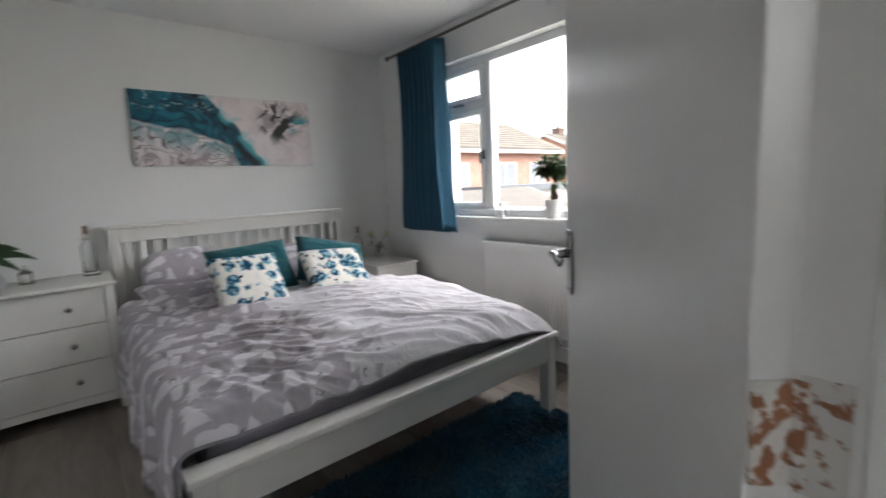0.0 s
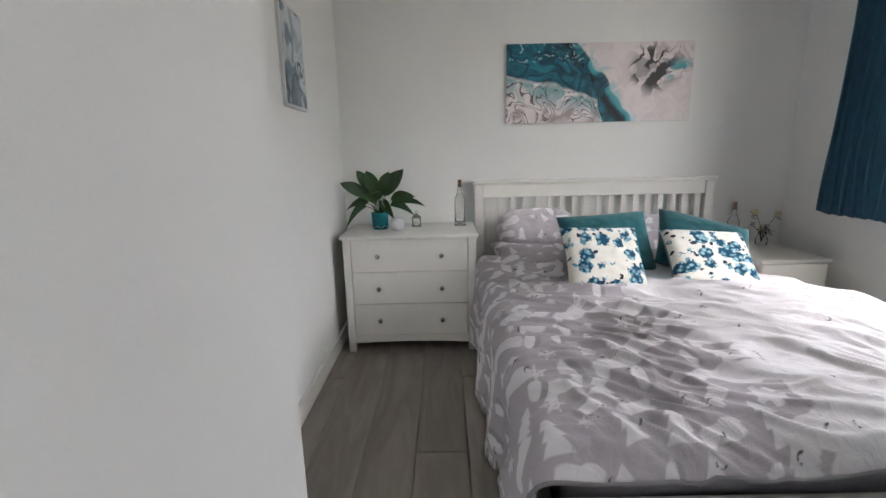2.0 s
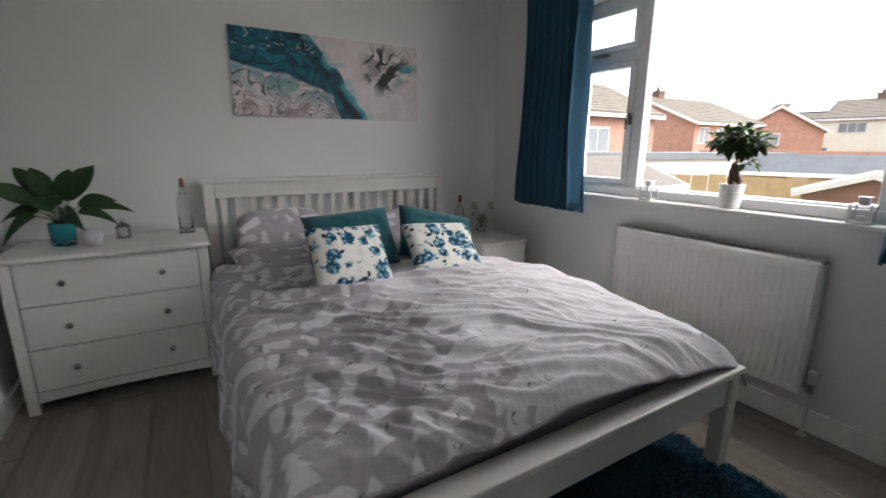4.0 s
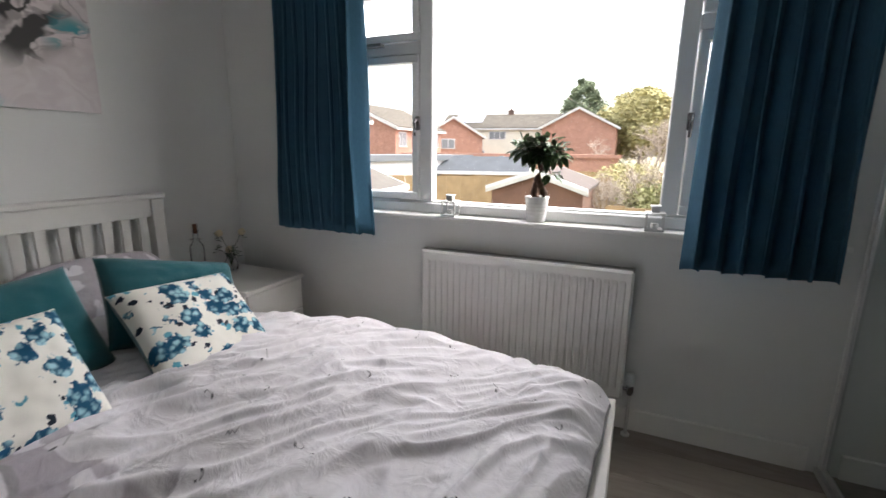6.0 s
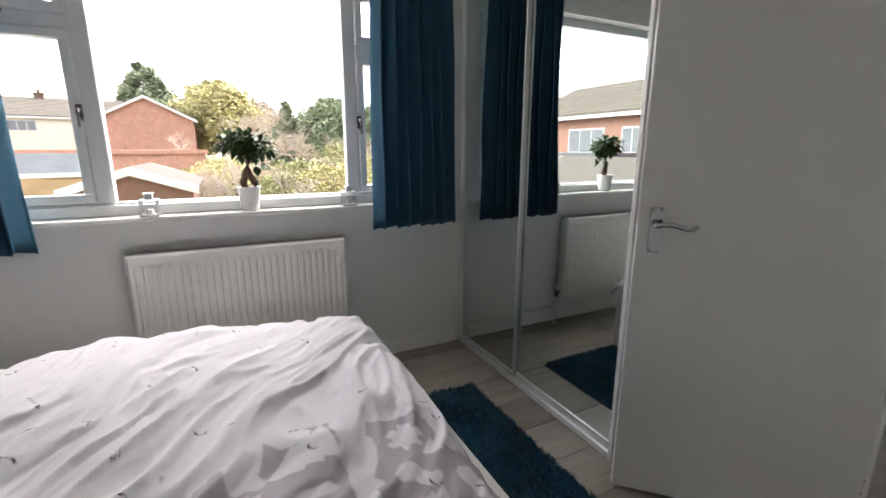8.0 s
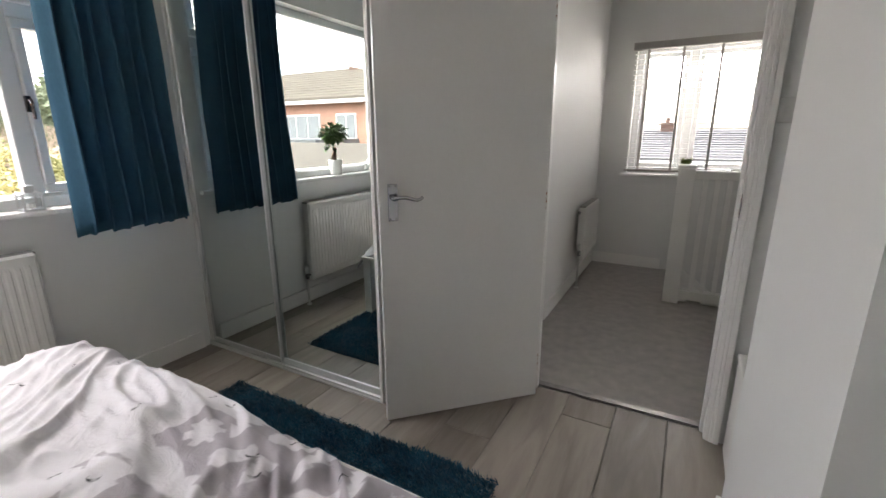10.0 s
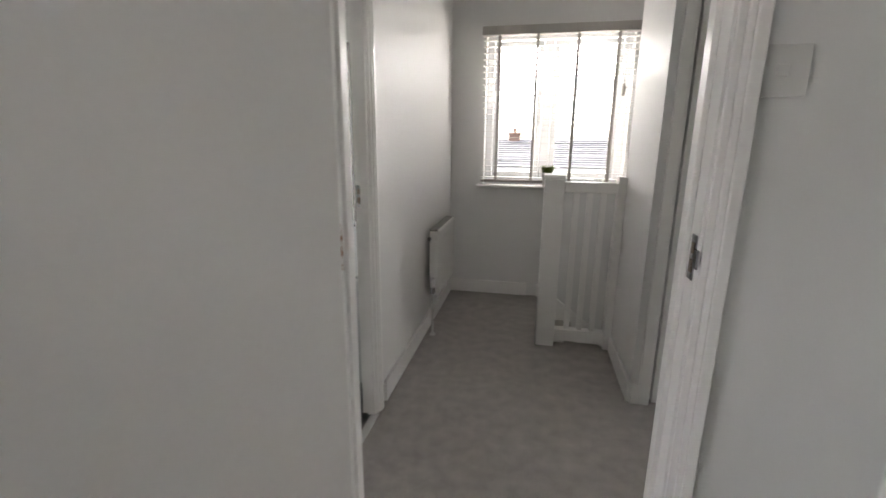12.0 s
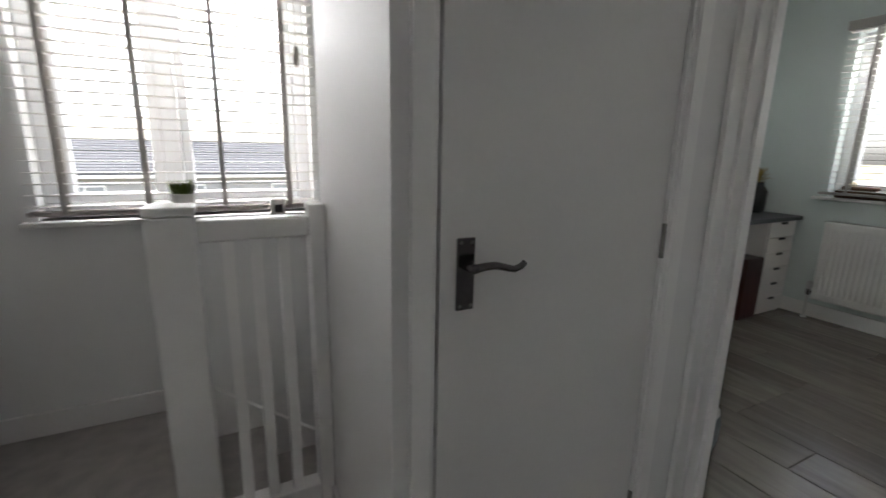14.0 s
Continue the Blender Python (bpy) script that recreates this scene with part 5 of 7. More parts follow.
def lantern(x, y, z, s, material, label, flat=False):
    """A glazed candle lantern, under a pitched cap or a flat one."""
    ob = thing("lantern", (x, y, z), label, "lantern")
    part("base", box(x - s * 0.5, x + s * 0.5, y - s * 0.5, y + s * 0.5, z, z + s * 0.12, 0.002), material, ob)
    for dx in (-1, 1):
        for dy in (-1, 1):
            part("post", box(x + dx * s * 0.42 - s * 0.05, x + dx * s * 0.42 + s * 0.05, y + dy * s * 0.42 - s * 0.05, y + dy * s * 0.42 + s * 0.05, z + s * 0.12, z + s * 0.95), material, ob)
    for dx, dy in ((0, 1), (0, -1), (1, 0), (-1, 0)):
        w = s * 0.36
        t = 0.001
        g = part("pane", box(x + dx * s * 0.42 - (w if dy else t), x + dx * s * 0.42 + (w if dy else t), y + dy * s * 0.42 - (w if dx else t), y + dy * s * 0.42 + (w if dx else t), z + s * 0.13, z + s * 0.94), M_clear, ob)
        g.visible_shadow = False
    bm = bmesh.new()
    lathe(bm, ((0.2 * s, 0.0), (0.2 * s, 0.28 * s), (0.05 * s, 0.3 * s)), (x, y, z + 0.12 * s), 12)
    part("candle", bm, M_whitepot, ob)
    if flat:
        bm = box(x - s * 0.5, x + s * 0.5, y - s * 0.5, y + s * 0.5, z + s * 0.95, z + s * 1.0, 0.002)
        add_box(bm, x - s * 0.22, x + s * 0.22, y - s * 0.22, y + s * 0.22, z + s * 1.0, z + s * 1.32, 0.003)
        add_box(bm, x - s * 0.27, x + s * 0.27, y - s * 0.27, y + s * 0.27, z + s * 1.32, z + s * 1.38, 0.002)
        part("roof", bm, material, ob)
        return ob
    bm = bmesh.new()
    lathe(bm, ((0.74 * s, 0.0), (0.70 * s, 0.05 * s), (0.34 * s, 0.28 * s), (0.22 * s, 0.30 * s), (0.20 * s, 0.42 * s), (0.05 * s, 0.46 * s)), (x, y, z + 0.95 * s), 4, Matrix.Rotation(math.pi / 4, 4, "Z"))
    part("roof", bm, material, ob)
    bm = bmesh.new()
    tube(bm, [(x + 0.16 * s * math.cos(t), y, z + 1.5 * s + 0.16 * s * math.sin(t)) for t in [k * math.pi / 8 for k in range(17)]], 0.03 * s, 6)
    part("loop", bm, material, ob)
    return ob


lantern(-2.60, -0.17, DZ, 0.062, M_pewter, "tiny pewter lantern standing on the chest")
lantern(0.015, -1.455, 0.948, 0.078, M_steel, "small silver lantern standing on the window sill", True)
lantern(0.015, -2.40, 0.948, 0.078, M_steel, "small silver lantern standing on the window sill", True)


def bottle(x, y, z, label):
    ob = thing("bottle", (x, y, z), label, "bottle")
    bm = bmesh.new()
    lathe(bm, ((0.034, 0.0), (0.036, 0.006), (0.036, 0.16), (0.032, 0.18), (0.016, 0.205), (0.0135, 0.25), (0.015, 0.252), (0.015, 0.262), (0.011, 0.262), (0.0105, 0.205), (0.030, 0.175), (0.032, 0.01), (0.0, 0.008)), (x, y, z), 24)
    g = part("glass", bm, M_clear, ob, "", True)
    g.visible_shadow = False
    bm = bmesh.new()
    lathe(bm, ((0.0102, 0.0), (0.0115, 0.05)), (x, y, z + 0.245), 12)
    part("cork", bm, M_cork, ob)
    bm = bmesh.new()
    for k in range(10):
        a = k * 2.4
        leaf_blade(bm, (x + 0.016 * math.cos(a), y + 0.016 * math.sin(a), z + 0.212), (math.cos(a), math.sin(a), 0.2), (0, 0, 1), 0.022, 0.014, 0.006, 3)
    part("ribbon", bm, M_tape, ob, "taupe raffia bow round the neck")
    bm = bmesh.new()
    r = random.Random(2)
    tube(bm, [(x + 0.02 * math.cos(k * 1.3) * r.uniform(0.4, 1), y + 0.02 * math.sin(k * 1.3) * r.uniform(0.4, 1), z + 0.015 + k * 0.0075) for k in range(22)], 0.0008, 4)
    part("light_wire", bm, M_steel, ob)
    return ob


bottle(-2.305, -0.15, DZ + 0.01, "clear glass bottle with a cork and raffia bow")
piece("coaster", box(-2.345, -2.265, -0.19, -0.11, DZ, DZ + 0.009, 0.002), M_deskgrey, "dark square coaster under the glass bottle", "coaster")
bottle(-0.44, -0.15, 0.577, "clear glass bottle with a cork on the bedside cabinet")

vs_ = thing("flower_vase", (-0.27, -0.20, 0.577), "small glass vase with cream roses and greenery", "vase")
bm = bmesh.new()
lathe(bm, ((0.026, 0.0), (0.034, 0.01), (0.036, 0.05), (0.022, 0.08), (0.024, 0.10), (0.021, 0.10), (0.019, 0.08), (0.033, 0.05), (0.031, 0.012), (0.0, 0.008)), (-0.27, -0.20, 0.577), 20)
g_ = part("glass", bm, M_clear, vs_, "", True)
g_.visible_shadow = False
rv = random.Random(11)
for k in range(9):
    a, rr, hh = rv.uniform(0, 6.28), rv.uniform(0.02, 0.09), rv.uniform(0.10, 0.24)
    tip = Vector((-0.27 + rr * math.cos(a), -0.20 + 0.6 * rr * math.sin(a), 0.577 + hh))
    bm = bmesh.new()
    tube(bm, [(-0.27, -0.2, 0.60), (-0.27 + rr * 0.3 * math.cos(a), -0.2, 0.577 + hh * 0.6), tip], 0.0015, 5)
    for j in range(6):
        b_ = rv.uniform(0, 6.28)
        leaf_blade(bm, tip - Vector((0, 0, 0.015 * j * 0.5)), (math.cos(b_), math.sin(b_), 0.3), (0, 0, 1), 0.034, 0.02, 0.008, 3)
    st_ = part("stem", bm, M_leaf, vs_)
    if k % 4 == 0:
        bm = bmesh.new()
        bmesh.ops.create_icosphere(bm, subdivisions=2, radius=0.021)
        for vtx in bm.verts:
            vtx.co = vtx.co * (1 + 0.25 * noise.noise(vtx.co * 90)) + tip
        part("bloom", bm, M_flower, st_, "cream rose")


def bonsai(x, y, z):
    ob = thing("potted_plant", (x, y, z), "small ficus tree with a twisted trunk in a ribbed white pot", "plant")
    bm = bmesh.new()
    prof = [(0.041, 0.0), (0.044, 0.004)]
    for k in range(5):
        prof += [(0.045 + 0.0018 * k, 0.02 + 0.017 * k), (0.048 + 0.0018 * k, 0.027 + 0.017 * k), (0.0455 + 0.0018 * k, 0.034 + 0.017 * k)]
    prof += [(0.0565, 0.112), (0.0575, 0.12), (0.052, 0.12), (0.050, 0.105)]
    lathe(bm, prof, (x, y, z), 28)
    part("pot", bm, M_whitepot, ob, "ribbed white pot", True)
    bm = bmesh.new()
    lathe(bm, ((0.0502, 0.0), (0.03, 0.005)), (x, y, z + 0.106), 18)
    part("soil", bm, M_soil, ob)
    bm = bmesh.new()
    for pts, r0, r1 in (([(0.022, 0.01, 0.10), (0.03, 0.022, 0.14), (0.012, 0.012, 0.18), (0.0, 0.0, 0.21), (-0.005, -0.012, 0.25), (0.0, 0.0, 0.285)], 0.022, 0.011),
                        ([(-0.01, -0.03, 0.10), (-0.012, -0.034, 0.135), (-0.004, -0.012, 0.175), (0.0, 0.0, 0.21)], 0.021, 0.013),
                        ([(0, 0, 0.27), (0.01, -0.04, 0.30), (0.0, -0.08, 0.325)], 0.007, 0.003), ([(0, 0, 0.27), (-0.01, 0.035, 0.31), (0.01, 0.07, 0.335)], 0.007, 0.003),
                        ([(0, 0, 0.28), (0.02, 0.0, 0.33), (0.01, -0.01, 0.37)], 0.006, 0.003), ([(0, -0.01, 0.24), (0.0, -0.045, 0.245), (0.0, -0.06, 0.225)], 0.004, 0.002)):
        tube(bm, [(x + p[0], y + p[1], z + p[2]) for p in pts], r0, 8, r1)
    part("trunk", bm, M_bark, ob, "brown twisted trunk", True)
    r = random.Random(4)
    hubs = [(0, -0.075, 0.325, 0.05), (0, 0.07, 0.335, 0.05), (0.01, 0.0, 0.355, 0.055), (0.0, -0.04, 0.35, 0.05), (0.0, 0.045, 0.352, 0.05), (0, -0.03, 0.31, 0.045), (0.0, 0.035, 0.315, 0.045), (0, -0.06, 0.225, 0.03), (0, 0.0, 0.30, 0.05)]
    for hx, hy, hz, hr in hubs:
        bm = bmesh.new()
        for _ in range(50 if hr > 0.04 else 16):
            d = Vector((r.gauss(0, 1), r.gauss(0, 1), r.gauss(0, 0.6))).normalized()
            p = Vector((x + hx, y + hy, z + hz)) + d * hr * r.uniform(0.35, 1.0)
            leaf_blade(bm, p, d + Vector((0, 0, r.uniform(-0.5, 0.4))), (r.uniform(-0.4, 0.4), r.uniform(-0.4, 0.4), 1), r.uniform(0.036, 0.054), r.uniform(0.024, 0.034), 0.010, 4)
        part("foliage", bm, M_ficus, ob, "", True)
    return ob


bonsai(0.03, -1.89, 0.948)

# pendant lamp holder
pl = thing("pendant_light", (-1.42, -1.55, H), "plain white ceiling rose with a bare lamp holder", "ceiling light")
bm = bmesh.new()
lathe(bm, ((0.05, 0.0), (0.048, -0.012), (0.02, -0.03), (0.004, -0.032)), (-1.42, -1.55, H), 20)
part("rose", bm, M_plastic, pl, "", True)
bm = bmesh.new()
tube(bm, ((-1.42, -1.55, H - 0.03), (-1.42, -1.55, H - 0.11)), 0.003, 6)
part("flex", bm, M_plastic, pl)
bm = bmesh.new()
lathe(bm, ((0.012, 0.0), (0.02, -0.015), (0.02, -0.055), (0.026, -0.058), (0.026, -0.07), (0.018, -0.075)), (-1.42, -1.55, H - 0.10), 16)
part("lamp_holder", bm, M_plastic, pl, "", True)
bm = bmesh.new()
lathe(bm, ((0.012, 0.0), (0.014, -0.02), (0.028, -0.05), (0.03, -0.07), (0.022, -0.092), (0.0, -0.10)), (-1.42, -1.55, H - 0.172), 16)
part("bulb", bm, M_whitepot, pl, "frosted white bulb, unlit", True)

# ---------------------------------------------------------------- shaggy rug
rg = thing("rug", (-1.28, -2.46, 0), "deep teal shaggy rug on the laminate floor", "rug")
RX0, RX1, RY0, RY1 = -2.02, -0.555, -2.885, -2.04
part("backing", box(RX0 + 0.01, RX1 - 0.01, RY0 + 0.01, RY1 - 0.01, 0.0, 0.008), M_rug, rg)
rr_ = np.random.RandomState(3)
NT = 42000
px = rr_.uniform(RX0, RX1, NT)
py = rr_.uniform(RY0, RY1, NT)
ang = rr_.uniform(0, 2 * np.pi, NT)
lean = rr_.uniform(0.006, 0.024, NT)
hgt = rr_.uniform(0.013, 0.026, NT)
flow = np.sin(px * 7 + py * 5) + np.sin(py * 11 - px * 3)
la = ang * 0.45 + flow * 1.4
wd_ = rr_.uniform(0.0016, 0.003, NT)
c0 = np.stack([px - wd_ * np.sin(ang), py + wd_ * np.cos(ang), np.full(NT, 0.006)], 1)
c1 = np.stack([px + wd_ * np.sin(ang), py - wd_ * np.cos(ang), np.full(NT, 0.006)], 1)
c2 = np.stack([px + 0.6 * lean * np.cos(la) + wd_ * np.sin(ang), py + 0.6 * lean * np.sin(la) - wd_ * np.cos(ang), 0.006 + hgt * 0.75], 1)
c3 = np.stack([px + lean * np.cos(la), py + lean * np.sin(la), 0.004 + hgt], 1)
vv = np.stack([c0, c1, c2, c3], 1).reshape(-1, 3)
me = bpy.data.meshes.new("tufting")
ids = np.arange(NT) * 4
me.from_pydata(vv.tolist(), [], [f for i in ids.tolist() for f in ((i, i + 1, i + 2), (i, i + 2, i + 3))])
me.materials.append(M_rug)
pile = new("tufting", me)
pile.parent = rg
pile.matrix_parent_inverse = rg.matrix_basis.inverted()
pile["kind"] = "stuff"

# ---------------------------------------------------------------- landing: balustrade and stairs
YB = -5.276
bal = thing("balustrade", (-2.67, YB, 0), "white painted landing balustrade with square newels and spindles", "balustrade")
part("newel", box(-2.545, -2.435, YB - 0.055, YB + 0.055, 0, 1.02, 0.004), M_gloss, bal)
part("newel_cap", box(-2.55, -2.43, YB - 0.06, YB + 0.06, 1.021, 1.045, 0.006), M_gloss, bal)
part("half_newel", box(-2.879, -2.835, YB - 0.04, YB + 0.04, 0, 1.04, 0.004), M_gloss, bal)
part("top_rail", box(-2.834, -2.546, YB - 0.03, YB + 0.03, 0.945, 1.005, 0.006), M_gloss, bal)
part("bottom_rail", box(-2.834, -2.546, YB - 0.03, YB + 0.03, 0.03, 0.105, 0.004), M_gloss, bal)
for i in range(3):
    x = -2.618 - 0.074 * i
    part("spindle", box(x - 0.016, x + 0.016, YB - 0.016, YB + 0.016, 0.1055, 0.9445, 0.002), M_gloss, bal)

stairs = structure("stairs", (-3.2, -5.72, -0.9), "carpeted grey stairs going down between white walls", "stairs")
for k in range(8):
    x1 = -2.47 - 0.235 * k
    part("step", box(x1 - 0.255, x1, YE + 0.03, -5.33, -0.185 * (k + 1) - 0.2, -0.185 * (k + 1)), M_carpet, stairs)
for y0 in (YE, -5.329):
    bm = bmesh.new()
    pr = ((-2.44, 0.10), (-2.47, 0.10), (-4.0, -1.09), (-4.0, -1.5), (-2.47, -0.31), (-2.44, -0.26))
    f0 = [bm.verts.new((x, y0, z)) for x, z in pr]
    f1 = [bm.verts.new((x, y0 + 0.028, z)) for x, z in pr]
    bm.faces.new(f0[::-1])
    bm.faces.new(f1)
    for i in range(6):
        bm.faces.new((f0[i], f0[(i + 1) % 6], f1[(i + 1) % 6], f1[i]))
    part("string", bm, M_gloss, stairs, "white painted stair string")
setting("wall_stair", box(-4.05, -2.47, YE, -5.29, -2.72, -2.7), M_carpet, "grey carpeted lower hall floor", "floor")

# grass pot and little jars on the landing sill
gp = thing("potted_plant", (-2.475, YE - 0.02, LZ0), "tuft of green grass in a small white pot", "plant")
bm = bmesh.new()
lathe(bm, ((0.032, 0.0), (0.034, 0.004), (0.043, 0.10), (0.044, 0.105), (0.039, 0.105), (0.038, 0.09)), (-2.475, YE + 0.095, LZ0 + 0.07 - 0.07), 20)
part("pot", bm, M_whitepot, gp, "", True)
M_grass = mat("bright_grass", (0.13, 0.20, 0.03), 0.6, vary=0.4, scale=60)
bm = bmesh.new()
rg2 = random.Random(6)
for k in range(120):
    a, r_ = rg2.uniform(0, 6.28), 0.036 * math.sqrt(rg2.random())
    leaf_blade(bm, (-2.475 + r_ * math.cos(a), YE + 0.095 + r_ * math.sin(a), LZ0 + 0.09), (math.cos(a) * 0.35, math.sin(a) * 0.35, 1), (math.cos(a), math.sin(a), 0), rg2.uniform(0.05, 0.075), 0.006, 0.0, 3)
part("grass", bm, M_grass, gp)
gp2 = thing("candle_jar", (-2.80, YE, LZ0), "small cream candle jar with a dark label on the sill", "candle")
bm = bmesh.new()
lathe(bm, ((0.03, 0.0), (0.033, 0.004), (0.033, 0.068), (0.028, 0.072)), (-2.84, YE + 0.10, LZ0), 18)
part("jar", bm, M_whitepot, gp2, "", True)
part("label", box(-2.856, -2.824, YE + 0.1315, YE + 0.1345, LZ0 + 0.015, LZ0 + 0.05), M_black, gp2)

# ---------------------------------------------------------------- bathroom
def rounded_outline(x0, x1, y0, y1, r, n=10):
    pts = []
    for cx, cy, a0 in ((x1 - r, y1 - r, 0), (x0 + 0.05, y1 - 0.05, 90), (x0 + 0.05, y0 + 0.05, 180), (x1 - 0.08, y0 + 0.08, 270)):
        rr = r if a0 == 0 else (0.08 if a0 == 270 else 0.05)
        for k in range(n + 1):
            a = math.radians(a0 + 90 * k / n)
            pts.append((cx + rr * math.cos(a), cy + rr * math.sin(a)))
    return pts


tub = thing("bathtub", (-1.25, -5.3, 0), "white curved bathtub with a white end panel", "bathtub")
TX0, TX1, TY0, TY1 = XL + 0.11, -0.90, -6.13, -4.55
outer = rounded_outline(TX0, TX1, TY0, TY1, 0.30)
inner = rounded_outline(TX0 + 0.07, TX1 - 0.07, TY0 + 0.09, TY1 - 0.09, 0.25)
floor_ = rounded_outline(TX0 + 0.16, TX1 - 0.16, TY0 + 0.25, TY1 - 0.25, 0.16)
bm = bmesh.new()
loops = []
for outl, z in ((outer, 0.52), (outer, 0.548), ([(x * 0.992 + -1.25 * 0.008, y * 0.994 - 5.3 * 0.006) for x, y in outer], 0.558), (inner, 0.552), ([(x * 0.985 - 1.25 * 0.015, y * 0.985 - 5.3 * 0.015) for x, y in inner], 0.52), (floor_, 0.16)):
    loops.append([bm.verts.new((x, y, z)) for x, y in outl])
for a, b in zip(loops, loops[1:]):
    for i in range(len(a)):
        bm.faces.new((a[i], a[(i + 1) % len(a)], b[(i + 1) % len(a)], b[i]))
bm.faces.new(loops[-1])
part("rim", bm, M_ceramic, tub, "", True)
bm = bmesh.new()
ins = [(x + (0.02 if x < -1.25 else -0.02), y + (0.02 if y < -5.3 else -0.02)) for x, y in outer]
lo = [bm.verts.new((x, y, 0.0)) for x, y in ins]
hi = [bm.verts.new((x, y, 0.52)) for x, y in ins]
for i in range(len(lo)):
    bm.faces.new((lo[i], lo[(i + 1) % len(lo)], hi[(i + 1) % len(lo)], hi[i]))
part("panel", bm, M_vanity, tub, "plain white bath panel")
sc = thing("shower_screen", (-0.98, -5.6, 0.56), "curved clear glass shower screen on the bath", "shower screen")
bm = bmesh.new()
prof = [(-6.14, 0.56), (-5.52, 0.56), (-5.45, 1.2)] + [(-5.45 - 0.42 * (1 - math.cos(t)), 1.5 + 0.42 * math.sin(t)) for t in [k * math.pi / 16 for k in range(9)]] + [(-6.14, 1.92)]
f0 = [bm.verts.new((-1.0, y, z)) for y, z in prof]
f1 = [bm.verts.new((-0.994, y, z)) for y, z in prof]
bm.faces.new(f0)
bm.faces.new(f1[::-1])
for i in range(len(prof)):
    bm.faces.new((f0[i], f1[i], f1[(i + 1) % len(prof)], f0[(i + 1) % len(prof)]))
g1 = part("glass", bm, M_clear, sc)
g1.visible_shadow = False
bm = bmesh.new()
tube(bm, [(-0.997, y, z) for y, z in prof[1:-1]], 0.006, 6)
part("edge_seal", bm, M_steel, sc)
van = thing("vanity_unit", (-0.48, -5.9, 0), "white gloss vanity unit with drawers and a basin", "vanity unit")
VX0, VX1, VY = -0.80, -0.14, -5.72
part("body", box(VX0, VX1, YE + 0.003, VY, 0.0, 0.80, 0.003), M_vanity, van)
part("basin_top", box(VX0 - 0.01, VX1 + 0.01, YE + 0.003, VY + 0.02, 0.801, 0.845, 0.01), M_ceramic, van, "white ceramic basin top")
for x0, x1, z0, z1, nm in ((VX0 + 0.005, VX1 - 0.005, 0.645, 0.79, "drawer_front"), (VX1 - 0.27, VX1 - 0.005, 0.45, 0.635, "drawer_front"), (VX1 - 0.27, VX1 - 0.005, 0.1, 0.44, "door"), (VX0 + 0.005, VX1 - 0.28, 0.1, 0.635, "door")):
    d = part(nm, box(x0, x1, VY, VY + 0.018, z0, z1, 0.003), M_vanity, van)
    if nm == "drawer_front" and z1 < 0.7:
        part("handle", box((x0 + x1) / 2 - 0.06, (x0 + x1) / 2 + 0.06, VY + 0.02, VY + 0.036, 0.56, 0.572, 0.003), M_chrome, d)
    if nm == "door" and x0 < -0.5:
        part("handle", box(x1 - 0.05, x1 - 0.035, VY + 0.02, VY + 0.036, 0.42, 0.54, 0.003), M_chrome, d)
spl = thing("splashback", (-0.5, YE, 0.85), "mid-grey tiled splashback behind the basin", "splashback")
for i in range(2):
    part("tile", box(-0.83 + 0.41 * i, -0.53 + 0.41 * i, YE, YE + 0.009, 0.85, 1.155, 0.001), M_splash, spl)
M_mosaic = mat("dark_mosaic", (0.10, 0.10, 0.11), 0.15, vary=0.3, scale=30)
for i in range(4):
    for j in range(12):
        part("mosaic_tile", box(-0.447, -0.425, YE, YE + 0.010, 0.852 + 0.025 * j, 0.874 + 0.025 * j), M_mosaic if (i + j) % 3 else M_chrome, spl).location = (-0.025 * i, 0, 0)
mir = thing("round_mirror", (-0.45, YE, 1.56), "oval wall mirror with a lit scalloped edge", "mirror")
bm = bmesh.new()
fr = bmesh.new()
pts_o = [(-0.45 + 0.21 * (abs(math.cos(t)) ** 0.8) * (1 if math.cos(t) > 0 else -1), 1.56 + 0.30 * math.sin(t)) for t in [2 * math.pi * k / 48 for k in range(48)]]
pts_i = [(-0.45 + (x + 0.45) * 0.80, 1.56 + (z - 1.56) * 0.82) for x, z in pts_o]
bm.faces.new([bm.verts.new((x, YE + 0.022, z)) for x, z in pts_i][::-1])
part("glass", bm, M_mirror, mir)
vo0 = [fr.verts.new((x, YE + 0.001, z)) for x, z in pts_o]
vo = [fr.verts.new((x, YE + (0.045 if k % 2 else 0.008), z)) for k, (x, z) in enumerate(pts_o)]
vi = [fr.verts.new((x, YE + 0.022, z)) for x, z in pts_i]
for k in range(48):
    j = (k + 1) % 48
    fr.faces.new((vo[k], vo[j], vi[j], vi[k]))
    fr.faces.new((vo0[k], vo0[j], vo[j], vo[k]))
part("scalloped_edge", fr, M_mirror, mir, "bevelled mirror petals")
jar = thing("candle_jar", (-0.27, -5.98, 0.846), "squat cream candle with a dark band beside the basin", "candle")
bm = bmesh.new()
lathe(bm, ((0.04, 0.0), (0.042, 0.004), (0.042, 0.075), (0.036, 0.08)), (-0.27, -5.98, 0.846), 18)
part("jar", bm, M_whitepot, jar, "", True)
bm = bmesh.new()
lathe(bm, ((0.0425, 0.0), (0.0425, 0.012)), (-0.27, -5.98, 0.912), 18)
part("lid", bm, M_black, jar)
tap = thing("basin_tap", (-0.55, -6.0, 0.846), "slim chrome basin tap", "tap")
bm = bmesh.new()
tube(bm, ((-0.55, -6.05, 0.846), (-0.55, -6.05, 0.98), (-0.55, -6.0, 1.0), (-0.55, -5.93, 0.985)), 0.014, 10)
part("spout", bm, M_chrome, tap, "", True)
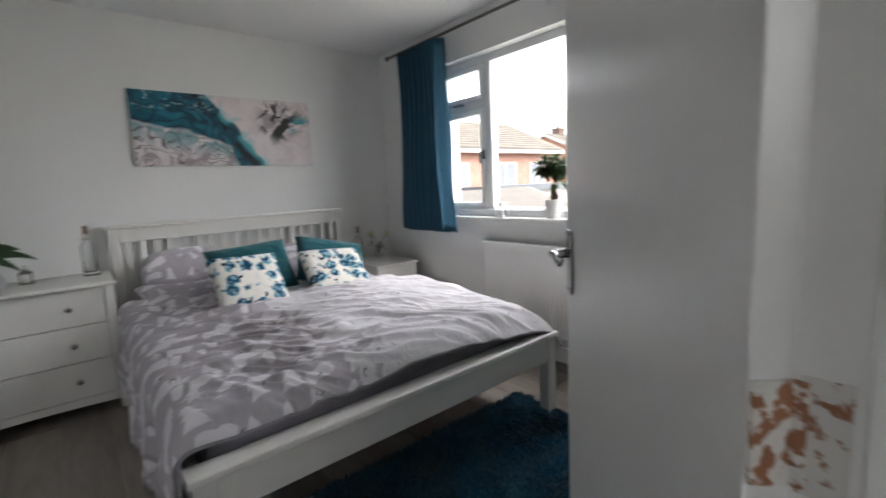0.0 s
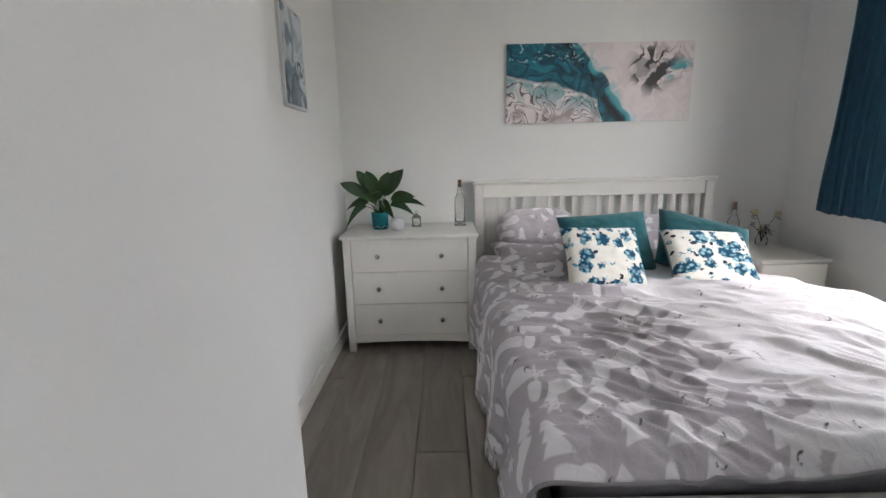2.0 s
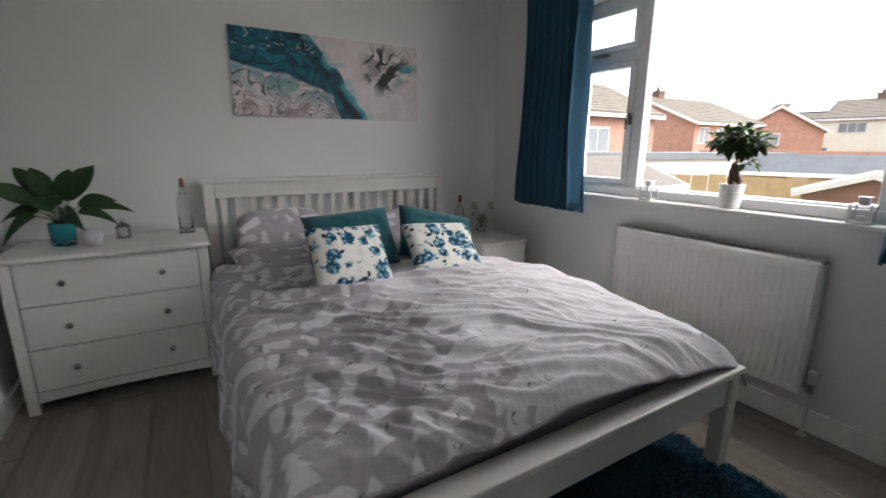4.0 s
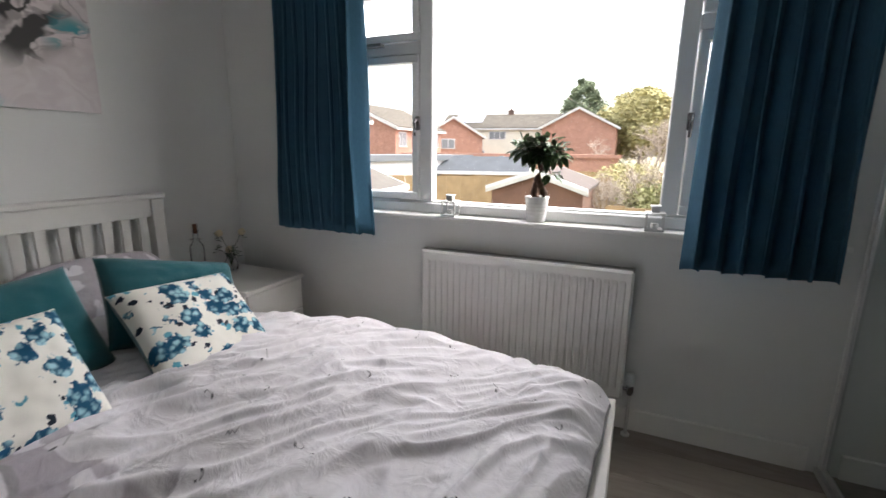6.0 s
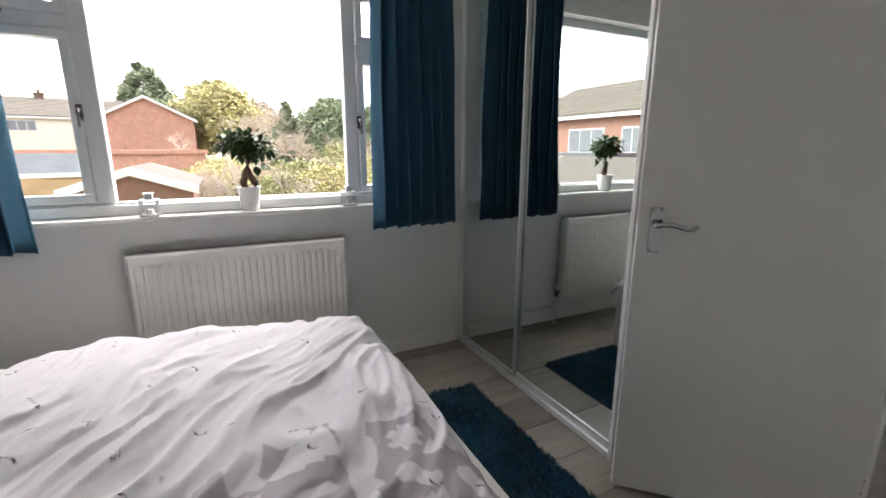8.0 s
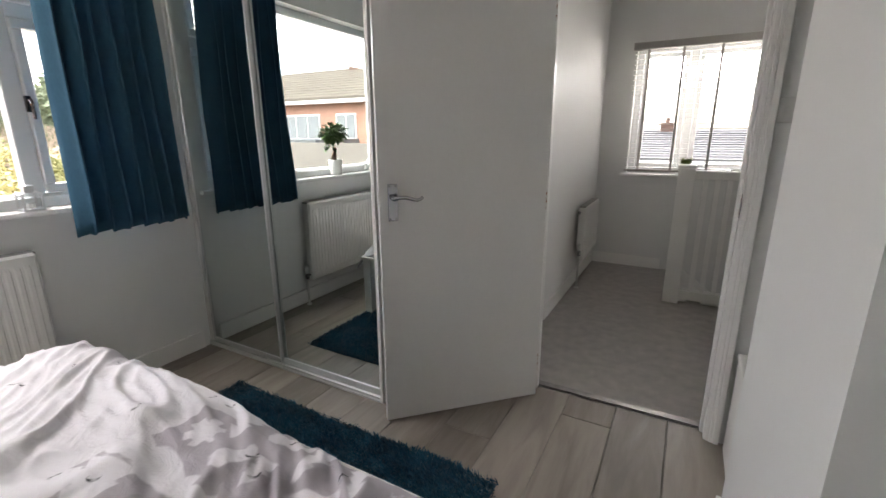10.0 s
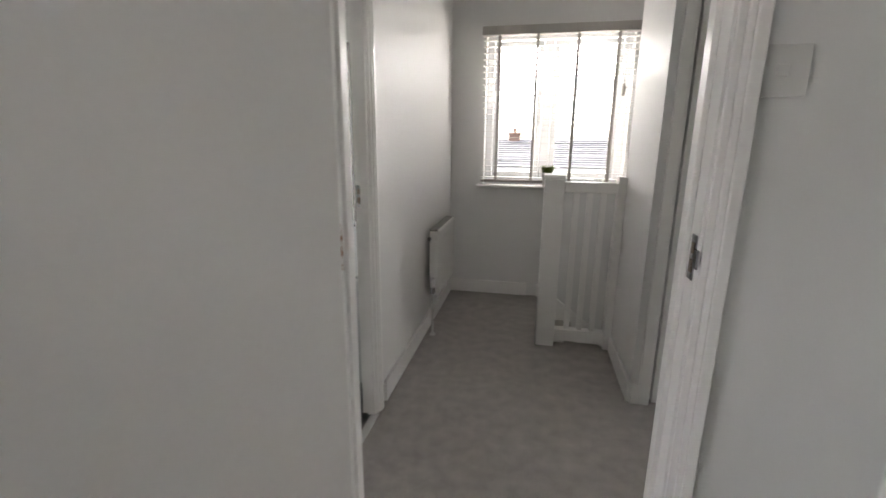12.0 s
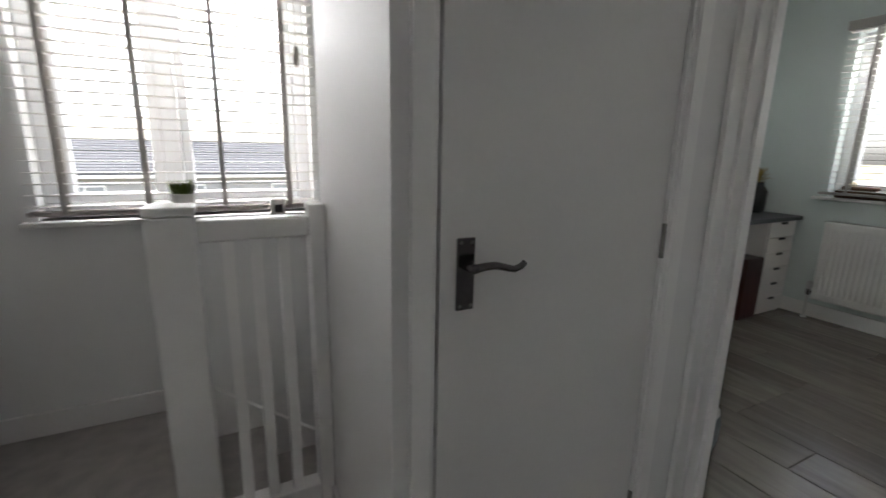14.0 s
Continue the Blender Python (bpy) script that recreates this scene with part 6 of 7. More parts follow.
# trailing plant at the bathroom window
hp = thing("trailing_plant", (-0.10, -5.45, 0.95), "trailing green plant spilling from the bathroom window sill", "plant")
bm = bmesh.new()
lathe(bm, ((0.05, 0.0), (0.07, 0.1), (0.065, 0.1)), (-0.12, -5.45, 1.0), 16)
part("pot", bm, M_whitepot, hp)
bm = bmesh.new()
rh = random.Random(9)
for k in range(260):
    a = rh.uniform(0, 6.28)
    zz = rh.uniform(0.72, 1.2)
    rad = 0.10 if zz > 1.0 else 0.07
    leaf_blade(bm, (-0.14 + rad * math.cos(a) * rh.random(), -5.45 + rad * math.sin(a), zz), (math.cos(a), math.sin(a), rh.uniform(-1, 0.3)), (0, 0, 1), 0.05, 0.022, 0.02, 3)
part("foliage", bm, M_leaf, hp, "", True)
piece("bath_sill", box(-0.2, 0.085, -5.55, -4.3, 0.93, 0.95, 0.004), M_gloss, "white bathroom window board", "window sill")
mt_ = thing("bath_mat", (-0.72, -4.6, 0), "striped cream and black bath mat on the tiles", "bath mat")
for k in range(6):
    part("stripe", box(-1.12 + 0.0, -0.55, -4.75 + 0.09 * k, -4.67 + 0.09 * k, -0.006, 0.006), M_whitepot if k % 2 else M_black, mt_)
bf = bpy.data.objects["floor_bathroom"]
tl0 = None
for i in range(6):
    for j in range(9):
        if tl0 is None:
            tl0 = part("tile", box(XL + 0.025, XL + 0.325, YE + 0.002, YE + 0.302, -0.006, 0.0), M_tile, bf)
        else:
            o = tl0.copy()
            scene.collection.objects.link(o)
            o.matrix_basis = Matrix.Translation((0.304 * i, 0.304 * j, 0))

# ---------------------------------------------------------------- study
dk = thing("desk", (-6.3, -5.95, 0), "dark-topped desk on white drawer units", "desk")
part("desktop", box(-6.6, -5.2, -6.14, -5.69, 0.73, 0.762, 0.004), M_deskgrey, dk, "dark grey desktop")
du = part("drawer_unit", box(-6.57, -6.22, -6.13, -5.73, 0.0, 0.729, 0.003), M_furn, dk, "white drawer unit")
for k in range(6):
    z0 = 0.02 + k * 0.118
    part("drawer_front", box(-6.565, -6.225, -5.73, -5.714, z0, z0 + 0.114, 0.002), M_furn, du)
    part("pull", box(-6.43, -6.36, -5.714, -5.705, z0 + 0.095, z0 + 0.112, 0.002), M_black, du, "black finger pull")
part("drawer_unit", box(-5.6, -5.25, -6.13, -5.73, 0.0, 0.729, 0.003), M_furn, dk)
piece("waste_bin", box(-6.19, -5.97, -5.96, -5.70, 0.0, 0.47, 0.01), M_red, "dark red upright bin under the desk", "bin")
vz = thing("vase", (-6.45, -5.98, 0.762), "dark vase with yellow dried flowers on the desk", "vase")
bm = bmesh.new()
lathe(bm, ((0.06, 0.0), (0.078, 0.02), (0.078, 0.17), (0.045, 0.22), (0.05, 0.24), (0.04, 0.24), (0.038, 0.22)), (-6.45, -5.98, 0.762), 18)
part("body", bm, M_black, vz, "", True)
M_dry = mat("dried_yellow_flowers", (0.34, 0.24, 0.05), 0.8, vary=0.4, scale=60)
bm = bmesh.new()
for k in range(70):
    a = rh.uniform(0, 6.28)
    leaf_blade(bm, (-6.45, -5.98, 0.97 + rh.uniform(0, 0.1)), (math.cos(a), math.sin(a), rh.uniform(0.3, 1.6)), (0, 0, 1), rh.uniform(0.05, 0.12), 0.02, 0.02, 3)
part("blooms", bm, M_dry, vz)

BINX, BINY = -4.31, -4.935
pb = thing("waste_bin", (BINX, BINY, 0), "small round grey bin with a white lid inside the study doorway", "bin")
bm = bmesh.new()
lathe(bm, ((0.078, 0.0), (0.082, 0.006), (0.095, 0.06), (0.098, 0.13), (0.092, 0.165), (0.086, 0.167)), (BINX, BINY, 0), 28)
part("body", bm, M_bingrey, pb, "", True)
bm = bmesh.new()
lathe(bm, ((0.090, 0.168), (0.088, 0.185), (0.066, 0.212), (0.03, 0.226), (0.0, 0.228)), (BINX, BINY, 0), 28)
part("lid", bm, M_plastic, pb, "domed white lid", True)
sb = thing("driftwood_ornament", (XF + 0.02, -5.2, SZ0), "dark brown wooden trough ornament on the study window sill", "ornament")
bm = bmesh.new()
add_box(bm, XF - 0.055, XF + 0.035, -5.53, -4.95, SZ0, SZ0 + 0.06, 0.012)
add_box(bm, XF - 0.045, XF + 0.025, -5.50, -5.30, SZ0 + 0.06, SZ0 + 0.085, 0.01)
part("body", bm, M_bark, sb)
bm = bmesh.new()
for yy in (-5.44, -5.12):
    lathe(bm, ((0.02, 0.0), (0.026, 0.012), (0.02, 0.03), (0.006, 0.036)), (XF + 0.005, yy, SZ0 + (0.085 if yy < -5.3 else 0.06)), 14)
part("candle", bm, M_flower, sb, "cream candle", True)

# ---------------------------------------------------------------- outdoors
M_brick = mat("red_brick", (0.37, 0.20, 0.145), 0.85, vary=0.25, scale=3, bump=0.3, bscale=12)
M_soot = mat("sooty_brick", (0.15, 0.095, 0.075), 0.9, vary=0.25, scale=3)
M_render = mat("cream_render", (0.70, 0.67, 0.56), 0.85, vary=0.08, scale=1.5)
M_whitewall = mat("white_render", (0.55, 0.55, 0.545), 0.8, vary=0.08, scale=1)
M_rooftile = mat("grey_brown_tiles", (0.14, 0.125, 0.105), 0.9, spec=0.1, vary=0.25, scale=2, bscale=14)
M_slate = mat("blue_grey_felt", (0.085, 0.092, 0.10), 0.9, spec=0.1, vary=0.2, scale=2)
M_fence = mat("orange_fence_boards", (0.36, 0.25, 0.13), 0.85, vary=0.25, scale=3)
M_shed = mat("brown_shed_boards", (0.15, 0.08, 0.052), 0.85, vary=0.25, scale=3)
M_lawn = mat("lawn_and_earth", (0.20, 0.175, 0.10), 0.95, vary=0.4, scale=0.4, bump=0.5, bscale=6)
M_winglass = mat("far_window_glass", (0.22, 0.235, 0.245), 0.25, vary=0.2, spec=0.3)
M_fascia = mat("weathered_white_boards", (0.62, 0.62, 0.61), 0.7, vary=0.1, spec=0.2)
# leaf colours are lightened: distance haze is put into the base colour
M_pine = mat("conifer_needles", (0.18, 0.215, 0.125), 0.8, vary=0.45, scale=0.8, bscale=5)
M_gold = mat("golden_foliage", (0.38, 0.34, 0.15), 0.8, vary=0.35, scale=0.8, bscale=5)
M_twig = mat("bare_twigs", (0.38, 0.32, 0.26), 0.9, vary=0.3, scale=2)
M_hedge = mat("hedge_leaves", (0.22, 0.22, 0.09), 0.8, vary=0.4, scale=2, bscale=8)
M_solar = mat("solar_glass", (0.30, 0.33, 0.38), 0.15, vary=0.1)



def ground_z(x):
    k = min(1.0, max(0.0, (x - 2.0) / 9.0))
    return -2.75 + 1.25 * k * k * (3 - 2 * k)


gx = [-400, -120, -60, -30, -15, -8, -4, 0, 2] + [2 + 0.9 * i for i in range(1, 11)] + [14, 20, 30, 45, 70, 120, 400]
gy = [-400, -120, -60, -30, -15, -8, 0, 8, 15, 30, 60, 120, 400]
me = bpy.data.meshes.new("ground")
me.from_pydata([(x, y, ground_z(x)) for y in gy for x in gx], [], [(j * len(gx) + i, j * len(gx) + i + 1, (j + 1) * len(gx) + i + 1, (j + 1) * len(gx) + i) for j in range(len(gy) - 1) for i in range(len(gx) - 1)])
me.materials.append(M_lawn)
tagged(new("ground", me), "patchy lawns and bare earth of the back gardens", "ground", "", "structure")


def house(corner, phi, length, depth, zb, eave, ridge, wall_mat, label, windows=(), gable_front=False, chimney=None, roof_mat=None, solar=False, over=0.3):
    """Two-storey house. corner: near corner of its long front; phi: the way its front runs; it reaches back on the left of that way.
    The ridge runs along the front, or across it with gable_front."""
    ob = thing("house", (corner[0], corner[1], zb), label, "house", "houses behind the gardens")
    base = pose(corner[0], corner[1], 0, 0, 0, phi)
    roof_mat = roof_mat or M_rooftile

    def place(bm):
        bmesh.ops.transform(bm, matrix=base, verts=bm.verts[:])
        return bm
    bm = bmesh.new()
    if gable_front:
        prof = [(0, zb), (length, zb), (length, eave), (length / 2, ridge), (0, eave)]
        a = [bm.verts.new((x, 0, z)) for x, z in prof]
        b = [bm.verts.new((x, depth, z)) for x, z in prof]
    else:
        prof = [(0, zb), (depth, zb), (depth, eave), (depth / 2, ridge), (0, eave)]
        a = [bm.verts.new((0, y, z)) for y, z in prof]
        b = [bm.verts.new((length, y, z)) for y, z in prof]
    bm.faces.new(a)
    bm.faces.new(b[::-1])
    for i in range(5):
        bm.faces.new((a[i], a[(i + 1) % 5], b[(i + 1) % 5], b[i]))
    bmesh.ops.recalc_face_normals(bm, faces=bm.faces[:])
    part("wall", place(bm), wall_mat, ob)
    # two roof slopes with thickness
    span, run = (length, depth) if gable_front else (depth, length)
    slope = (ridge - eave) / (span / 2)
    rf = None
    for s in (0, 1):
        bm = bmesh.new()
        o = over
        th = 0.17 if over > 0.2 else 0.10
        p = [(-o, eave - slope * o + 0.03), (span / 2, ridge + 0.03), (span / 2, ridge + th), (-o, eave - slope * o + th)]
        if s:
            p = [(span - q, z) for q, z in p]
        if gable_front:
            u = [bm.verts.new((q, -o, z)) for q, z in p]
            w = [bm.verts.new((q, run + o, z)) for q, z in p]
        else:
            u = [bm.verts.new((-o, q, z)) for q, z in p]
            w = [bm.verts.new((run + o, q, z)) for q, z in p]
        bm.faces.new(u)
        bm.faces.new(w[::-1])
        for i in range(4):
            bm.faces.new((u[i], u[(i + 1) % 4], w[(i + 1) % 4], w[i]))
        # lapped tile courses
        n_c = int(math.hypot(span / 2 + o, ridge - eave) / 0.34) if over > 0.2 else 0
        for c in range(n_c):
            (qa, za), (qb, zb_) = p[3], p[2]
            ta, tb = c / n_c, (c + 1.12) / n_c
            lo, hi = (qa + (qb - qa) * ta, za + (zb_ - za) * ta), (qa + (qb - qa) * min(1, tb), za + (zb_ - za) * min(1, tb))
            strip = [(lo[0], lo[1] + 0.004), (lo[0], lo[1] + 0.05), (hi[0], hi[1] + 0.006)]
            e0, e1 = -o - 0.02, run + o + 0.02
            g0 = [bm.verts.new((q, e0, z) if gable_front else (e0, q, z)) for q, z in strip]
            g1 = [bm.verts.new((q, e1, z) if gable_front else (e1, q, z)) for q, z in strip]
            bm.faces.new((g0[0], g0[1], g1[1], g1[0]))
            bm.faces.new((g0[1], g0[2], g1[2], g1[1]))
        bmesh.ops.recalc_face_normals(bm, faces=bm.faces[:])
        rf = part("roof", place(bm), roof_mat, ob)
        # white barge boards and eaves
        bm = bmesh.new()
        ends = (-o - 0.04, run + o) 
        for e in ends:
            q = [bm.verts.new(((x_, e, z_) if gable_front else (e, x_, z_))) for x_, z_ in p]
            q2 = [bm.verts.new(((x_, e + 0.04, z_) if gable_front else (e + 0.04, x_, z_))) for x_, z_ in [(a_, z_ - (0.10 if k_ < 2 else 0)) for k_, (a_, z_) in enumerate(p)]]
            bm.faces.new(q)
            bm.faces.new(q2[::-1])
            for i in range(4):
                bm.faces.new((q[i], q[(i + 1) % 4], q2[(i + 1) % 4], q2[i]))
        part("barge_board", place(bm), M_fascia, ob)
    if not gable_front:
        part("fascia", place(box(-over, length + over, -over - 0.05, -over, eave - slope * over - 0.05, eave - slope * over + 0.10)), M_fascia, ob)
    for (x, z, w, h) in windows:
        win = part("window", place(box(x - w / 2, x + w / 2, -0.05, 0.05, z - h / 2, z + h / 2)), M_fascia, ob)
        k = max(1, round(w / 0.7))
        for i in range(k):
            x0 = x - w / 2 + 0.07 + i * (w - 0.07) / k
            part("pane", place(box(x0, x0 + (w - 0.07) / k - 0.07, -0.07, -0.052, z - h / 2 + 0.08, z + h / 2 - 0.08)), M_winglass, win)
    if chimney is not None:
        bm = box(chimney - 0.35, chimney + 0.35, depth / 2 - 0.35, depth / 2 + 0.35, ridge - 0.4, ridge + 0.6)
        add_box(bm, chimney - 0.42, chimney + 0.42, depth / 2 - 0.42, depth / 2 + 0.42, ridge + 0.48, ridge + 0.57)
        part("chimney", place(bm), M_soot, rf)
        bm = bmesh.new()
        lathe(bm, ((0.13, 0.0), (0.11, 0.3)), (chimney, depth / 2, ridge + 0.6), 10)
        part("chimney_pot", place(bm), M_soot, rf)
    if solar:
        bm = bmesh.new()
        v = []
        for x, t in ((1.2, 0.25), (4.6, 0.25), (4.6, 0.9), (1.2, 0.9)):
            v.append(bm.verts.new((x, depth / 2 * t, eave + (ridge - eave) * t + 0.32)))
        bm.faces.new(v)
        part("solar_panel", place(bm), M_solar, rf, "pale reflecting solar panels")
    return ob


GZ = -1.5
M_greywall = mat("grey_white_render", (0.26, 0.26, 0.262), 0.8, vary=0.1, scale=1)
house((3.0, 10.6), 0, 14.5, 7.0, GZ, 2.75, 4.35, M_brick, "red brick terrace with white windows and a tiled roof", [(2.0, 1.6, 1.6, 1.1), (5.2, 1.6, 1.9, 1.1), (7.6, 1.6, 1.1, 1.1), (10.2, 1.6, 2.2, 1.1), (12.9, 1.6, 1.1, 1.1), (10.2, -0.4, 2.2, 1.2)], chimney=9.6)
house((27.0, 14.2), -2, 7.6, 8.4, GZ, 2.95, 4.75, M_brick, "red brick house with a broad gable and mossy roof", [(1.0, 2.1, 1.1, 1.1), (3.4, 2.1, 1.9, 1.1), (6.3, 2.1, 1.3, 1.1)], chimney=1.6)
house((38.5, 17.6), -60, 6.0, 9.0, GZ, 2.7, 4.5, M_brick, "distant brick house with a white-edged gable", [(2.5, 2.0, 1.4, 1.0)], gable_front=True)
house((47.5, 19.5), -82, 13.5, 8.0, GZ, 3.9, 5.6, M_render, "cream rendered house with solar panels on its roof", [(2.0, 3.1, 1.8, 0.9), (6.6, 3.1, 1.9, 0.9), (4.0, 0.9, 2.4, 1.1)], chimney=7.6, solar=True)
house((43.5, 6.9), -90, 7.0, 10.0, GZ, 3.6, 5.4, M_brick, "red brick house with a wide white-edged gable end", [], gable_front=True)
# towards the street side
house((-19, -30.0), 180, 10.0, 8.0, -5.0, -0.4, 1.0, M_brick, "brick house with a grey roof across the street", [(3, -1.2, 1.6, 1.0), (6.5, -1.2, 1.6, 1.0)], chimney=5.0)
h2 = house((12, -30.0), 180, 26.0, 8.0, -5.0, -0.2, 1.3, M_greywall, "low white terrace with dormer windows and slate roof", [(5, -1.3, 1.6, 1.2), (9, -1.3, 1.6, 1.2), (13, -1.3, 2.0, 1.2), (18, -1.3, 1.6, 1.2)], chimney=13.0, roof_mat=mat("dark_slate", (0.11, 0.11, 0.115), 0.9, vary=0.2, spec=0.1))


def block(name, p, q, depth, z0, z1, material, cap, label, category):
    """A flat-roofed row from p to q, reaching back."""
    d = Vector((q[0] - p[0], q[1] - p[1], 0))
    m = pose(p[0], p[1], 0, 0, 0, math.degrees(math.atan2(d.y, d.x)))
    ob = thing(name, (p[0], p[1], z0), label, category)
    for nm, bm, mt_ in (("wall", box(0, d.length, 0, depth, z0, z1), material), ("roof_edge", box(-0.15, d.length + 0.15, -0.15, depth + 0.15, z1, z1 + 0.25), cap)):
        bmesh.ops.transform(bm, matrix=m, verts=bm.verts[:])
        part(nm, bm, mt_, ob)
    return ob


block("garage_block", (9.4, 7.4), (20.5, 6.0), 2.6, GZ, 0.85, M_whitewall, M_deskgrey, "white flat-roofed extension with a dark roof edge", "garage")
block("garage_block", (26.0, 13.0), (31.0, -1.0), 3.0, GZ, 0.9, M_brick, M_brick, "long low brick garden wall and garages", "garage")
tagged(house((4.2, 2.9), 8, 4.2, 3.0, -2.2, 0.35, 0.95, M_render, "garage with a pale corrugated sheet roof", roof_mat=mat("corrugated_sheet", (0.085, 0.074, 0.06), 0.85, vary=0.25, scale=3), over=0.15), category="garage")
tagged(house((8.6, 1.0), -90, 2.2, 3.2, -2.0, 0.40, 0.78, M_shed, "brown boarded garden shed with a pale roof", gable_front=True, roof_mat=mat("brown_felt", (0.07, 0.05, 0.04), 0.85, vary=0.2, scale=3), over=0.12), category="shed")
tagged(house((17.0, 6.2), -75, 4.0, 3.0, GZ, 0.35, 0.95, M_fence, "garden shed with a blue-grey felt roof", roof_mat=M_slate, over=0.15), category="shed")
tagged(house((20.6, 5.3), -80, 1.7, 2.0, GZ, 0.45, 0.95, mat("blue_boards", (0.12, 0.19, 0.30), 0.7, vary=0.15), "small blue summerhouse with a white-edged gable", gable_front=True, roof_mat=M_slate, over=0.12), category="summerhouse")


def fence(p, q, z0, z1, label):
    d = Vector((q[0] - p[0], q[1] - p[1], 0))
    n_ = max(2, int(d.length / 0.5))
    ob = thing("fence", (p[0], p[1], z0), label, "fence", "garden fences")
    m = pose(p[0], p[1], 0, 0, 0, math.degrees(math.atan2(d.y, d.x)))
    for i in range(n_):
        bm = box(d.length * i / n_ + 0.01, d.length * (i + 1) / n_ - 0.01, -0.012, 0.012, z0, z1 - (0.05 if i % 4 else 0.0))
        bmesh.ops.transform(bm, matrix=m, verts=bm.verts[:])
        part("board", bm, M_fence, ob)
    return ob


fence((12.0, 7.0), (14.0, -1.5), GZ, 0.45, "orange-brown close-boarded garden fence")
fence((10.5, -1.6), (12.5, -12.0), -1.7, -0.1, "weathered close-boarded garden fence")
fence((22.0, 5.5), (24.0, -9.0), GZ, 0.35, "far orange-brown garden fence")


def leafy(name, x, y, z0, height, radius, material, label, count, leaf=0.25, cone=False, seed=1, trunk=True):
    """Trunk, limbs and an uneven crown of small leaf clumps."""
    ob = thing("tree" if trunk else "bush", (x, y, z0), label, "tree" if trunk else "bush", name)
    r = random.Random(seed)
    bm = bmesh.new()
    tube(bm, ((x, y, z0), (x + 0.05 * radius, y, z0 + height * 0.5), (x, y, z0 + height * 0.92)), max(0.06, radius * 0.07), 7, 0.03)
    for _ in range(9):
        a, h = r.uniform(0, 6.28), r.uniform(0.3, 0.8) * height
        tube(bm, ((x, y, z0 + h), (x + radius * 0.4 * math.cos(a), y + radius * 0.4 * math.sin(a), z0 + h + 0.06 * height), (x + radius * 0.75 * math.cos(a), y + radius * 0.75 * math.sin(a), z0 + h + 0.12 * height)), max(0.03, radius * 0.02), 5, 0.012)
    part("trunk", bm, M_twig, ob)
    hubs = []
    for i in range(90):
        t = (i + r.random()) / 90
        h = (0.14 + 0.84 * t) if cone else (0.32 + 0.62 * t)
        w = (1 - t) ** 0.75 + 0.10 if cone else math.sin(math.pi * (0.18 + 0.74 * t)) ** 0.8
        a = r.uniform(0, 6.28)
        k = r.uniform(0.35, 0.9) * radius * w
        hubs.append((x + k * math.cos(a), y + k * math.sin(a), z0 + h * height, radius * w * r.uniform(0.25, 0.45)))
    vs, fs = [], []
    for i in range(count):
        hx, hy, hz, hr = hubs[i % len(hubs)]
        d = Vector((r.gauss(0, 1), r.gauss(0, 1), r.gauss(0, 0.7)))
        p = Vector((hx, hy, hz)) + d.normalized() * hr * r.uniform(0.5, 1.1)
        s = leaf * r.uniform(0.5, 1.2)
        u = Vector((r.gauss(0, 1), r.gauss(0, 1), r.gauss(0, 1))).normalized() * s
        w2 = u.orthogonal().normalized() * s * 0.6
        n0 = len(vs)
        vs += [tuple(p - u), tuple(p + w2), tuple(p + u), tuple(p - w2)]
        fs.append((n0, n0 + 1, n0 + 2, n0 + 3))
    me = bpy.data.meshes.new("crown")
    me.from_pydata(vs, [], fs)
    me.materials.append(material)
    o = new("crown", me)
    o.parent = ob
    o.matrix_parent_inverse = ob.matrix_basis.inverted()
    return ob


def bare_tree(x, y, z0, height, seed, label, name="bare garden trees"):
    ob = thing("tree", (x, y, z0), label, "tree", name)
    r = random.Random(seed)
    vs, fs = [], []

    def limb(p, d, ln, rad, depth):
        q = p + d * ln
        s = d.orthogonal().normalized()
        t = d.cross(s)
        n0 = len(vs)
        for c, rr in ((p, rad), (q, rad * 0.65)):
            for k in range(3):
                a = k * 2.094
                vs.append(tuple(c + s * rr * math.cos(a) + t * rr * math.sin(a)))
        for k in range(3):
            fs.append((n0 + k, n0 + (k + 1) % 3, n0 + 3 + (k + 1) % 3, n0 + 3 + k))
        if depth:
            for _ in range(4 if depth > 1 else 5):
                nd = (d + Vector((r.gauss(0, 0.55), r.gauss(0, 0.55), r.gauss(0.05, 0.4)))).normalized()
                limb(p.lerp(q, r.uniform(0.45, 1.0)), nd, ln * r.uniform(0.55, 0.8), rad * 0.55, depth - 1)
    limb(Vector((x, y, z0)), Vector((0, 0, 1)), height * 0.33, height * 0.022, 5)
    me = bpy.data.meshes.new("branches")
    me.from_pydata(vs, [], fs)
    me.materials.append(M_twig)
    o = new("branches", me)
    o.parent = ob
    o.matrix_parent_inverse = ob.matrix_basis.inverted()
    return ob


EX, EY = -2.1, -2.1


def polar(az, d):
    return EX + d * math.cos(math.radians(az)), EY + d * math.sin(math.radians(az))


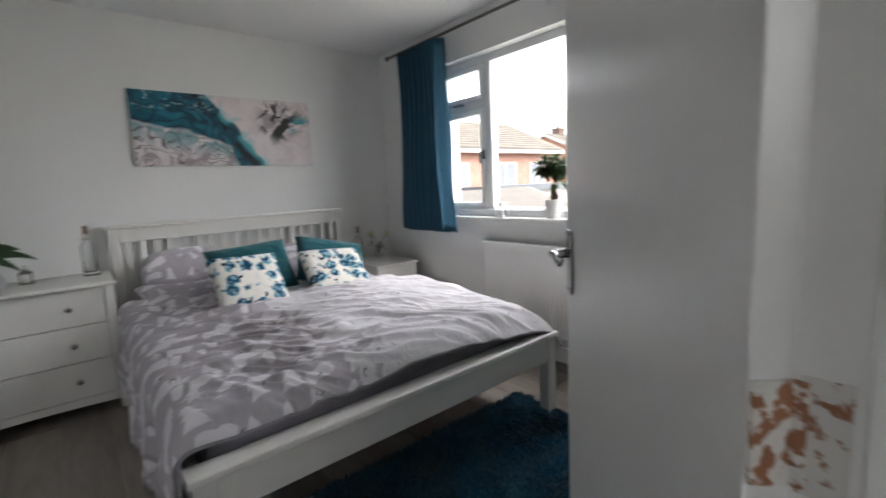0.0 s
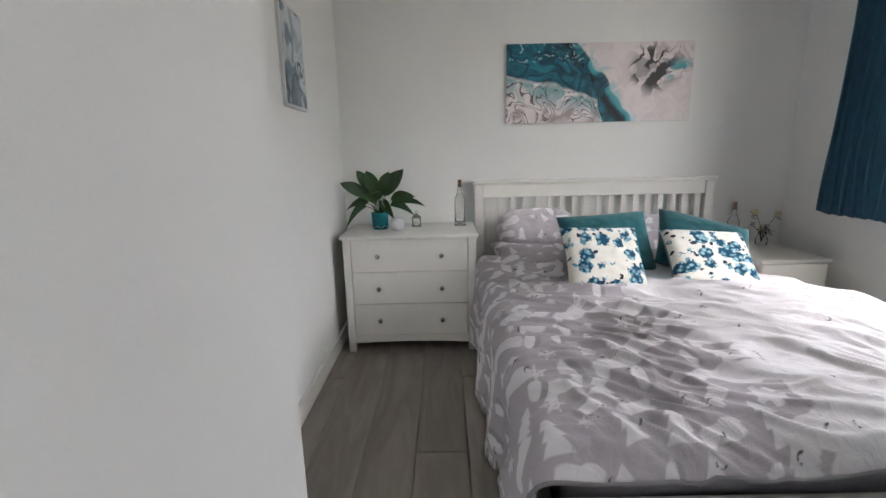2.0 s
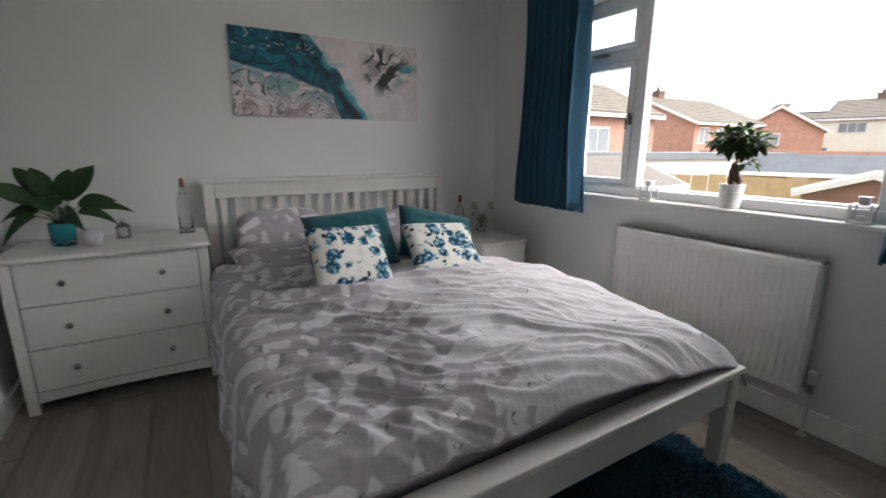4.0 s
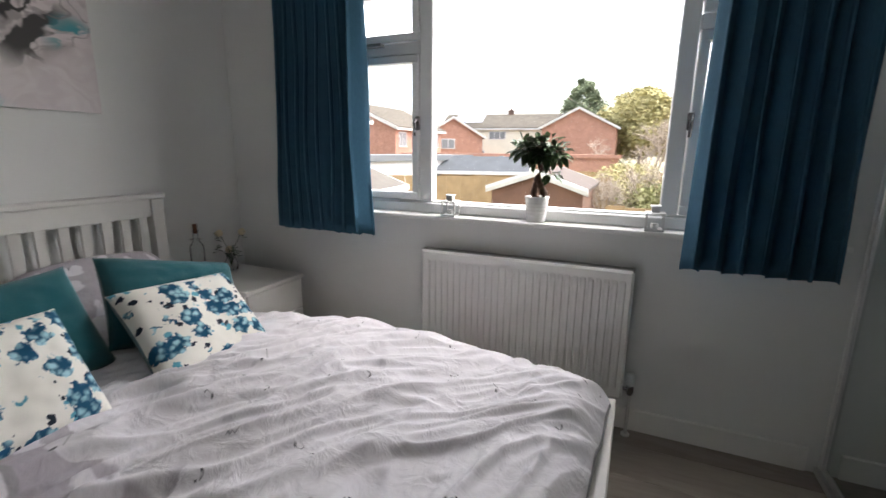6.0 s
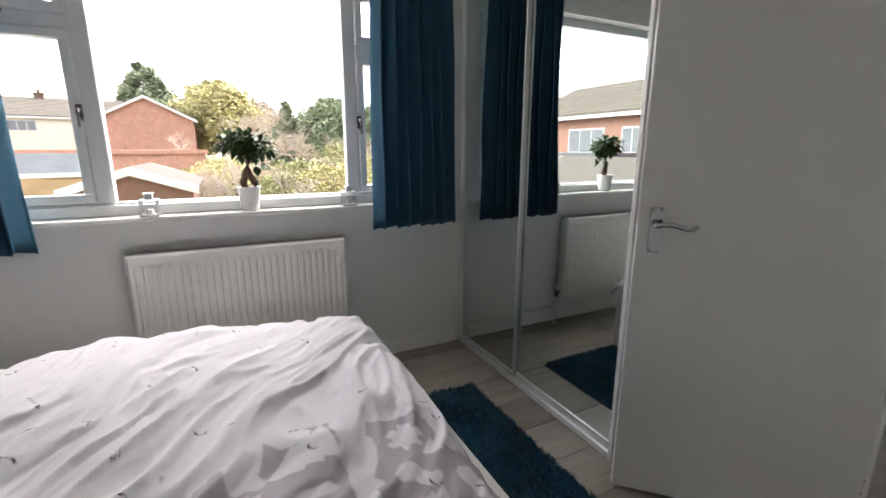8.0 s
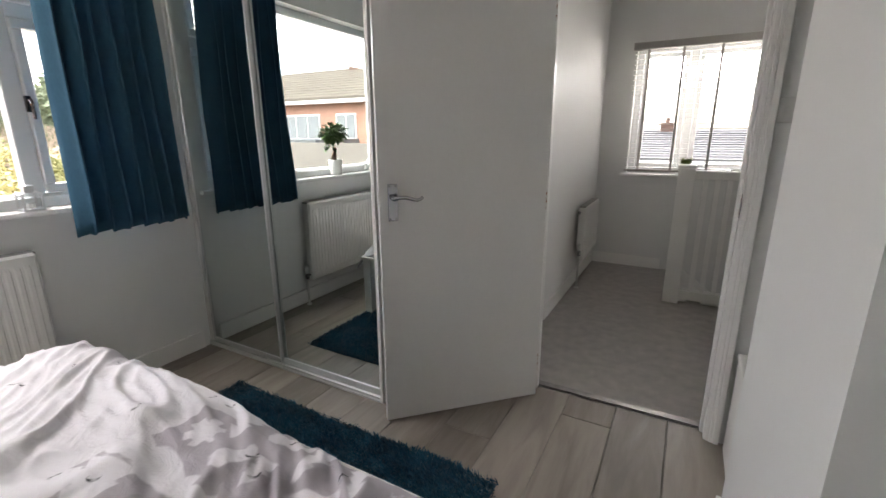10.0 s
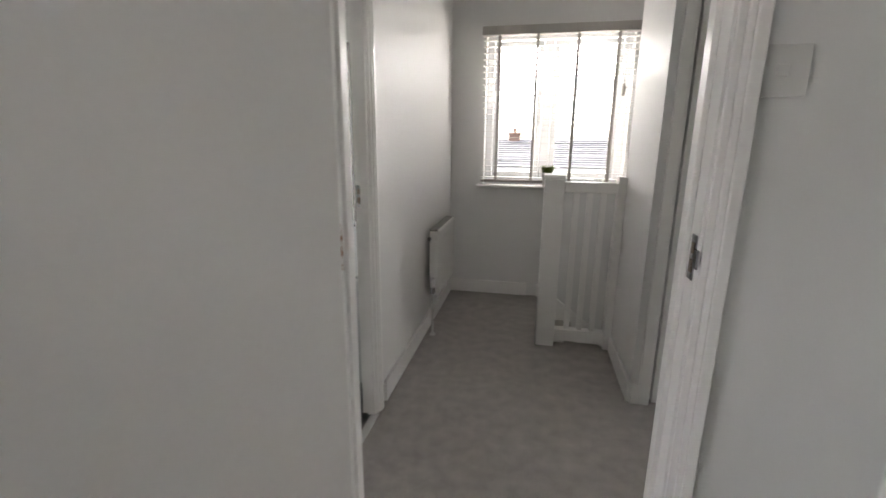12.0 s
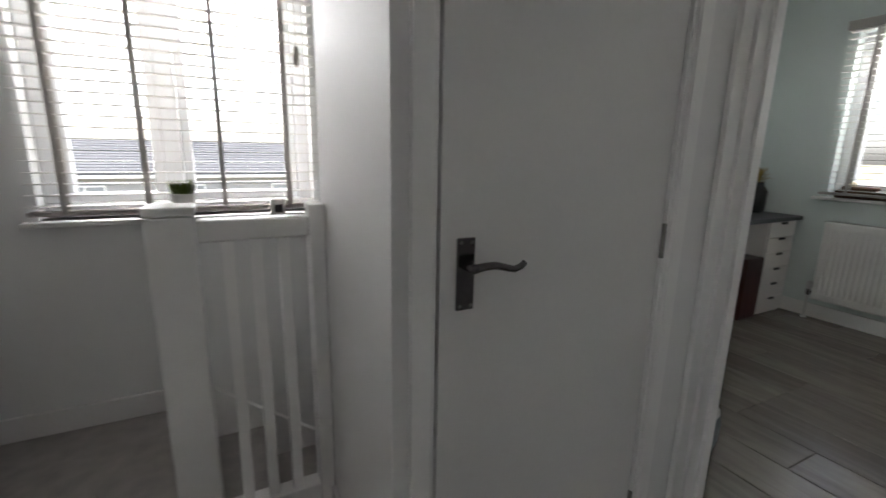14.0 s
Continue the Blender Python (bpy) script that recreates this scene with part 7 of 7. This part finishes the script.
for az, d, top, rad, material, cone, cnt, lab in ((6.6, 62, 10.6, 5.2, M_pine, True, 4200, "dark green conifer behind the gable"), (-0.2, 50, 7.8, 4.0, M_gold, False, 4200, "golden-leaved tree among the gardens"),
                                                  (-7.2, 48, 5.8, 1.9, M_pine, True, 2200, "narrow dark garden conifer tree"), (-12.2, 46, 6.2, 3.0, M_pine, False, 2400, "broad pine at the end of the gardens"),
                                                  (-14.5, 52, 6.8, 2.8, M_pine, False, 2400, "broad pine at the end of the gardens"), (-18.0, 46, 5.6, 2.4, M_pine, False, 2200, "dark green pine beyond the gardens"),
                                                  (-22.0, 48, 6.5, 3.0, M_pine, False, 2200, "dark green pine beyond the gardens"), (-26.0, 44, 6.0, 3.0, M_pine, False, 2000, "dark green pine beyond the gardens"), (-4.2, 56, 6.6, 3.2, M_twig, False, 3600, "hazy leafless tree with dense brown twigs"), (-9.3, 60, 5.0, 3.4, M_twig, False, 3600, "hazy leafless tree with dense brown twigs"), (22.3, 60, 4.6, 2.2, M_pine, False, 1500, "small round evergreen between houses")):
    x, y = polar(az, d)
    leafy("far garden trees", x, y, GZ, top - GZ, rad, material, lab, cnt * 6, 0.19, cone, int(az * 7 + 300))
for az, d, h, s in ((-2.0, 30, 6.0, 1), (-4.5, 36, 6.8, 2), (-8.0, 40, 6.2, 3), (3.5, 34, 5.0, 4), (-1.0, 15, 3.3, 5), (-6.0, 13, 2.9, 6), (2.5, 13.5, 3.0, 7), (-10.0, 17, 3.2, 8), (-15.0, 30, 4.8, 9), (-19.0, 36, 5.0, 10), (-12.5, 34, 5.4, 11), (-23.0, 30, 4.5, 12)):
    x, y = polar(az, d)
    bare_tree(x, y, GZ, h, s, "bare brown twiggy garden tree")
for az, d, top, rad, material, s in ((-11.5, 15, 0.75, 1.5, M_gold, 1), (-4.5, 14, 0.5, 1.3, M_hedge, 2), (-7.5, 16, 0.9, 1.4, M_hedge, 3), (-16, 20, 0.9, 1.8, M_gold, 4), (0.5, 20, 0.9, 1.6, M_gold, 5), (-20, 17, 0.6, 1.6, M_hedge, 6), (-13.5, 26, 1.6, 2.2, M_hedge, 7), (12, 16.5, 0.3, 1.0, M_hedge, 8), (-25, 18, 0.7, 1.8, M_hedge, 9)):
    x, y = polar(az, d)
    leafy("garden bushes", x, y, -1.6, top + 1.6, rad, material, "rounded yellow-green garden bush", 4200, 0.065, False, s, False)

# ---------------------------------------------------------------- laminate boards, last


def boards(floor_name, x0, x1, y0, y1, first, width, length, material, seed):
    parent = bpy.data.objects[floor_name]
    r = random.Random(seed)
    x = first
    while x < x1:
        a, b = max(x, x0), min(x + width, x1)
        y = y0 - r.choice((0.1, 0.35, 0.6, 0.85)) * length
        while y < y1:
            c, d = max(y, y0), min(y + length, y1)
            if b - a > 0.02 and d - c > 0.02:
                bm = bmesh.new()
                e = 0.0036
                lo = [bm.verts.new(p) for p in ((a, c, -0.011), (b, c, -0.011), (b, d, -0.011), (a, d, -0.011))]
                mi = [bm.verts.new(p) for p in ((a + e * .3, c + e * .3, -0.002), (b - e * .3, c + e * .3, -0.002), (b - e * .3, d - e * .3, -0.002), (a + e * .3, d - e * .3, -0.002))]
                hi = [bm.verts.new(p) for p in ((a + e * 1.5, c + e * 1.5, 0), (b - e * 1.5, c + e * 1.5, 0), (b - e * 1.5, d - e * 1.5, 0), (a + e * 1.5, d - e * 1.5, 0))]
                bm.faces.new(hi)
                for p, q in ((lo, mi), (mi, hi)):
                    for i in range(4):
                        bm.faces.new((p[i], p[(i + 1) % 4], q[(i + 1) % 4], q[i]))
                part("plank", bm, material, parent)
            y += length
        x += width


boards("floor_bedroom", XW, 0, -3.618, 0, -3.21, 0.22, 1.29, M_plank, 12)
boards("floor_study", XF, XO - 0.02, YE, YL, XF - 0.1, 0.22, 1.29, M_plank2, 4)
